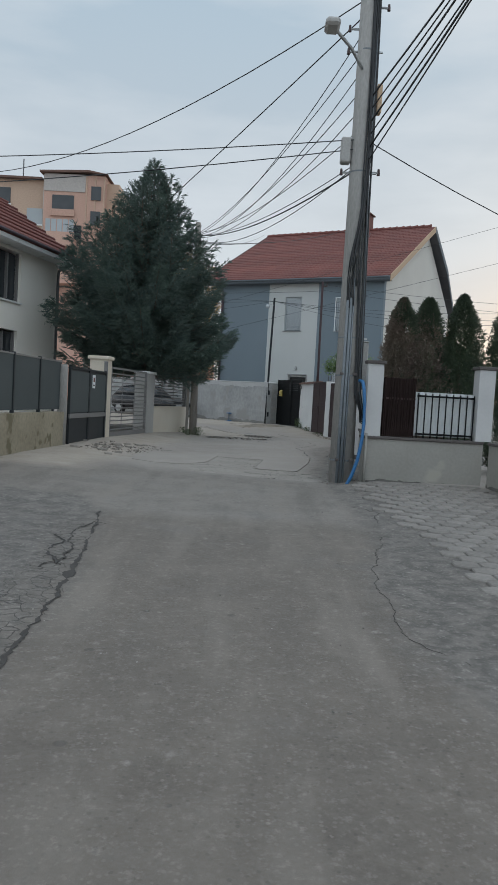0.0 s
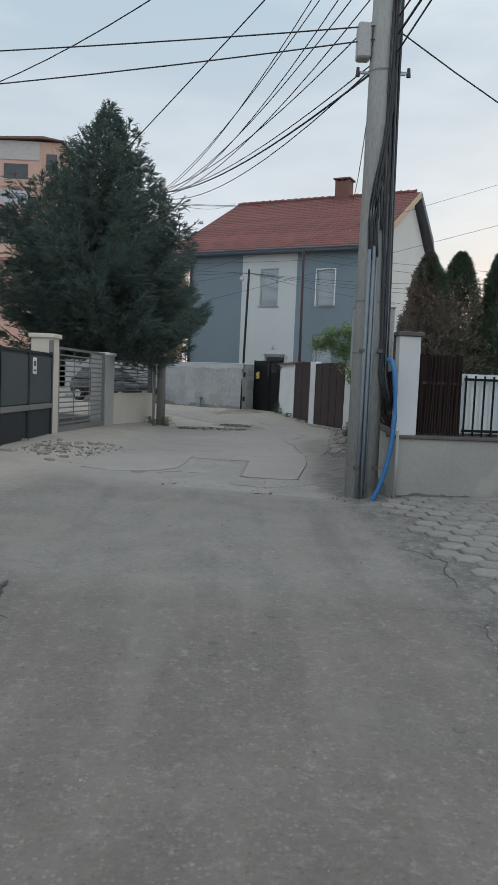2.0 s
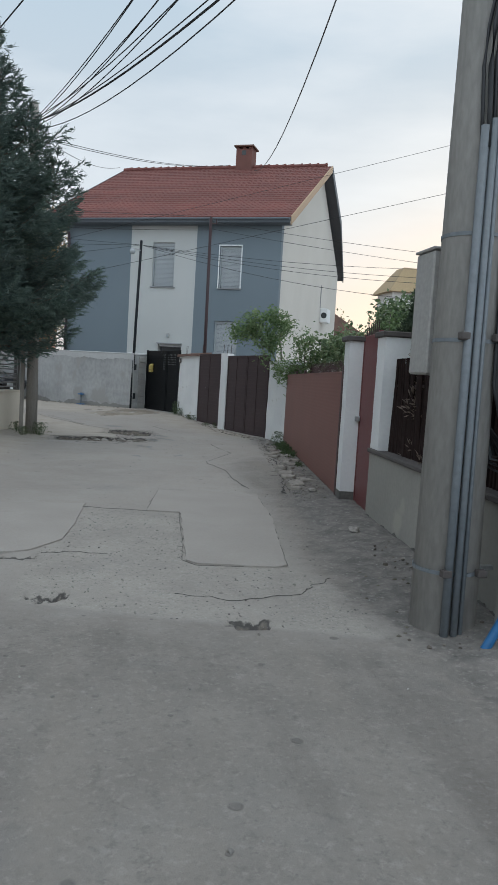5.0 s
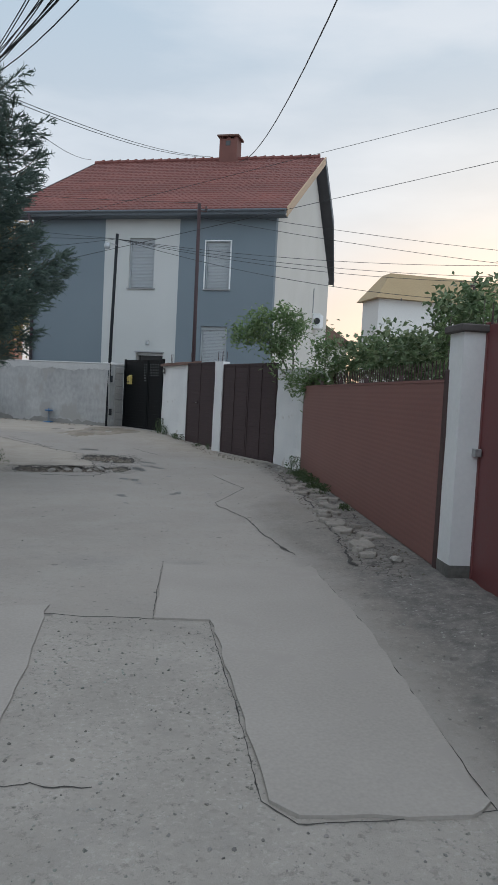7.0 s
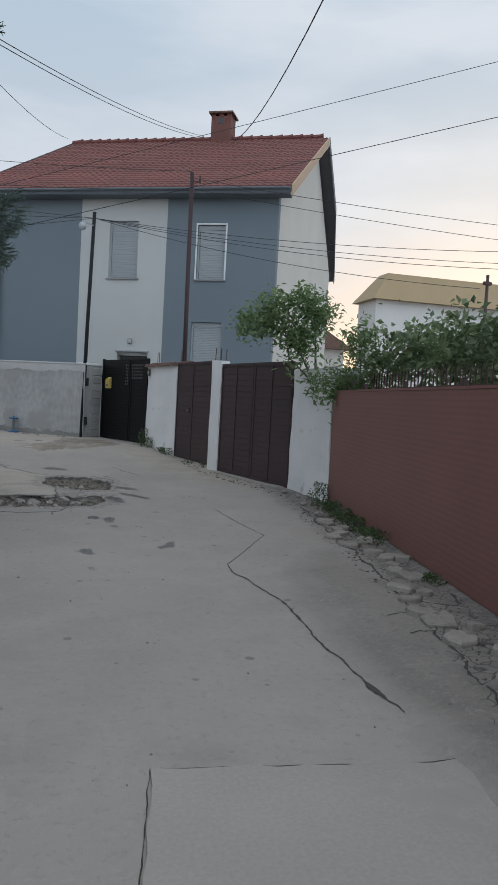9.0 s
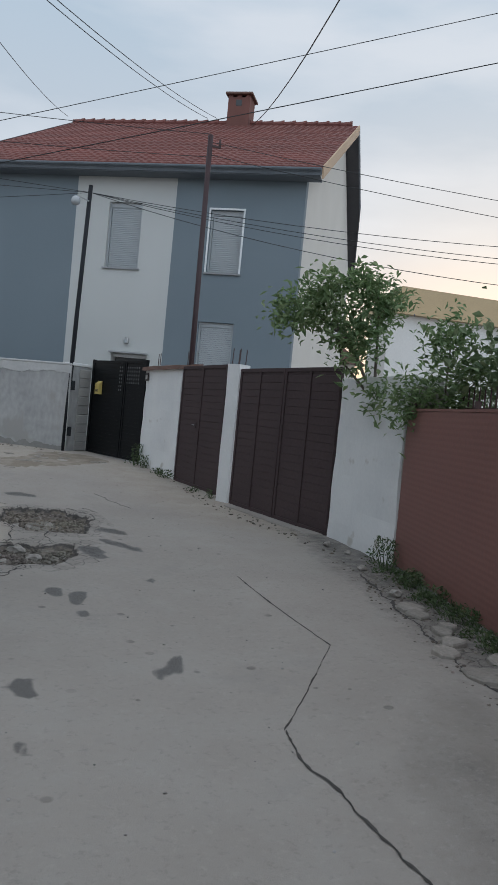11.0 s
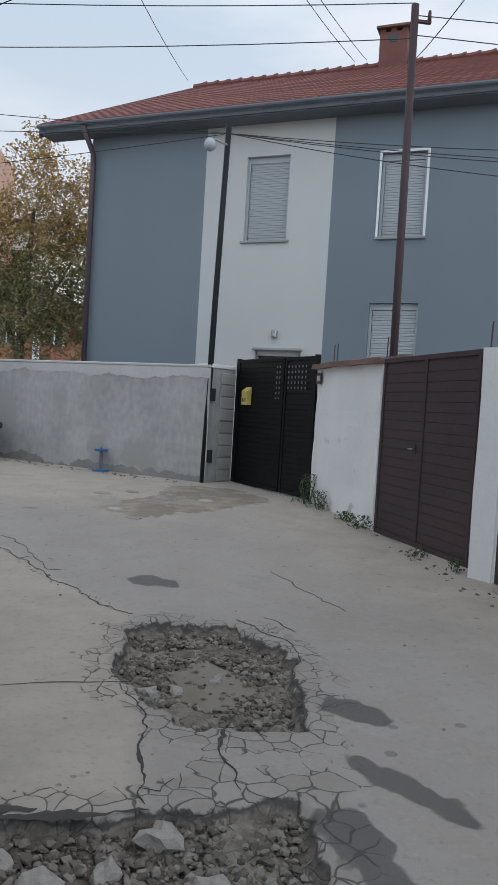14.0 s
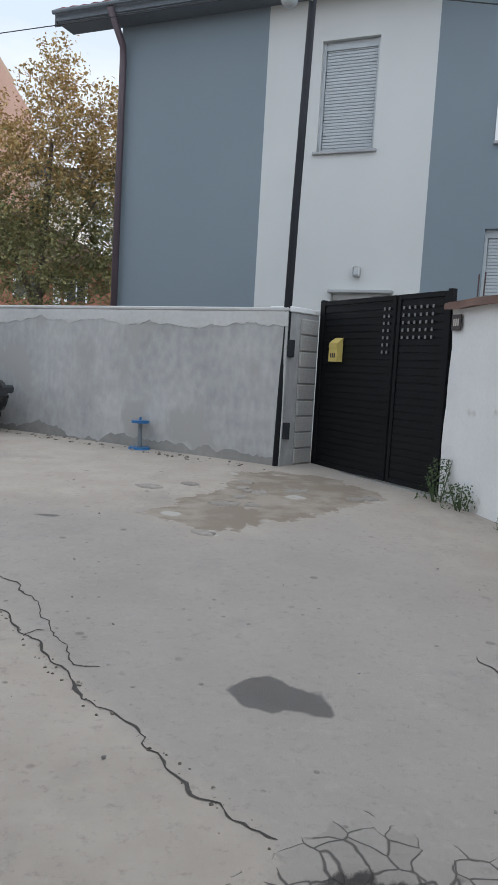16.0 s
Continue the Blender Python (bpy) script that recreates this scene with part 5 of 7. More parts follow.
part("top_bracket", bx(-0.45, 0.05, 0.35, 0.4, 6.5, 6.55), M_STEEL, wpole)

lpole = thing("lamp_post", pose(0.62, 34.0, 0.25), "thin black steel street light pole with a round white lamp", "street lamp")
part("shaft", tube([(0, 0, -0.3), (0.05, 0.02, 3), (0.115, 0.05, 5.85)], 0.05, 12, 0.045), M_BLACKPOLE, lpole, "", True)
for z in (0.42, 1.42):
    part("hinge_bracket", bx(0.05, 0.14, -0.04, 0.04, z, z + 0.2, 0.004), M_BLACKPOLE, lpole)
part("bracket", tube([(0.1, 0, 5.5), (-0.1, -0.06, 5.55), (-0.16, -0.1, 5.48)], 0.015, 6), M_STEEL, lpole)
bm = bmesh.new(); bmesh.ops.create_uvsphere(bm, u_segments=16, v_segments=10, radius=0.1)
for v in bm.verts: v.co = Vector((v.co.x, v.co.y, v.co.z * 1.15 * (0.8 if v.co.z < 0 else 1)))
bmesh.ops.translate(bm, verts=bm.verts[:], vec=(-0.18, -0.11, 5.43)); part("globe", bm, M_LAMPGLASS, lpole, "round white lamp globe", True)

rpole = thing("red_pole", pose(2.68, 30.75, 0.2), "leaning red-oxide steel pole carrying wires", "utility pole")
part("shaft", tube([(0, 0, -0.3), (-0.06, -0.08, 6.2)], 0.052, 12, 0.046), M_REDPOLE, rpole, "", True)
part("cross_bar", bx(-0.1, 0.14, -0.1, -0.06, 6.0, 6.03), M_DARKPOST, rpole)
for x in (-0.08, 0.12):
    part("insulator", tube([(x, -0.08, 6.04), (x, -0.08, 6.15)], 0.025, 8, 0.018), M_DARKPOST, rpole)
RT = Vector((2.62, 30.67, 6.28)); LT = Vector((0.74, 34.05, 5.95))

# ---- wires ----
def wire(a, b, drop, r=0.006, label="thin black overhead cable strung between poles"):
    w = thing("overhead_wire", pose(0, 0, 0), label, "cable", "overhead wires")
    part("cable", tube(sag(a, b, drop), r, 5), M_CABLE, w)


for z1, dz, drop in ((7.2, 0.0, 0.5), (6.9, 0.05, 0.35), (6.6, -0.05, 0.6), (6.3, 0.0, 0.45), (6.0, -0.1, 0.5), (5.7, 0.08, 0.35), (5.2, 0.0, 0.3), (5.15, -0.15, 0.5)):
    wire((1.5, 12.2, z1), P2T + Vector((0, 0, dz)), drop, 0.008)
wire((1.5, 12.2, 5.1), P2T, 0.32, 0.014)
wire((1.55, 12.2, 7.8), (-7.2, 20.5, 7.2), 0.5, 0.010); wire((9.6, 0.0, 11.25), (-3.65, 24.5, 7.15), 0.15, 0.013)
wire((1.5, 12.15, 5.6), (-14, 14.7, 5.45), 0.2, 0.009); wire((1.5, 12.15, 5.45), (-14, 15.4, 4.9), 0.25, 0.009)
for k in range(6):
    wire((1.76, 12.1, 5.3 + 0.2 * k), (4.0 + 0.35 * k, -6, 8.4 + 0.25 * k), 0.3 + 0.05 * (k % 3), 0.011 + 0.004 * (k % 2))
wire((1.76, 12.2, 5.6), (14, 19.5, 4.6), 0.6, 0.009)
wire((1.7, 12.3, 7.2), (5.95, 41.5, 11.0), 1.25, 0.012)
for dz in (0.0, -0.45):
    wire((-10.4, 33.2, 6.75 + dz * 1.6), RT + Vector((0, 0, 0.14 + dz * 0.9)), 0.22, 0.006)
    wire(RT + Vector((0, 0, dz * 0.5)), (19, 26.0, 5.3 + dz), 0.3, 0.006)
wire(P2T - Vector((0, 0, 0.2)), (0.08, 44.65, 11.27), 0.3, 0.008)
wire((-12, 35, 6.35), LT, 0.1); wire((-12, 35, 5.5), LT, 0.12); wire((-12, 36, 4.3), LT, 0.2)
for z, x in ((4.3, 9.0), (4.9, 10.5), (5.2, 12.0), (5.6, 12.5)):
    wire(LT, (x, 27.5 + x * 0.2, z), 0.25, 0.007)
wire((-6.6, 31.2, 3.75), (15, 21.6, 9.45), 0.05, 0.005); wire((-6.6, 29.05, 2.5), (15, 18.7, 7.85), 0.05, 0.005)
for o in (0.0, 0.3):
    wire((-2.1 + o * 0.3, 25.1, 6.5 + 0.1 * o), (4.6 + o, 42.35 - o * 0.5, 11.27), 0.25, 0.008)
for px_, py_, h, lab in ((-6.6, 31.1, 4.2, "short weathered pole behind the garden wall"), (15.1, 20.3, 10, "tall weathered pole in the yards"), (19.2, 26.0, 6.5, "weathered pole in the yards"), (-10.4, 33.2, 7.1, "weathered pole behind the cream house"), (-12.0, 35.3, 6.6, "weathered pole in the yards"), (-6.6, 29.0, 2.8, "short wire post behind the garden wall")):
    up_ = thing("wooden_pole", pose(px_, py_, ground_z(px_, py_)), lab, "utility pole")
    part("shaft", tube([(0, 0, -0.4), (0, 0, h)], 0.13, 10, 0.09), M_WOODPOLE, up_, "", True)

# ---- property beside the lane, slatted gates ----
am, al = along((-4.15, 9.0), (-3.71, 15.1), 0.2)
lw = thing("wall_west", am, "mossy low concrete wall carrying dark screen panels", "wall", kind="structure")
part("wall_body", rough_up(bx(0, al, 0.0, 0.28, -0.3, 0.72), 0.012, 2, 12), M_STONEWALL, lw)
lf = thing("panel_fence", am @ pose(0, 0.1, 0.72), "dark grey screen panels between steel posts on a low wall", "fence")
for i in range(5):
    x = i * al / 5
    part("fence_post", bx(x, x + 0.05, -0.02, 0.04, 0, 1.05, 0.004), M_DARKSHEET, lf)
    part("panel", bx(x + 0.055, x + al / 5 - 0.005, 0.0, 0.02, 0.05, 1.0), M_MESH, lf)
    part("panel_rail", bx(x + 0.052, x + al / 5 - 0.002, -0.012, 0.03, 1.002, 1.03), M_SLAT, lf)
pc = thing("concrete_post", pose(-3.78, 15.12, 0.2), "rounded grey concrete fence post", "post")
part("shaft", tube([(0, 0, -0.2), (0, 0, 1.62), (0, 0, 1.68)], 0.1, 10, 0.085), M_POLE, pc, "", True)
dgm, dgl = along((-3.66, 15.25), (-3.52, 18.15), 0.22)
dg = thing("sheet_gate", dgm, "anthracite sheet-metal gate with a small white notice", "gate")
for x0, x1 in ((0.0, dgl * 0.5 - 0.01), (dgl * 0.5 + 0.01, dgl)):
    leaf = part("gate_leaf", bx(x0, x1, 0.02, 0.035, 0.04, 1.62), M_DARKSHEET, dg)
    part("upper_screen", bx(x0 + 0.05, x1 - 0.05, 0.0, 0.018, 0.68, 1.55), M_MESH, leaf)
    part("mid_rail", bx(x0, x1, -0.015, 0.018, 0.56, 0.66, 0.004), M_SLAT, leaf, "grey cross rail")
    for a in (x0, x1 - 0.045):
        part("stile", bx(a, a + 0.045, -0.01, 0.05, 0.02, 1.66, 0.004), M_DARKSHEET, leaf)
    part("top_rail", bx(x0 + 0.046, x1 - 0.046, -0.008, 0.04, 1.6, 1.64), M_DARKSHEET, leaf)
nt = part("notice", bx(1.62, 1.84, -0.02, -0.012, 1.22, 1.52), M_FRAME, dg, "small white notice with a red mark")
part("notice_mark", bx(1.67, 1.79, -0.024, -0.0205, 1.36, 1.46), M_MAROONDOOR, nt)
part("notice_bar", bx(1.66, 1.80, -0.024, -0.0205, 1.27, 1.3), M_NUMPLATE, nt)
lp1 = thing("gate_pier", pose(-3.95, 18.2, 0.22, 0, 0, -3), "pale stone-clad gate pier with a flat cap", "pier")
part("shaft", rough_up(bx(0, 0.44, 0, 0.42, -0.1, 1.94), 0.004, 3, 3), M_CREAM, lp1)
part("cap", bx(-0.05, 0.49, -0.05, 0.47, 1.942, 2.03, 0.015), M_CREAM, lp1)
part("pier_edge", bx(0.36, 0.452, -0.012, -0.001, -0.1, 1.9), M_SLAT, lp1, "grey steel gate jamb")


def slat_panel(gate, x0, x1, z0, z1, n):
    for x in (x0, x1 - 0.06):
        part("frame_post", bx(x, x + 0.06, 0.0, 0.06, z0 - 0.05, z1, 0.005), M_SLAT, gate)
    part("top_rail", bx(x0 + 0.061, x1 - 0.061, 0.005, 0.055, z1 - 0.05, z1), M_SLAT, gate)
    for k in (1, 2):
        xx = x0 + (x1 - x0) * k / 3
        part("upright", bx(xx, xx + 0.02, 0.04, 0.055, z0, z1 - 0.051), M_SLAT, gate)
    for i in range(n):
        z = z0 + (z1 - z0 - 0.07) * i / n
        part("slat", bx(x0 + 0.061, x1 - 0.061, 0.01, 0.038, z, z + 0.030, 0.004), M_SLAT, gate)


sgm, sgl = along((-3.50, 18.66), (-3.06, 21.75), 0.22)
sg = thing("slatted_gate", sgm, "grey steel sliding gate of horizontal slats", "gate")
slat_panel(sg, 0.0, sgl, 0.08, 1.8, 15)
part("bottom_rail", bx(0.061, sgl - 0.061, 0.0, 0.06, 0.02, 0.14), M_SLAT, sg)
lp2 = thing("gate_pier", pose(-3.12, 21.78, 0.22, 0, 0, -8), "grey rendered gate pier with a flat cap", "pier")
part("shaft", bx(-0.3, 0.08, 0, 0.75, -0.1, 1.76), M_CABINET, lp2)
part("cap", bx(-0.34, 0.12, -0.04, 0.79, 1.762, 1.83, 0.012), M_LIME, lp2)
cwm, cwl = along((-2.98, 22.58), (-2.25, 25.75), 0.24)
cw = thing("wall_garden", cwm, "low cream rendered garden wall", "wall", kind="structure")
part("wall_body", rough_up(bx(0, cwl, 0.0, 0.22, -0.3, 0.74), 0.006, 2, 6), M_CREAM, cw)
part("coping", bx(0, cwl, -0.02, 0.24, 0.742, 0.78, 0.006), M_CREAM, cw)
sr = thing("slatted_railing", cwm @ pose(0, 0.08, 0.78), "dark grey horizontal slat railing on the cream wall", "railing")
slat_panel(sr, 0.0, cwl, 0.06, 1.0, 9)
part("end_post", bx(cwl + 0.0, cwl + 0.1, -0.04, 0.1, -0.9, 1.05), M_SLAT, sr)

# ---- cream house ----
ch = thing("house", pose(-6.62, 24.6, 0.25, 0, 0, -12), "cream rendered house with terracotta roof, balcony and dark windows", "house")
part("side_wall", rough_up(wall_panel(0, 14, -0.4, 5.35, [(2.3, 3.5, 3.65, 5.1), (2.4, 3.7, 1.0, 2.8)]), 0), M_HOUSECREAM, ch).matrix_local = pose(0, 0, 0, 0, 0, -90) @ Matrix.Diagonal((1, -1, 1, 1))
part("end_wall", bx(-9, -0.302, -0.3, 0, -0.4, 5.35), M_HOUSECREAM, ch)
part("near_wall", bx(-9, -0.302, -14, -13.7, -0.4, 5.35), M_HOUSECREAM, ch)
part("far_wall", bx(-9.3, -9.002, -14, 0, -0.4, 5.35), M_HOUSECREAM, ch)
rf = part("roof", extrude_poly([(0.6, 0.6, 5.42), (-4.6, 0.6, 9.0), (-9.8, 0.6, 5.42), (-9.8, 0.6, 5.32), (0.6, 0.6, 5.32)], (0, -15.2, 0)), M_ROOF, ch, "terracotta tiled roof")
tl_me = bpy.data.meshes.new("tile_course"); b = tube([(0, 0, 0), (0, -15.2, 0)], 0.045, 6); b.to_mesh(tl_me); b.free()
for i in range(15):
    part_mesh("tile_course", tl_me, M_ROOF, rf, "", pose(0.6 - i * 0.36, 0.6, 5.44 + i * 0.248))
part("eave_soffit", bx(0.0, 0.58, -14.5, 0.58, 5.2, 5.315), M_LIME, ch, "white boxed eave")
part("gutter", tube([(0.66, 0.6, 5.38), (0.66, -14.6, 5.38)], 0.045, 8), M_PIPE, ch)
part("downpipe", tube([(0.6, -0.1, 5.3), (0.1, -0.1, 5.0), (0.08, -0.1, 4.8), (0.08, -0.1, 0)], 0.05, 8), M_SOFFIT, ch, "dark downpipe")
for y0, y1, z0, z1 in ((-3.5, -2.3, 3.65, 5.1), (-3.7, -2.4, 1.0, 2.8)):
    w = part("window", bx(-0.2, -0.17, y0 + 0.05, y1 - 0.05, z0 + 0.05, z1 - 0.05), M_GLASS, ch, "dark window with grey frame")
    for q in ((y0, y0 + 0.06, z0, z1), (y1 - 0.06, y1, z0, z1), ((y0 + y1) / 2 - 0.03, (y0 + y1) / 2 + 0.03, z0 + 0.061, z1 - 0.061)):
        part("frame", bx(-0.16, -0.08, q[0], q[1], q[2], q[3]), M_SLAT, w)
    part("sill", bx(-0.1, 0.06, y0 - 0.05, y1 + 0.05, z0 - 0.05, z0 - 0.002), M_LIME, w)
bal = part("balcony", bx(0.0, 0.9, -11.0, -7.0, 3.05, 3.2), M_HOUSECREAM, ch, "white balcony with solid parapet")
part("parapet", bx(0.8, 0.9, -11.0, -7.0, 3.202, 3.98), M_LIME, bal)
part("parapet_end", bx(0.0, 0.798, -7.1, -7.0, 3.202, 3.98), M_LIME, bal)

# ---- far buildings ----
apt = thing("apartment_building", pose(-12.2, 62, 0.4, 0, 0, 0), "pink and ochre apartment block with balconies and flat roof edges", "building")
part("main_wall", bx(-16, 0, 0, 12, -1, 18.2), M_APT2, apt)
part("tower_wall", bx(-6.0, -1.0, -0.8, 8, -1, 18.6), M_APT1, apt)
part("tower_side", bx(-6.05, -6.002, -0.8, 8, 12, 18.55), M_APTGREY, apt, "grey upper side wall")
part("tower_front_upper", bx(-5.98, -2.6, -0.86, -0.802, 17.2, 18.6), M_APTGREY, apt)
# no recess is cut: a dark panel imitates the loggia's shade
part("loggia", bx(-5.3, -3.5, -0.85, -0.803, 15.7, 16.9), M_GLASS, apt, "flat dark panel standing for the shade in a loggia")
part("loggia_rail", bx(-5.4, -3.4, -0.95, -0.86, 15.2, 15.75), M_APT1, apt)
for k in range(3):
    part("pier_strip", bx(-2.55 + 0.72 * k, -2.45 + 0.72 * k, -0.87, -0.802, 10.0, 18.55), M_APT2, apt)
part("tower_roof", extrude_poly([(-6.3, -1.2, 18.74), (-2.3, -1.2, 18.92), (-0.75, -1.2, 18.66), (-0.75, -1.2, 18.602), (-2.3, -1.2, 18.75), (-6.3, -1.2, 18.602)], (0, 9.5, 0)), M_TERRACOTTA, apt, "thin brown shallow roof")
part("main_roof", bx(-16.4, -6.31, -0.5, 12.3, 18.202, 18.36), M_TERRACOTTA, apt)
part("side_block", bx(0.002, 1.6, 1, 10, -1, 15.6), M_APT1, apt)
part("antenna", tube([(-9, 3, 18.4), (-9, 3, 20.8)], 0.05, 6), M_SOFFIT, apt)
for i, (x, z) in enumerate([(-15, 16.2), (-12.6, 16.2), (-10.3, 16.2), (-15, 14.0), (-12.6, 14.0), (-10.3, 14.0), (-15, 11.6), (-12.6, 11.6), (-10.3, 11.6), (-7.6, 14.6), (-15, 8.8), (-10.3, 8.8)]):
    w = part("window", bx(x, x + 1.3, -0.06, -0.002, z, z + 1.3), M_SHUTTER if i % 2 else M_GLASS, apt)
    part("frame", bx(x - 0.08, x + 1.38, -0.1, -0.062, z - 0.1, z - 0.002), M_FRAME, w)
for x, z in ((-2.1, 16.6), (-2.1, 14.6), (-3.6, 13.4), (0.4, 13.6)):
    w = part("window", bx(x, x + 0.8, -0.9 if x < 0 else 0.9, -0.802 if x < 0 else 0.998, z, z + 1.1), M_GLASS, apt)
for z in (9.6, 12.6):
    bl_ = part("balcony", bx(-5.5, -3.1, -2.0, -0.81, z, z + 0.25), M_APT1, apt, "glazed balcony")
    part("parapet", bx(-5.5, -3.1, -2.0, -1.9, z + 0.252, z + 1.1), M_APT1, bl_)
    for k in range(5):
        part("pane", bx(-5.45 + k * 0.47, -5.05 + k * 0.47, -1.95, -1.9, z + 1.102, z + 2.1), M_SHUTTER if z > 12 else M_GLASS, bl_)
hall = thing("hall_building", pose(21.3, 62, 0.7), "white hall with a steep ochre sheet-metal roof band", "building")
part("wall", bx(0, 40, 0, 3, -1, 8.3), M_HALLWALL, hall)
rb = bmesh.new(); vs = [rb.verts.new(p) for p in ((-0.4, -0.5, 8.3), (40, -0.5, 8.3), (40, 0.9, 10.35), (1.2, 0.9, 10.35), (-0.4, 3.4, 8.3), (40, 3.4, 8.3), (40, 2.4, 10.35), (1.2, 2.4, 10.35))]
for q in ((0, 1, 2, 3), (0, 3, 7, 4), (4, 7, 6, 5), (1, 5, 6, 2), (3, 2, 6, 7), (0, 4, 5, 1)): rb.faces.new([vs[i] for i in q])
bmesh.ops.recalc_face_normals(rb, faces=rb.faces[:]); part("roof_cap", rb, M_YELLOW, hall, "ochre sheet roof")
for i in range(9):
    part("seam", bx(1.5 + i * 4, 1.56 + i * 4, -0.56, -0.5, 8.2, 8.35), M_SOFFIT, hall)
fp = thing("utility_pole", pose(18.5, 44, 0.0), "distant weathered utility pole with fittings", "utility pole")
part("shaft", tube([(0, 0, -0.5), (0, 0, 7.7)], 0.10, 10, 0.07), M_DARKPOST, fp, "", True)
part("fitting", bx(-0.2, 0.2, -0.08, 0.08, 7.25, 7.4, 0.02), M_DARKPOST, fp)
bh = thing("house", pose(-10.6, 62, 0.4), "orange brick house with white framed windows", "house")
part("wall", bx(-8, 6.5, 0, 9, -1, 5.6), M_REDBRICK, bh)
part("gable_roof", extrude_poly([(-8.4, -0.5, 5.6), (7, -0.5, 5.6), (-0.7, -0.5, 9)], (0, 10, 0)), M_TERRACOTTA, bh)
for x in (1.55, 4.0):
    w = part("window", bx(x, x + 1.0, -0.05, -0.002, 3.9, 5.0), M_GLASS, bh, "white framed window")
    for q in ((x - 0.06, x + 0.06), (x + 0.46, x + 0.54), (x + 0.94, x + 1.06)):
        part("frame", bx(q[0], q[1], -0.09, -0.052, 3.84, 5.06), M_FRAME, w)
part("pillar", bx(3.4, 3.75, -0.1, -0.002, 0, 5.4), M_LIME, bh)
ob_ = thing("house", pose(-15, 74, 0.4), "pale upper storeys of a distant apartment block", "building")
part("wall", bx(-5, 6.6, 0, 10, -1, 12.5), M_HOUSECREAM, ob_)
part("roof", bx(-5.5, 7.2, -0.6, 10.5, 12.502, 13.0), M_SOFFIT, ob_)
for x in (1.0, 3.6):
    for z in (6.5, 9.6):
        part("window", bx(x, x + 1.4, -0.05, -0.002, z, z + 1.4), M_GLASS, ob_)
rh = thing("house", pose(13.5, 58, 0.4), "distant low house with a brown tiled roof", "house")
part("wall", bx(-3, 4, 0, 6, -1, 4.6), M_GABLE, rh)
part("roof", extrude_poly([(-3.5, -0.5, 4.6), (4.5, -0.5, 4.6), (0.5, -0.5, 6.9)], (0, 7, 0)), M_TERRACOTTA, rh)
part("chimney", bx(1.5, 2.0, 2, 2.5, 5.2, 7.4), M_REDBRICK, rh)


# ---- trees and shrubs ----
def spindle_mesh(name, starts, ways, lengths, widths):
    """Slender needled twigs: each two crossed thin blades."""
    verts, faces = [], []
    up = np.array((0, 0, 1.0))
    for p, d, ln, w in zip(starts, ways, lengths, widths):
        d = d / (np.linalg.norm(d) + 1e-9); s = np.cross(d, up); s /= np.linalg.norm(s) + 1e-9; t = np.cross(s, d)
        for e in (s, t):
            k = len(verts)
            verts += [p, p + d * ln * 0.45 + e * w, p + d * ln, p + d * ln * 0.45 - e * w]
            faces.append((k, k + 1, k + 2, k + 3))
    return pydata(name, verts, faces)


def unit(v): return v / (np.linalg.norm(v, axis=-1, keepdims=True) + 1e-9)


def brush_mesh(name, starts, ways, lengths, rg, needles=5):
    """Needled twigs: a slim crossed core and single needles standing off it."""
    p, d, ln = np.array(starts), unit(np.array(ways)), np.array(lengths)[:, None]
    s = unit(np.cross(d, np.array((0.02, 0.01, 1.0)))); t = np.cross(s, d); quads = []
    for e in (s, t):
        w = e * 0.013
        quads.append(np.stack([p - w * 0.5, p + d * ln * 0.5 + w, p + d * ln, p + d * ln * 0.5 - w], 1))
    for k in range(needles):
        a = rg.uniform(0, 2 * math.pi, (len(p), 1)); off = s * np.cos(a) + t * np.sin(a)
        q = p + d * ln * ((k + rg.uniform(0, 1, (len(p), 1))) / needles); nd = unit(d * 0.75 + off); nl = rg.uniform(0.045, 0.075, (len(p), 1))
        w = unit(np.cross(nd, rg.normal(size=p.shape))) * 0.0065
        quads.append(np.stack([q - w, q + w, q + nd * nl + w * 0.4, q + nd * nl - w * 0.4], 1))
    v = np.concatenate(quads).reshape(-1, 3)
    return pydata(name, v, np.arange(len(v)).reshape(-1, 4))


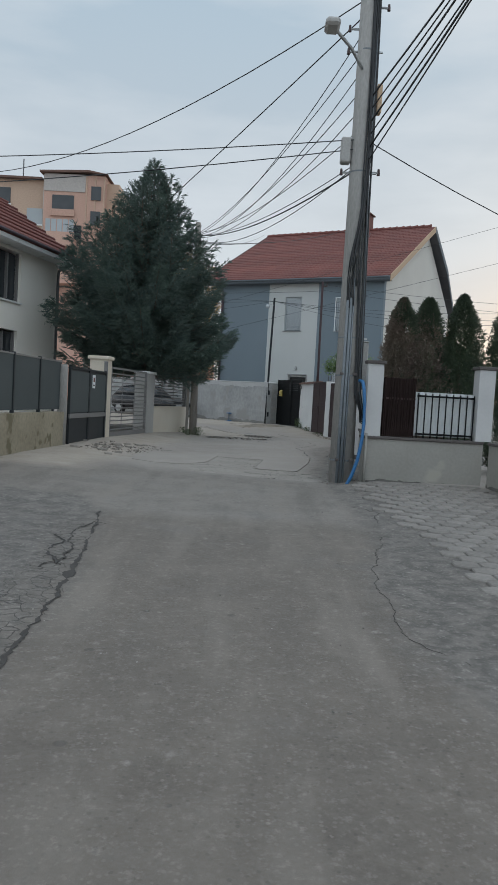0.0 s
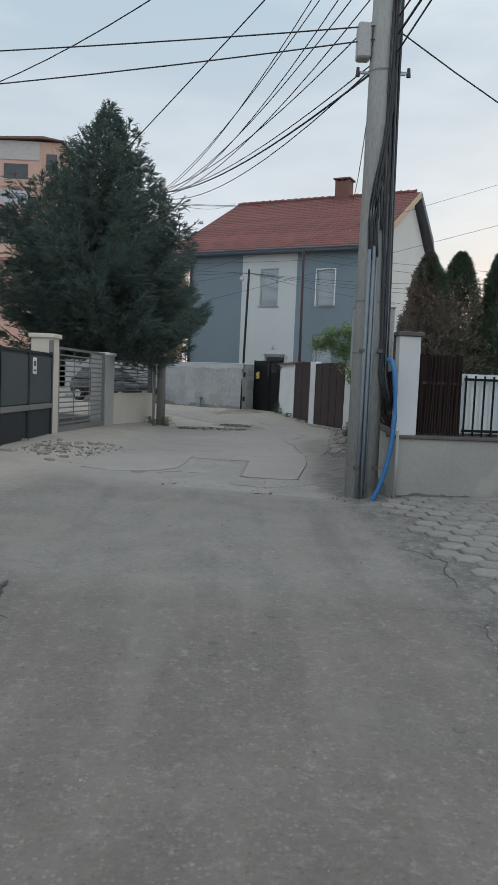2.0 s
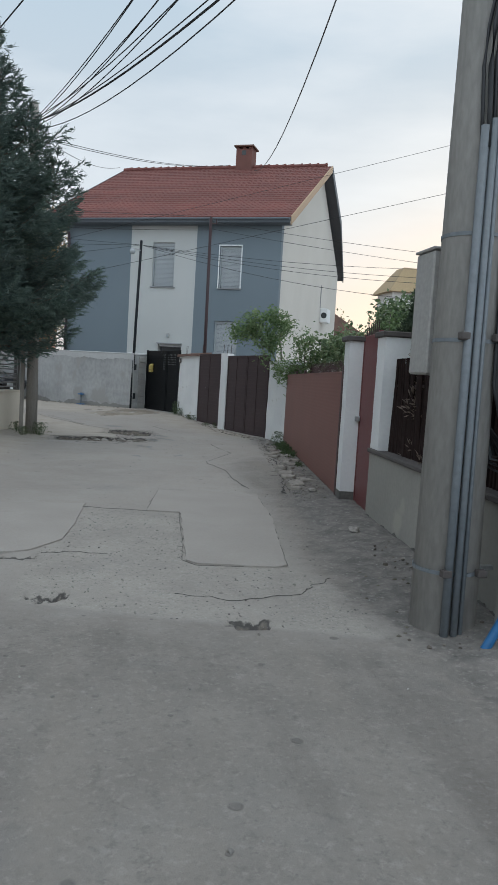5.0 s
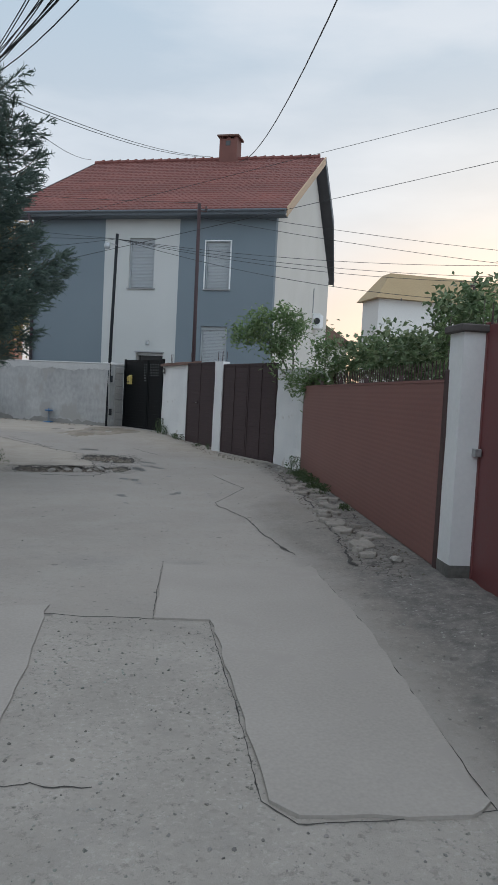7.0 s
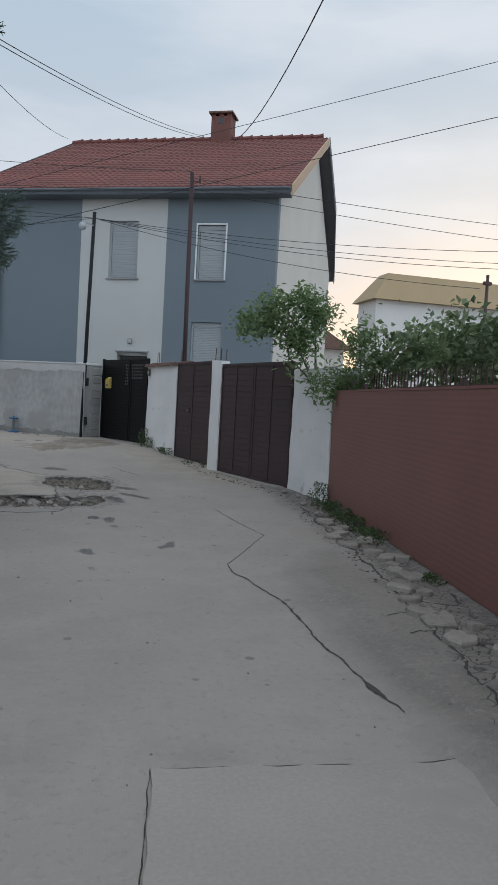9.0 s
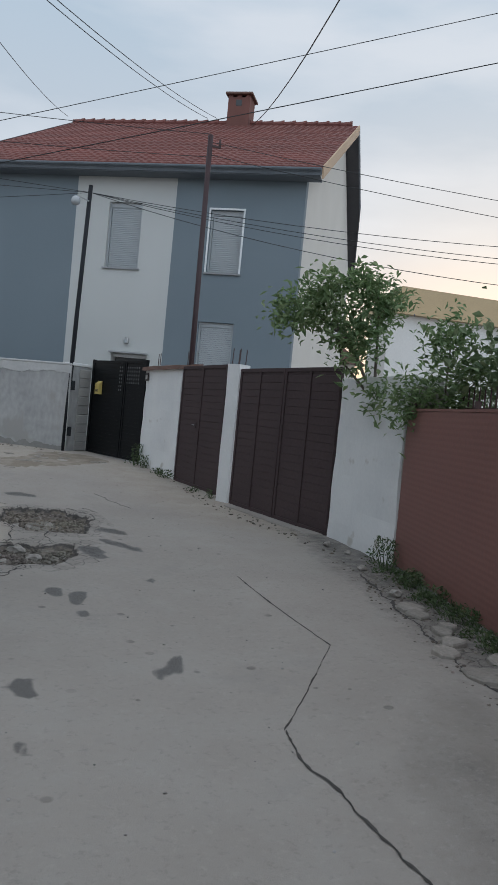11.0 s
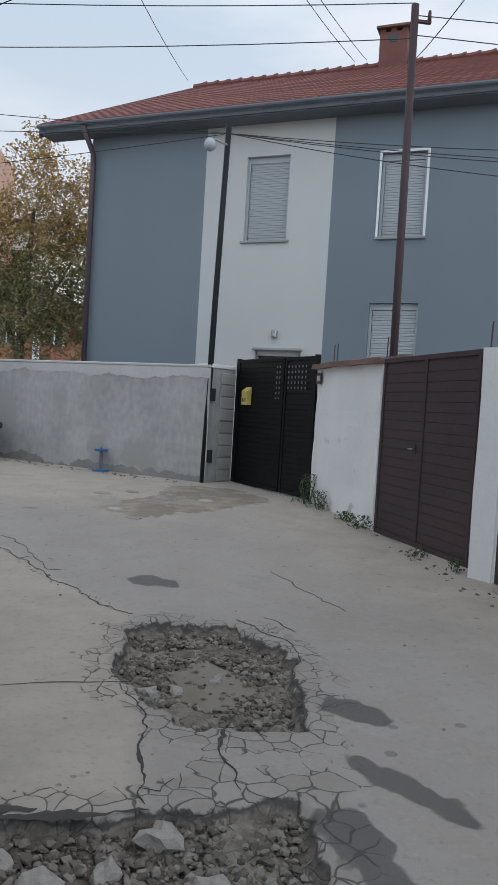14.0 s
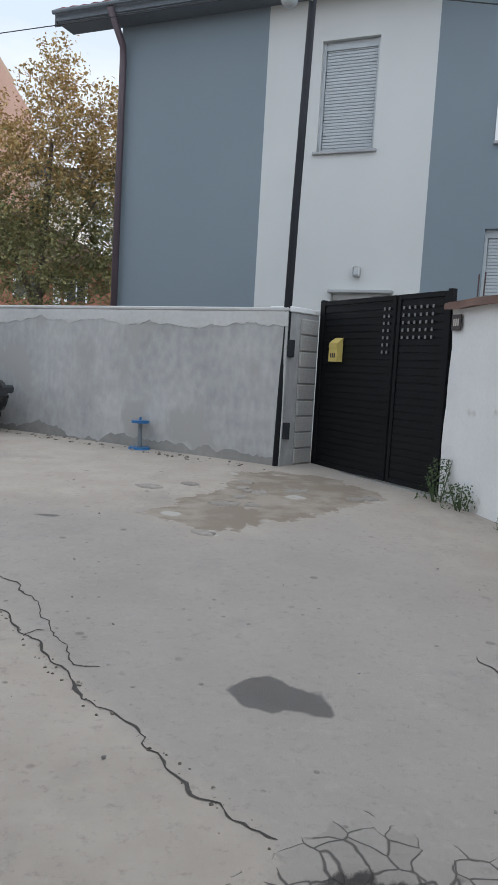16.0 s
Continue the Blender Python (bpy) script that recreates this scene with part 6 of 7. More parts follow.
def spruce(x, y, z):
    rg = np.random.default_rng(11)
    t = thing("spruce_tree", pose(x, y, z), "broad dark blue-green spruce with ragged spires", "tree")
    part("trunk", tube([(0, 0, -0.3), (0.05, 0, 4), (0.0, 0, 8.3)], 0.2, 10, 0.012), M_BARK, t, "", True)
    east = ((1.5, 1.7), (2.1, 2.15), (3.1, 2.35), (4.4, 2.35), (5.0, 2.1), (5.6, 1.75), (6.4, 1.1), (7.2, 0.72), (7.8, 0.4), (8.3, 0.08))
    west = ((1.5, 2.1), (2.1, 2.6), (3.1, 2.8), (4.4, 2.75), (5.5, 2.45), (6.2, 1.9), (6.7, 1.3), (7.2, 0.85), (7.8, 0.42), (8.3, 0.08))
    limbs = []                                   # height of the root, reach, bearing, foot, rise
    for k in range(36):
        h = 1.95 + 6.25 * (k / 35) ** 0.97; n = 12 if h < 5.0 else 9
        for i in range(n):
            a = k * 0.83 + i * 2 * math.pi / n + rg.uniform(-0.22, 0.22); e = 0.5 + 0.5 * math.cos(a)
            lump = 0.92 + 0.35 * noise.noise((math.cos(a) * 1.4, math.sin(a) * 1.4, h * 0.75))
            top = ramp_up(h, east) * e + ramp_up(h, west) * (1 - e)
            limbs.append((h + rg.uniform(-0.12, 0.12), min(top * lump * rg.uniform(0.66, 1.22), top * 1.16), a, (0, 0), ramp_up(h, ((1.9, 0.02), (4.0, 0.06), (5.5, 0.3), (7.0, 0.62), (8.3, 1.0)))))
    for d_ in (-0.06, 0.02, 0.1):
        limbs.append((2.65 + d_, 3.05 - abs(d_), math.atan2(-1.45, 2.8) + d_, (0, 0), 0.0))
    spires = []                                  # upright side leaders
    for sx, sy, zt, ln_ in ((0.48, -0.1, 7.95, 1.2), (0.85, -0.2, 7.05, 1.0), (1.35, 0.0, 6.35, 1.0), (1.9, 0.0, 5.5, 0.8), (-0.8, 0.1, 7.35, 1.2), (-1.25, -0.2, 6.9, 1.2), (-1.8, 0.1, 6.55, 1.1), (-2.3, 0.0, 5.8, 0.9), (-0.2, -0.9, 7.1, 1.2), (-0.8, -1.3, 6.4, 1.2), (0.8, -1.2, 6.1, 1.1), (0.0, 0.9, 7.0, 1.2)):
        spires.append(((sx * 0.5, sy * 0.5, zt - ln_ * 1.3), (sx * 0.95, sy * 0.95, zt - ln_ * 0.6), (sx, sy, zt)))
        for q in range(11):
            f = q / 11
            limbs.append((zt - ln_ * (1 - f), 0.12 + 0.42 * (1 - f) * rg.uniform(0.6, 1.2), q * 2.4 + rg.uniform(-0.3, 0.3), (sx, sy), 0.7))
        limbs.append((zt - 0.25, 0.05, 0.0, (sx, sy), 4.0))
    lim, st, wy, ln = bmesh.new(), [], [], []
    for s_ in spires: tube(s_, 0.03, 5, 0.006, lim)
    zup = np.array((0, 0, 1.0))
    for h, r, a, foot, rise in limbs:
        dr = np.array((math.cos(a), math.sin(a), 0)); side = np.array((-dr[1], dr[0], 0)); base = np.array((foot[0], foot[1], h - max(0, rise) * r * 0.8))
        fs = np.linspace(0, 1, 7)
        pts = [base + dr * r * f + zup * r * ((rise - 0.22) * f + 0.36 * f ** 3) for f in fs]
        tube([tuple(p) for p in pts], 0.026 * (0.3 + r / 3), 4, 0.004, lim)
        for k in range(int(5 + (22 if h < 5.0 else 17) * r)):         # side shoots in a flat fan, each set with needled twigs
            f = rg.uniform(0.05, 1.0) ** (0.6 if h < 5.0 else 0.9); j = min(5, int(f * 6)); p = pts[j] + (pts[j + 1] - pts[j]) * (f * 6 - j)
            sd = rg.choice((-1, 1)); l2 = (1.08 - f) * (0.42 if h < 5.0 else 0.33) * r * rg.uniform(0.5, 1.1) + 0.1
            d2 = unit(dr * rg.uniform(0.55, 1.0) + side * sd * rg.uniform(0.4, 1.0) + zup * rg.uniform(-0.4, 0.2))
            for g in np.arange(0.06, l2, 0.13):
                st.append(p + d2 * g - zup * 0.25 * g * g); wy.append(d2 + dr * 0.3 + rg.normal(size=3) * 0.38 + zup * rg.uniform(-0.25, 0.35)); ln.append(rg.uniform(0.13, 0.24))
            st.append(p + d2 * l2); wy.append(d2 + dr * 0.4 + zup * 0.25); ln.append(rg.uniform(0.12, 0.22))
        tip = unit(pts[-1] - pts[-2])
        for q in range(8):
            st.append(pts[-2] + (pts[-1] - pts[-2]) * q / 7); wy.append(tip + side * rg.uniform(-0.8, 0.8) * (q < 7) + zup * 0.25); ln.append(rg.uniform(0.12, 0.2))
    part("limb", lim, M_BARK, t)
    part_mesh("crown", brush_mesh("crown", st, wy, ln, rg), M_SPRUCE, t)


spruce(-3.42, 23.65, 0.25)


def thuja(x, y, h, r, mat, label, seed, brown=0.0):
    rg = np.random.default_rng(seed)
    t = thing("thuja", pose(x, y, 0.15), label, "tree", "thuja hedge")
    part("trunk", tube([(0, 0, -0.2), (0, 0, h * 0.8)], 0.07, 7, 0.02), M_BARK, t)
    groups = {False: ([], [], [], []), True: ([], [], [], [])}
    for i in range(30000):
        f = rg.uniform(0, 1) ** 0.85; a = rg.uniform(0, 2 * math.pi)
        rr_ = r * (1 - f ** 2.2) ** 0.68 * (0.88 + 0.42 * noise.noise((math.cos(a) * 1.8 + seed, math.sin(a) * 1.8, f * 5)) + 0.5 * noise.noise((math.cos(a) * 4.5 + seed, math.sin(a) * 4.5, f * 13))) * rg.uniform(0.62, 1.03)
        if f < 0.08: rr_ *= 0.7
        p = np.array((rr_ * math.cos(a), rr_ * math.sin(a), 0.15 + f * h))
        isb = brown > 0 and noise.noise((p[0] * 1.3 + seed, p[1] * 1.3, p[2] * 0.9)) + rg.normal() * 0.12 < brown - 0.35 * p[0] - 0.5 * max(0.0, p[2] - 2.55)
        g = groups[isb]; g[0].append(p); g[1].append(np.array((math.cos(a) * 0.7, math.sin(a) * 0.7, rg.uniform(0.0, 1.0))) + rg.normal(size=3) * 0.45); g[2].append(rg.uniform(0.035, 0.09)); g[3].append(rg.uniform(0.004, 0.010))
    part_mesh("crown", spindle_mesh("crown", *groups[False]), mat, t)
    if groups[True][0]:
        part_mesh("dry_crown", spindle_mesh("dry_crown", *groups[True]), M_THUJABROWN, t, "dead brown patches")


thuja(2.90, 14.35, 3.15, 0.56, M_THUJA, "thuja with large dead brown patches", 3, 0.42)
thuja(3.42, 14.5, 3.2, 0.62, M_THUJA, "broad thuja with some dry brown sprays", 8, 0.05)
thuja(4.08, 14.5, 3.3, 0.56, M_THUJA, "dark green conical thuja", 5)
thuja(5.05, 14.6, 3.35, 0.55, M_THUJA, "dark green conical thuja", 6)
thuja(3.05, 15.6, 2.6, 0.5, M_THUJA, "small dark green thuja behind the side wall", 12)


def leafy(name, label, category, x, y, z, blobs, n, size, mat, seed, stems=(), slim=0.5, mat2=None, split=None):
    """Leaves gathered round the ends of real stems."""
    rg = np.random.default_rng(seed)
    t = thing(name, pose(x, y, z), label, category)
    if stems:
        for s_ in stems: part("stem", tube(s_[0], s_[1], 6, s_[2]), M_BARK, t, "", True)
    sets = {0: ([], [], []), 1: ([], [], [])}
    tot = sum(b[3] * b[4] * b[5] for b in blobs) ** 1.0
    for bxx, byy, bzz, rx, ry, rz in blobs:
        m = max(20, int(n * rx * ry * rz / tot))
        cl = rg.normal(size=(max(6, m // 14), 3)); cl /= np.linalg.norm(cl, axis=1)[:, None]; cl *= rg.uniform(0.35, 1.05, (len(cl), 1))
        for i in range(m):
            c = cl[rg.integers(len(cl))] * (rx, ry, rz) + rg.normal(size=3) * size * 0.9
            p = np.array((bxx, byy, bzz)) + c
            nrm = np.array((0, 0, 0.8)) + rg.normal(size=3) * 0.6
            k = 1 if (mat2 is not None and p[2] + rg.normal() * 0.8 > split) else 0
            sets[k][0].append(p); sets[k][1].append(nrm); sets[k][2].append(size * rg.uniform(0.6, 1.25))
    part_mesh("crown" if category == "tree" else "leaves", leaf_mesh("crown", *sets[0], slim=slim), mat, t)
    if sets[1][0]: part_mesh("upper_crown", leaf_mesh("upper_crown", *sets[1], slim=slim), mat2, t, "yellowed leaves")
    return t


leafy("fig_shrub", "green fig shrub leaning over the white pier and gate", "shrub", 3.55, 25.05, 1.6,
      [(-0.85, 0, 1.05, 0.27, 0.3, 0.2), (-0.55, 0, 1.3, 0.28, 0.3, 0.22), (-0.05, 0, 1.42, 0.26, 0.3, 0.2), (-0.3, 0, 0.95, 0.3, 0.3, 0.25), (0.12, -0.1, 1.22, 0.26, 0.3, 0.2), (-0.05, -0.1, 0.8, 0.16, 0.2, 0.2), (-0.3, -0.1, 0.5, 0.13, 0.12, 0.18), (0.05, -0.3, 0.2, 0.22, 0.2, 0.12)],
      3000, 0.105, M_LEAF, 21, [([(0.3, 0.2, -1.5), (0.2, 0.15, 0.2), (-0.2, 0, 0.8), (-0.7, 0, 1.1)], 0.03, 0.008), ([(0.2, 0.15, 0.2), (0.1, 0, 0.9), (0.05, 0, 1.4)], 0.022, 0.006), ([(0.2, 0.15, 0.2), (-0.3, 0, 0.6), (-0.45, 0, 1.3)], 0.018, 0.005)], 0.4)
leafy("fig_shrub", "pale green fig shrub beside the maroon fence", "shrub", 3.95, 24.0, 1.5,
      [(0, 0, 0.85, 0.25, 0.25, 0.35), (-0.35, 0, 0.35, 0.3, 0.25, 0.25), (0.35, 0, 0.5, 0.3, 0.25, 0.3), (0.05, 0, 0.2, 0.4, 0.3, 0.2), (-0.4, -0.1, 0.1, 0.22, 0.15, 0.12)],
      2200, 0.095, M_LEAF, 22, [([(0.1, 0.2, -1.4), (0.05, 0.1, 0.1), (0, 0, 0.9)], 0.025, 0.006), ([(0.05, 0.1, 0.1), (0.35, 0, 0.6)], 0.016, 0.005)], 0.36)
vblobs = [(0.18 * (k % 3), -k * 0.62, 0.25 + 0.22 * noise.noise((k * 0.7, 0, 0)), 0.5, 0.45, 0.42) for k in range(12)] + [(0.1, -3.2, 0.85, 0.35, 0.45, 0.3), (0.0, -4.2, 0.75, 0.35, 0.5, 0.3), (0.1, -5.4, 0.7, 0.35, 0.5, 0.3)]
leafy("grape_vine", "thick grape vine growing over the yard fence", "shrub", 4.35, 23.6, 2.0, vblobs, 11000, 0.105, M_VINE, 23,
      [([(0.2, -1.5 * k, -1.8), (0.15, -1.5 * k, -0.5), (0.3, -1.5 * k - 0.4, 0.3)], 0.03, 0.01) for k in range(5)], 0.65)
for i, (sx, sy, seed) in enumerate(((4.3, 22.4, 31), (3.85, 19.4, 32), (3.5, 18.1, 33))):
    leafy("sapling", "upright leafy sapling behind the fence", "shrub", sx, sy, 1.7, [(0, 0, 0.5, 0.14, 0.14, 0.45)], 170, 0.085, M_LEAF, seed, [([(0, 0, -1.6), (0.02, 0, 0.9)], 0.015, 0.005)], 0.45)
leafy("autumn_tree", "broad tree with olive lower leaves and ochre autumn crown", "tree", -5.6, 50, 0.4,
      [(0, 0, 4.2, 2.6, 1.8, 1.8), (-1.4, 0, 5.4, 1.6, 1.5, 1.6), (0.8, 0, 7.2, 1.9, 1.6, 2.2), (0.4, 0, 9.6, 1.1, 1.1, 1.6), (-1.2, 0, 7.8, 1.2, 1.1, 1.5), (2.4, 0, 5, 1.4, 1.4, 2.6), (2.2, 0, 8.0, 1.2, 1.2, 2.0)],
      34000, 0.14, M_OLIVE, 41, [([(0, 0, -0.4), (0.1, 0, 3), (0.4, 0, 8)], 0.28, 0.06), ([(0.1, 0, 2.6), (-1.2, 0, 5.5)], 0.12, 0.03), ([(0.1, 0, 3), (2.0, 0, 6.5)], 0.12, 0.03)], 0.55, M_AUTUMN, 6.4)
leafy("far_trees", "dark distant treetops beyond the yards", "tree", 11.5, 66, 0.4, [(k * 1.7, 0, 5.2 + 0.7 * math.sin(k * 2.1), 1.3, 1.2, 1.4) for k in range(5)], 2600, 0.3, M_OLIVE, 44,
      [([(k * 1.7, 0, -0.4), (k * 1.7, 0, 5)], 0.15, 0.05) for k in range(5)])

# ---- weeds, rubble, loose things ----
def weed(x, y, r, h, n, seed):
    rg = np.random.default_rng(seed); c, nm, sz = [], [], []
    t = thing("weed", pose(x, y, ground_z(x, y)), "low green weeds growing at the wall foot", "plant", "weeds along the walls")
    for i in range(max(3, n // 14)):
        a = rg.uniform(0, 6.28); q = (r * 0.6 * math.cos(a), r * 0.6 * math.sin(a), h * rg.uniform(0.5, 1))
        part("stem", tube([(q[0] * 0.3, q[1] * 0.3, -0.02), (q[0] * 0.7, q[1] * 0.7, q[2] * 0.6), q], 0.005, 4, 0.002), M_WEED, t)
    for i in range(n * 2):
        f = rg.uniform(0.05, 1); a = rg.uniform(0, 6.28)
        c.append(np.array((r * rg.uniform(0.1, 1) * math.cos(a) * (1.1 - 0.5 * f), r * rg.uniform(0.1, 1) * math.sin(a) * (1.1 - 0.5 * f), h * f))); nm.append(rg.normal(size=3) * 0.7 + (0, 0, 0.6)); sz.append(rg.uniform(0.02, 0.05))
    part_mesh("leaves", leaf_mesh("leaves", c, nm, sz, slim=0.45), M_WEED, t)


for i, (x, y, r, h, n) in enumerate(((1.99, 32.1, 0.2, 0.42, 150), (2.1, 31.75, 0.22, 0.25, 130), (2.3, 31.05, 0.2, 0.12, 90), (2.38, 30.6, 0.22, 0.16, 90), (2.62, 29.3, 0.15, 0.08, 50), (3.5, 24.0, 0.25, 0.3, 170), (3.42, 23.3, 0.2, 0.14, 120),
                                     (3.32, 22.7, 0.22, 0.13, 120), (3.25, 22.1, 0.22, 0.12, 100), (3.1, 21.5, 0.18, 0.1, 80), (2.75, 19.6, 0.12, 0.08, 50), (-1.7, 24.45, 0.25, 0.28, 170), (-2.0, 24.1, 0.22, 0.18, 100), (-2.25, 24.9, 0.2, 0.2, 90), (2.78, 28.75, 0.1, 0.14, 40))):
    weed(x, y, r, h, n, 60 + i)
for i in range(9):                               # grass strip along the fence foot
    f = 0.03 + 0.36 * i / 8
    weed(3.52 - 1.17 * f - 0.05, 24.0 - 7.27 * f, 0.2, 0.05 + 0.04 * (i % 3), 60, 90 + i)


def stone_geo(rg, size):
    bm = bmesh.new(); bmesh.ops.create_icosphere(bm, subdivisions=2, radius=1)
    k = rg.uniform(0, 50)
    for v in bm.verts:
        d = 0.72 + 0.5 * noise.noise(v.co * 1.1 + Vector((k, 0, 0))) + 0.12 * noise.noise(v.co * 3.5 + Vector((k, 4, 0)))
        v.co = Vector((v.co.x * size, v.co.y * size * rg_y, v.co.z * size * 0.62)) * d
    return bm


rg_y = 0.8
srand = random.Random(9)
stone_meshes = []
for i in range(8):
    b = stone_geo(srand, 1.0); me = bpy.data.meshes.new("stone"); b.to_mesh(me); b.free(); me.materials.append(M_STONE); stone_meshes.append(me)


pebbles = []
for i in range(8):
    bm = bmesh.new(); bmesh.ops.create_icosphere(bm, subdivisions=1, radius=1)
    for v in bm.verts:
        v.co *= 0.75 + 0.55 * noise.noise(v.co * 1.2 + Vector((i * 3.1, 0, 0)))
        v.co.z *= 0.65
    pebbles.append((np.array([v.co[:] for v in bm.verts]), np.array([[v.index for v in f.verts] for f in bm.faces]))); bm.free()


def scatter(name, label, poly, n, smin, smax, seed, dz=-0.05, category="rubble", mat=M_GRAVEL, bare=None):
    """Uncounted small stones, joined in one mesh."""
    r = np.random.default_rng(seed); xs, ys = [p[0] for p in poly], [p[1] for p in poly]
    cand = np.column_stack([r.uniform(min(xs), max(xs), n * 8), r.uniform(min(ys), max(ys), n * 8)])
    cand = cand[inside_by(cand[:, 0], cand[:, 1], poly) > 0]
    if bare: cand = cand[(inside_by(cand[:, 0], cand[:, 1], bare) < 0) | (r.random(len(cand)) < 0.2)]
    cand = cand[:n]; verts, faces, k = [], [], 0
    for x, y in cand:
        s = smin + (smax - smin) * r.random() ** 2.2; v, f = pebbles[r.integers(8)]
        q = np.array(Euler((r.uniform(-0.5, 0.5), r.uniform(-0.5, 0.5), r.uniform(0, 6.28))).to_matrix())
        verts.append(v @ q.T * s + (x, y, ground_z(x, y) + dz + s * 0.25)); faces.append(f + k); k += len(v)
    me = pydata(name, np.concatenate(verts), np.concatenate(faces)); me.materials.append(mat)
    tagged(new(name, me), label, category, kind="stuff")


scatter("gravel", "grey gravel and broken asphalt in a pothole", HOLE_A, 3000, 0.006, 0.032, 3, -0.074, bare=oval(0.3, 26.1, 0.2, 0.33, 15, 18, 3))
scatter("gravel", "grey gravel and broken asphalt in a long pothole", HOLE_B, 4400, 0.006, 0.032, 4, -0.064)
scatter("gravel", "crumbled stones along the fence foot", [(3.5, 24.2), (3.1, 24.6), (2.6, 21.8), (2.0, 18.0), (1.9, 16.4), (2.35, 16.6)], 1700, 0.004, 0.02, 5, -0.005)
scatter("gravel", "dirt and pebbles round the pole foot", [(1.3, 11.9), (1.2, 12.6), (1.9, 14.4), (2.15, 14.4), (1.95, 12.0), (1.6, 11.7)], 130, 0.006, 0.026, 6, -0.003)
scatter("gravel", "pebbles along the gate foot", [(2.35, 31.0), (2.7, 28.6), (3.3, 25.9), (3.5, 24.2), (3.25, 24.2), (2.45, 28.5)], 160, 0.008, 0.03, 7, -0.003)
scatter("gravel", "loose grit scattered over the lane", [(-1.5, 3), (1.5, 3), (1.6, 16), (2.6, 24), (1.6, 31), (-2, 33), (-2, 20)], 420, 0.004, 0.014, 8, 0.0, mat=M_CHIP)
scatter("gravel", "fine chippings worn out of the coarse concrete", COARSE, 1500, 0.003, 0.011, 14, -0.001, mat=M_CHIP)
scatter("gravel", "chippings along the broken road edge", [(1.15, 13.9), (1.4, 15.6), (1.55, 17.0), (2.1, 17.5), (2.15, 14.4), (1.9, 12.2), (1.3, 12.4)], 700, 0.003, 0.012, 15, -0.003, mat=M_CHIP)
scatter("gravel", "crumbs along the broken slab edge", [(0.16, 13.8), (0.26, 13.8), (0.34, 14.6), (0.42, 15.75), (0.33, 15.8), (0.2, 14.6)], 260, 0.003, 0.009, 16, -0.001, mat=M_CHIP)
scatter("gravel", "dark crumbs along the lane crack", [(-2.2, 30.0), (-1.43, 29.07), (-0.81, 28.13), (-0.17, 27.25), (-0.17, 27.12), (-0.87, 28.05), (-1.49, 29.0), (-2.3, 29.95)], 420, 0.003, 0.013, 17, -0.001)
scatter("gravel", "pebbles along the grey yard wall", [(0.6, 33.8), (0.5, 33.5), (-3.5, 36.3), (-3.4, 36.8)], 140, 0.008, 0.035, 12, -0.003)
for i, (x, y, s) in enumerate(((-0.33, 24.35, 0.11), (-0.5, 24.5, 0.1), (-0.12, 24.45, 0.09), (0.05, 24.62, 0.12), (-0.75, 24.3, 0.12), (-0.3, 24.1, 0.08), (0.2, 24.35, 0.1), (-0.05, 24.2, 0.07), (0.12, 25.98, 0.07), (0.35, 26.15, 0.06), (-0.02, 25.95, 0.09), (0.25, 26.6, 0.05), (-0.6, 24.15, 0.07),
                              (3.2, 23.9, 0.06), (3.05, 22.9, 0.08), (2.2, 17.0, 0.07), (3.32, 25.1, 0.07), (3.4, 24.7, 0.06), (1.95, 14.7, 0.08))):
    st = new("rubble_stone", stone_meshes[i % 8])
    st.matrix_world = pose(x, y, ground_z(x, y) - (0.085 if y > 23.5 and x < 1 else 0.0) + s * 0.3, srand.uniform(-15, 15), srand.uniform(-15, 15), srand.uniform(0, 360)) @ Matrix.Diagonal((s, s, s, 1))
    tagged(st, "broken chunk of pale concrete lying in the road damage", "stone", "loose rubble stones")


for nm_, poly in (("puddle", oval(0.3, 26.1, 0.23, 0.36, 15, 18, 3)), ("puddle", oval(0.35, 24.45, 0.14, 0.2, 0, 14, 4))):
    bm = bmesh.new(); f = bm.faces.new([bm.verts.new((x, y, ground_z(0.3, 26) - 0.066)) for x, y in poly]); r = bmesh.ops.extrude_face_region(bm, geom=[f])
    bmesh.ops.translate(bm, verts=[v for v in r["geom"] if isinstance(v, bmesh.types.BMVert)], vec=(0, 0, -0.05)); bmesh.ops.recalc_face_normals(bm, faces=bm.faces[:])
    tagged(part(nm_, bm, M_WATER, None), "shallow muddy water lying in the pothole", "puddle")


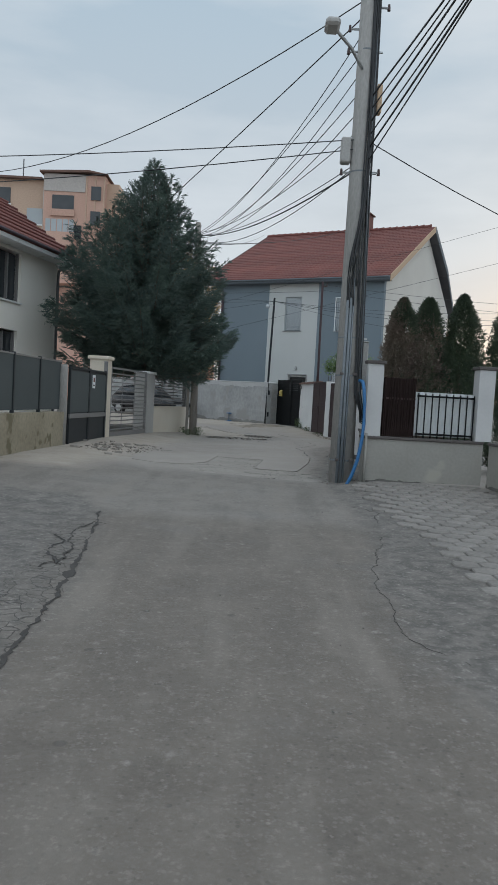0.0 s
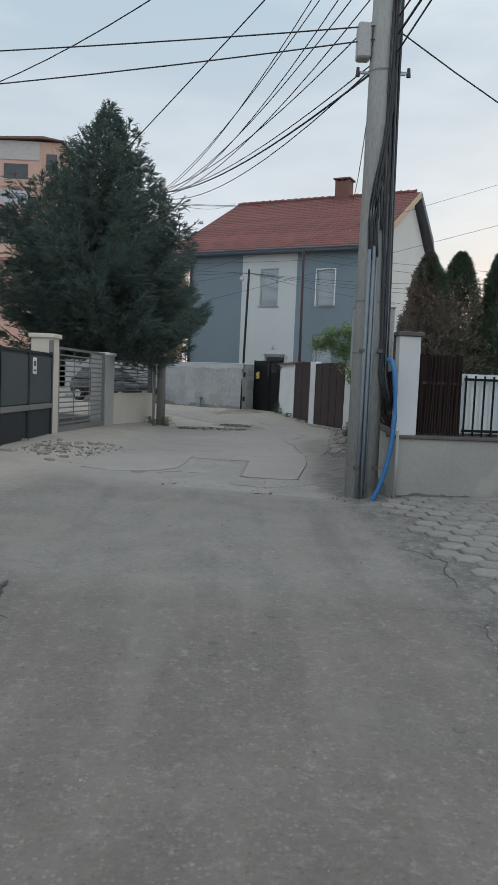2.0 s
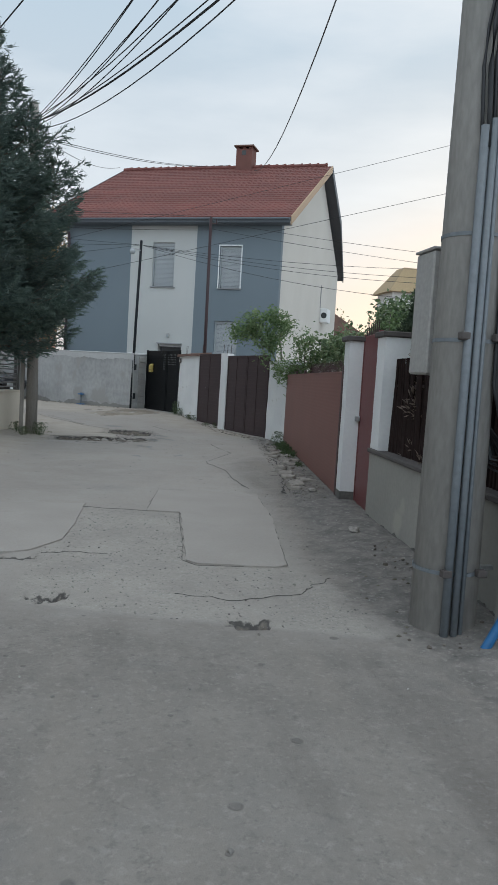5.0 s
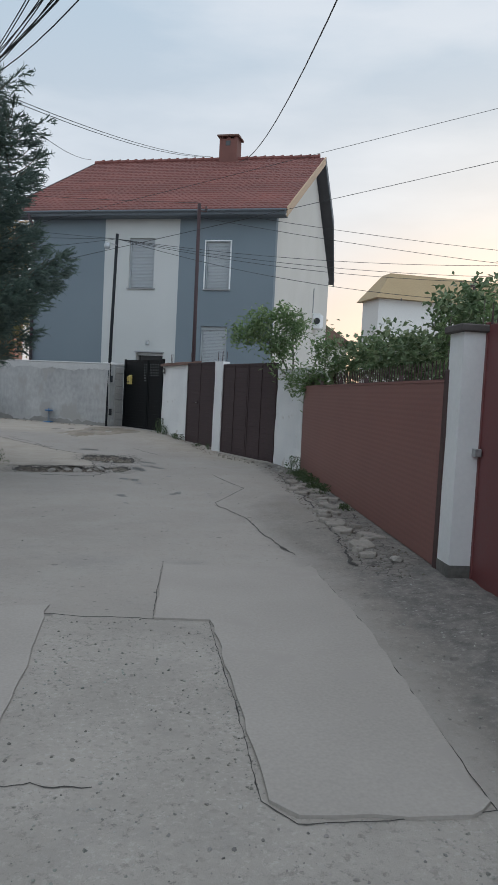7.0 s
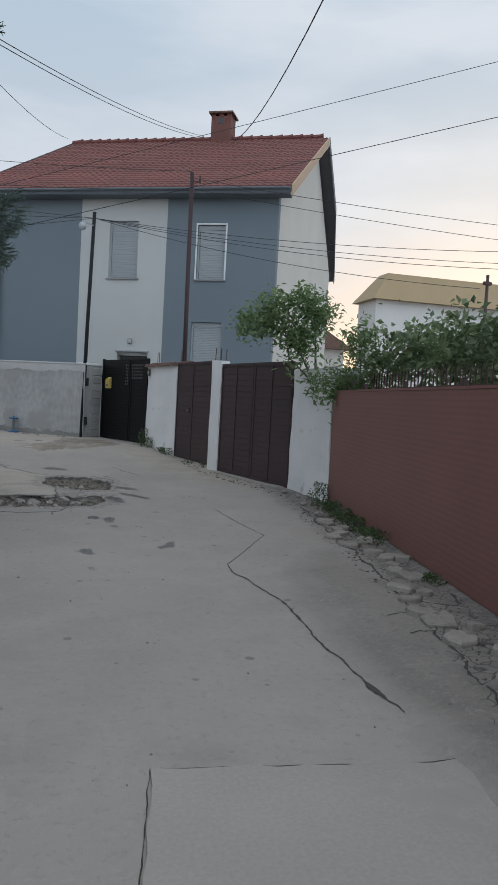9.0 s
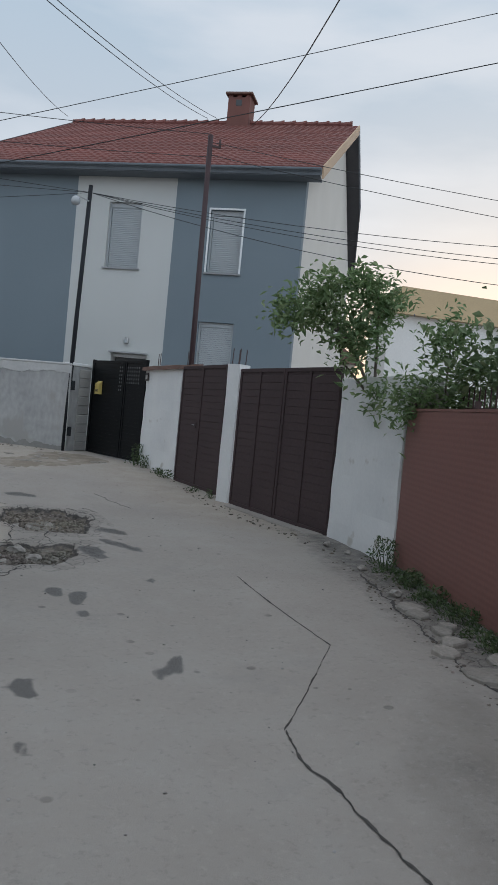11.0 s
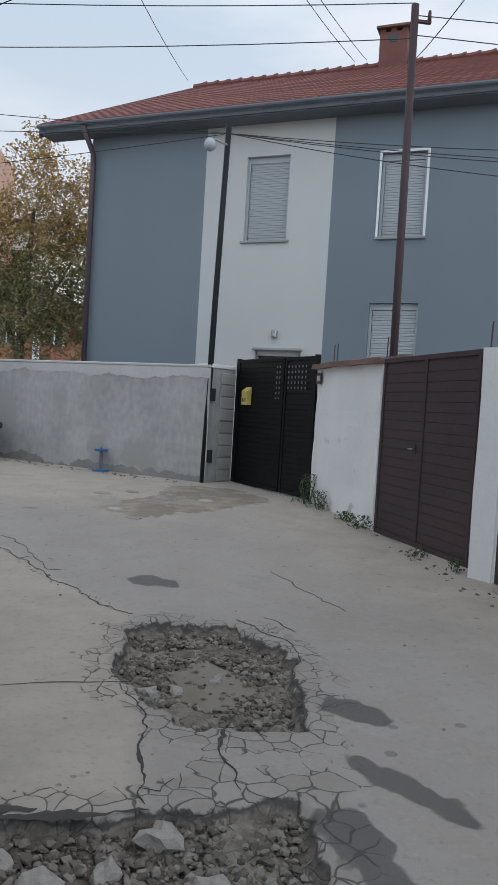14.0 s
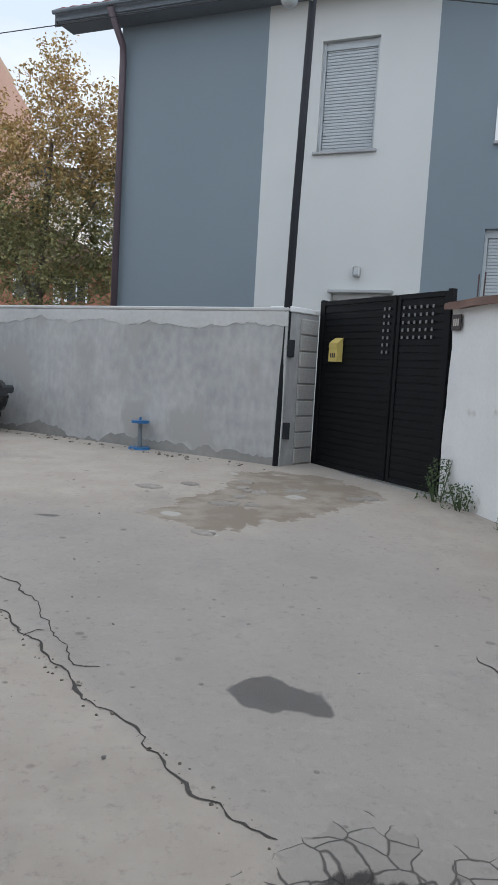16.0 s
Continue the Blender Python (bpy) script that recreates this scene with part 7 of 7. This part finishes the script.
def crack(pts, width, seed, branch=True, jit=1.0):
    """A ragged dirt-filled groove over the ground, with short side branches."""
    r = random.Random(seed); line = []; width = width * 0.6
    for (x0, y0), (x1, y1) in zip(pts, pts[1:]):
        n = max(2, int(math.hypot(x1 - x0, y1 - y0) / 0.03))
        line += [(x0 + (x1 - x0) * i / n, y0 + (y1 - y0) * i / n) for i in range(n)]
    line.append(pts[-1]); bm = bmesh.new(); prev = None; extra = []
    for i, (x, y) in enumerate(line):
        a, b_ = line[max(0, i - 1)], line[min(len(line) - 1, i + 1)]
        nx, ny = -(b_[1] - a[1]), b_[0] - a[0]; ln = math.hypot(nx, ny) + 1e-9; nx, ny = nx / ln, ny / ln
        j = 0.05 * noise.noise((x * 4, y * 4, seed)) + 0.03 * noise.noise((x * 14, y * 14, seed)) + r.uniform(-0.005, 0.005); j *= jit; x, y = x + nx * j, y + ny * j
        w = width * (0.1 + 1.6 * noise.noise((x * 5, y * 5, seed + 5)) ** 2 * 2) + r.uniform(0, width * 0.8)
        if i in (0, len(line) - 1): w *= 0.2
        cur = [bm.verts.new((x + nx * w * s, y + ny * w * s, ground_z(x, y) + h)) for s, h in ((-1, 0.003), (0, 0.006), (1, 0.003))]
        if prev:
            for k in range(2): bm.faces.new((prev[k], prev[k + 1], cur[k + 1], cur[k]))
        prev = cur
        if branch and i and r.random() < 0.013:
            s, q, g = r.choice((-1, 1)), r.uniform(0.08, 0.22), r.uniform(-0.5, 0.5)
            extra.append([(x, y), (x + s * nx * q * 0.6 + ny * g * q, y + s * ny * q * 0.6 - nx * g * q), (x + s * nx * q + ny * q * r.uniform(-0.7, 0.7), y + s * ny * q - nx * q * r.uniform(-0.7, 0.7))])
    for f in bm.faces:
        f.normal_update()
        if f.normal.z < 0: f.normal_flip()
    part("crack", bm, M_CRACK, ground)
    for k, e in enumerate(extra): crack(e, width * 0.7, seed * 31 + k, False)


crack([(1.88, 23.5), (1.94, 22.45), (2.0, 21.68)], 0.007, 1, False, 0.15); crack([(2.0, 21.68), (1.68, 21.15), (1.375, 20.66)], 0.006, 2, False, 0.2)
crack([(1.375, 20.66), (1.36, 20.39), (1.42, 20.13), (1.45, 19.79), (1.5, 19.4), (1.46, 18.6), (1.5, 17.6)], 0.016, 3, False, 0.45)
crack([(-2.2, 30.0), (-1.43, 29.04), (-1.13, 28.57), (-0.81, 28.1), (-0.49, 27.58), (-0.28, 27.31), (-0.17, 27.2)], 0.011, 5)
crack([(-1.9, 29.9), (-1.56, 29.58), (-1.29, 29.22), (-1.06, 28.7), (-0.95, 28.4), (-0.83, 28.38)], 0.008, 6)
crack([(-0.12, 25.9), (-0.05, 25.57), (-0.04, 25.29), (-0.02, 24.75)], 0.011, 7); crack([(-0.8, 25.88), (-0.55, 25.94), (-0.12, 25.96)], 0.005, 8, False, 0.2)
crack([(0.35, 25.4), (0.3, 25.1), (0.36, 24.85)], 0.008, 9); crack([(0.1, 23.85), (0.09, 23.68), (0.0, 23.47), (-0.1, 23.39), (-0.085, 23.2)], 0.013, 10); crack([(0.0, 23.47), (-0.4, 23.3), (-0.9, 23.35)], 0.01, 20)
crack([(-1.5, 8.3), (-1.32, 7.18), (-1.15, 5.85), (-1.06, 5.0), (-1.02, 4.4), (-0.98, 3.4)], 0.034, 11, False, 0.7); crack([(-1.37, 7.66), (-1.5, 7.16), (-1.27, 6.0), (-1.4, 5.6)], 0.02, 12); crack([(-1.6, 6.9), (-1.45, 6.6), (-1.5, 6.2), (-1.25, 5.7)], 0.02, 22)
crack([(1.56, 7.66), (1.3, 6.5), (1.15, 5.65), (1.2, 5.1), (1.11, 4.5), (1.25, 4.2), (1.4, 4.0)], 0.004, 13, False); crack([(1.5, 9.6), (1.75, 9.1), (1.6, 8.4)], 0.009, 23)
crack([(-0.9, 14.0), (-0.6, 14.05), (-0.4, 13.95)], 0.005, 16)
crack([(0.05, 12.92), (0.4, 12.75), (0.9, 12.9), (1.25, 13.3)], 0.007, 17)
crack([(-1.5, 24.5), (-0.6, 24.65), (0.0, 24.72)], 0.03, 19); crack([(0.55, 27.14), (0.87, 26.62), (0.77, 26.0), (0.72, 25.42)], 0.012, 24); crack([(0.5, 24.9), (0.75, 27.2), (0.95, 26.9)][1:], 0.012, 25)
crack([(1.0, 28.6), (1.2, 28.0), (1.4, 27.4)], 0.007, 26); crack([(-2.5, 16.3), (-1.9, 16.7), (-1.7, 17.0)], 0.012, 28)
crack([(-1.4, 24.2), (-0.9, 24.6), (-0.4, 24.75)], 0.03, 29)


def slab(poly, label, h=0.012, seed=0):
    """A repair slab cast a little proud of the lane, with a worn rim."""
    r = random.Random(seed); pts = []
    for (x0, y0), (x1, y1) in zip(poly, poly[1:] + poly[:1]):
        n = max(2, int(math.hypot(x1 - x0, y1 - y0) / 0.12))
        for i in range(n): pts.append((x0 + (x1 - x0) * i / n + r.uniform(-0.012, 0.012), y0 + (y1 - y0) * i / n + r.uniform(-0.012, 0.012)))
    bm = bmesh.new()
    top = [bm.verts.new((x, y, ground_z(x, y) + h)) for x, y in pts]; low = [bm.verts.new((x, y, ground_z(x, y) - 0.05)) for x, y in pts]
    n = len(pts); f = bm.faces.new(top)
    for i in range(n): bm.faces.new((low[i], low[(i + 1) % n], top[(i + 1) % n], top[i]))
    bmesh.ops.triangulate(bm, faces=[f]); bmesh.ops.recalc_face_normals(bm, faces=bm.faces[:])
    part("repair_slab", bm, M_SLAB, ground, label)


slab([(0.28, 17.25), (1.5, 17.13), (1.35, 15.64), (1.13, 14.36), (1.0, 13.66), (0.9, 13.58), (0.3, 13.68), (0.21, 13.78), (0.27, 14.31), (0.40, 15.83), (0.055, 15.88)], "smooth pale concrete repair patch", 0.014, 1)
slab([(-0.60, 16.2), (-0.70, 14.9), (-0.76, 14.46), (-1.0, 14.05), (-1.6, 13.85), (-2.1, 13.9), (-2.2, 15.0), (-2.0, 16.15)], "dusty concrete repair patch", 0.012, 2)

slab([(3.0, 28.2), (3.55, 25.8), (3.35, 25.8), (2.85, 28.1)], "narrow concrete sill below the driveway gate", 0.02, 40)
crack([(3.1, 23.7), (2.75, 21.8), (2.5, 20.2), (2.15, 18.4), (1.85, 17.0)], 0.022, 50); crack([(2.6, 20.9), (2.9, 20.6)], 0.02, 51); crack([(2.3, 19.1), (2.6, 19.0), (2.75, 19.3)], 0.02, 52)
crack([(0.27, 17.27), (0.9, 17.2), (1.5, 17.15), (1.36, 15.7), (1.14, 14.4), (1.01, 13.62), (0.6, 13.62), (0.28, 13.65), (0.19, 13.8), (0.25, 14.31), (0.39, 15.86), (0.04, 15.9), (0.27, 17.27)], 0.004, 53, False, 0.2)
crack([(0.05, 15.89), (-0.3, 15.96), (-0.62, 16.03), (-0.72, 14.9), (-0.78, 14.45)], 0.004, 55, False, 0.5)


def flag(x, y, w, r, sink=0.0):
    """One broken flat piece of concrete lying loose in the dirt."""
    ring = [(w * r.uniform(0.7, 1.15) * math.cos(k * math.pi / 3.5), w * r.uniform(0.8, 1.5) * math.sin(k * math.pi / 3.5)) for k in range(7)]
    bm = bmesh.new(); lv = [[bm.verts.new((a * q, b * q, h)) for a, b in ring] for q, h in ((1.0, -0.05), (1.0, 0.022), (0.9, 0.034))]
    bm.faces.new(lv[2])
    for a, b in zip(lv, lv[1:]):
        for k in range(7): bm.faces.new((a[k], a[(k + 1) % 7], b[(k + 1) % 7], b[k]))
    bmesh.ops.recalc_face_normals(bm, faces=bm.faces[:])
    part("broken_flag", bm, M_FLAG, ground, "").matrix_local = pose(x, y, ground_z(x, y) - sink, r.uniform(-6, 6) if not sink else 0, r.uniform(-6, 6) if not sink else 0, r.uniform(0, 180))


frand = random.Random(33)
for i in range(26):                              # along the fence foot
    f = 0.22 + 0.72 * i / 25
    flag(3.60 - 1.17 * f - frand.uniform(0.16, 0.52), 24.05 - 7.27 * f + frand.uniform(-0.1, 0.1), frand.uniform(0.05, 0.13), frand)
for i in range(26):                              # before the sheet gate
    flag(-2.75 + frand.gauss(0, 0.3), 15.9 + frand.gauss(0, 0.75), frand.uniform(0.04, 0.10), frand)
for i in range(13):                              # stones showing through the mud by the black gate
    flag(0.35 + frand.gauss(0, 0.5), 31.95 + frand.gauss(0, 0.5), frand.uniform(0.06, 0.14), frand, 0.024)
scatter("gravel", "dirt and broken bits before the sheet gate", [(-3.4, 14.6), (-2.2, 14.8), (-1.7, 16.6), (-2.2, 17.6), (-3.2, 17.2)], 500, 0.006, 0.03, 18, -0.003)

vs_ = thing("water_valve", pose(-1.1, 35.02, ground_z(-1.1, 35.02)), "blue painted valve stand with round foot and handwheel", "valve")
part("foot", tube([(0, 0, -0.02), (0, 0, 0.03)], 0.15, 16, 0.14), M_BLUE, vs_)
part("stem", tube([(0, 0, 0.03), (0, 0, 0.36)], 0.03, 8), M_CONDUIT, vs_, "grey stem")
part("handwheel", tube([(0, 0, 0.35), (0, 0, 0.385)], 0.12, 14), M_BLUE, vs_)
part("spindle", tube([(0, 0, 0.385), (0, 0, 0.43)], 0.015, 6), M_BLUE, vs_)

# ---- parked car ----
cdir = math.degrees(math.atan2(-0.578, 0.816))
car = thing("car", pose(-5.12, 36.75, 0.36, 0, 0, cdir), "glossy black parked car beside the grey yard wall", "car")
sec = ((-2.1, 0.62, 0.45, 0.85), (-1.9, 0.8, 0.3, 1.0), (-1.0, 0.86, 0.25, 0.98), (0.4, 0.86, 0.25, 0.95), (1.2, 0.85, 0.25, 0.9), (1.85, 0.8, 0.28, 0.78), (2.08, 0.62, 0.38, 0.66))
bm = bmesh.new(); rings = []
for x, w, z0, z1 in sec:
    rings.append([bm.verts.new((x, yy, zz)) for yy, zz in ((-w * 0.9, z0), (-w, z0 + 0.15), (-w, z1 - 0.12), (-w * 0.88, z1), (w * 0.88, z1), (w, z1 - 0.12), (w, z0 + 0.15), (w * 0.9, z0))])
for a, b in zip(rings, rings[1:]):
    for k in range(8): bm.faces.new((a[k], b[k], b[(k + 1) % 8], a[(k + 1) % 8]))
bm.faces.new(rings[0]); bm.faces.new(rings[-1][::-1]); bmesh.ops.recalc_face_normals(bm, faces=bm.faces[:]); bmesh.ops.bevel(bm, geom=bm.edges[:], offset=0.04, segments=2, affect="EDGES")
part("body", bm, M_CARPAINT, car, "", True)
bm = extrude_poly([(-1.9, -0.7, 0.96), (-1.5, -0.62, 1.38), (0.1, -0.62, 1.42), (0.95, -0.7, 0.92)], (0, 1.3, 0)); bmesh.ops.bevel(bm, geom=bm.edges[:], offset=0.05, segments=2, affect="EDGES")
part("cabin", bm, M_GLASS, car, "dark glazed cabin", True)
part("roof_panel", bx(-1.45, 0.05, -0.6, 0.6, 1.41, 1.45, 0.015), M_CARPAINT, car)
for x in (-1.3, 1.3):
    for y in (-0.8, 0.8):
        wh = part("wheel", tube([(x, y - 0.1, 0.3), (x, y + 0.1, 0.3)], 0.31, 20), M_TYRE, car, "black tyre")
        part("rim", tube([(x, y - 0.115, 0.3), (x, y + 0.115, 0.3)], 0.19, 12), M_STEEL, wh)
for y in (-0.62, 0.62):
    part("headlight", bx(1.9, 2.03, y - 0.16, y + 0.16, 0.58, 0.7, 0.03), M_GLASS, car, "dark headlight")
part("grille", bx(2.02, 2.1, -0.4, 0.4, 0.46, 0.6, 0.02), M_STEEL, car, "chrome grille")
part("number_plate", bx(2.085, 2.11, -0.26, 0.26, 0.36, 0.45), M_FRAME, car)

# ---- paving in front of the garden wall ----
pave = thing("pavement", pose(0, 0, 0), "worn hexagonal concrete pavers with dirty joints", "paving", kind="structure")
hexm = []
for k in range(4):
    bm = bmesh.new(); r = random.Random(70 + k); R = 0.136
    ring = [(R * math.cos(math.pi / 6 + i * math.pi / 3) * r.uniform(0.94, 1.0), R * math.sin(math.pi / 6 + i * math.pi / 3) * r.uniform(0.94, 1.0)) for i in range(6)]
    lo = [bm.verts.new((x, y, -0.03)) for x, y in ring]; md = [bm.verts.new((x, y, 0.006)) for x, y in ring]; tp = [bm.verts.new((x * 0.93, y * 0.93, 0.016)) for x, y in ring]
    bm.faces.new(tp)
    for a, b in ((lo, md), (md, tp)):
        for i in range(6): bm.faces.new((a[i], a[(i + 1) % 6], b[(i + 1) % 6], b[i]))
    me = bpy.data.meshes.new("paver"); bm.to_mesh(me); bm.free(); me.materials.append(M_PAVER); hexm.append(me)
prand = random.Random(5)
for j in range(0, 33):
    for i in range(10):
        x, y = 1.95 + i * 0.24 + (0.12 if j % 2 else 0) - 0.24, 5.0 + j * 0.207
        if y > 11.72 or x > 3.7 + 0.03 * (11.7 - y): continue
        if x < ramp_up(y, ((4, 2.2), (7, 2.0), (9.7, 1.83), (11.6, 1.85))) + prand.uniform(-0.06, 0.06): continue
        part_mesh("paver", hexm[prand.randrange(4)], M_PAVER, pave, "", pose(x, y, ground_z(x, y) + prand.uniform(-0.004, 0.003), prand.uniform(-0.8, 0.8), prand.uniform(-0.8, 0.8), prand.choice((0, 60, 120)) + prand.uniform(-2, 2)))
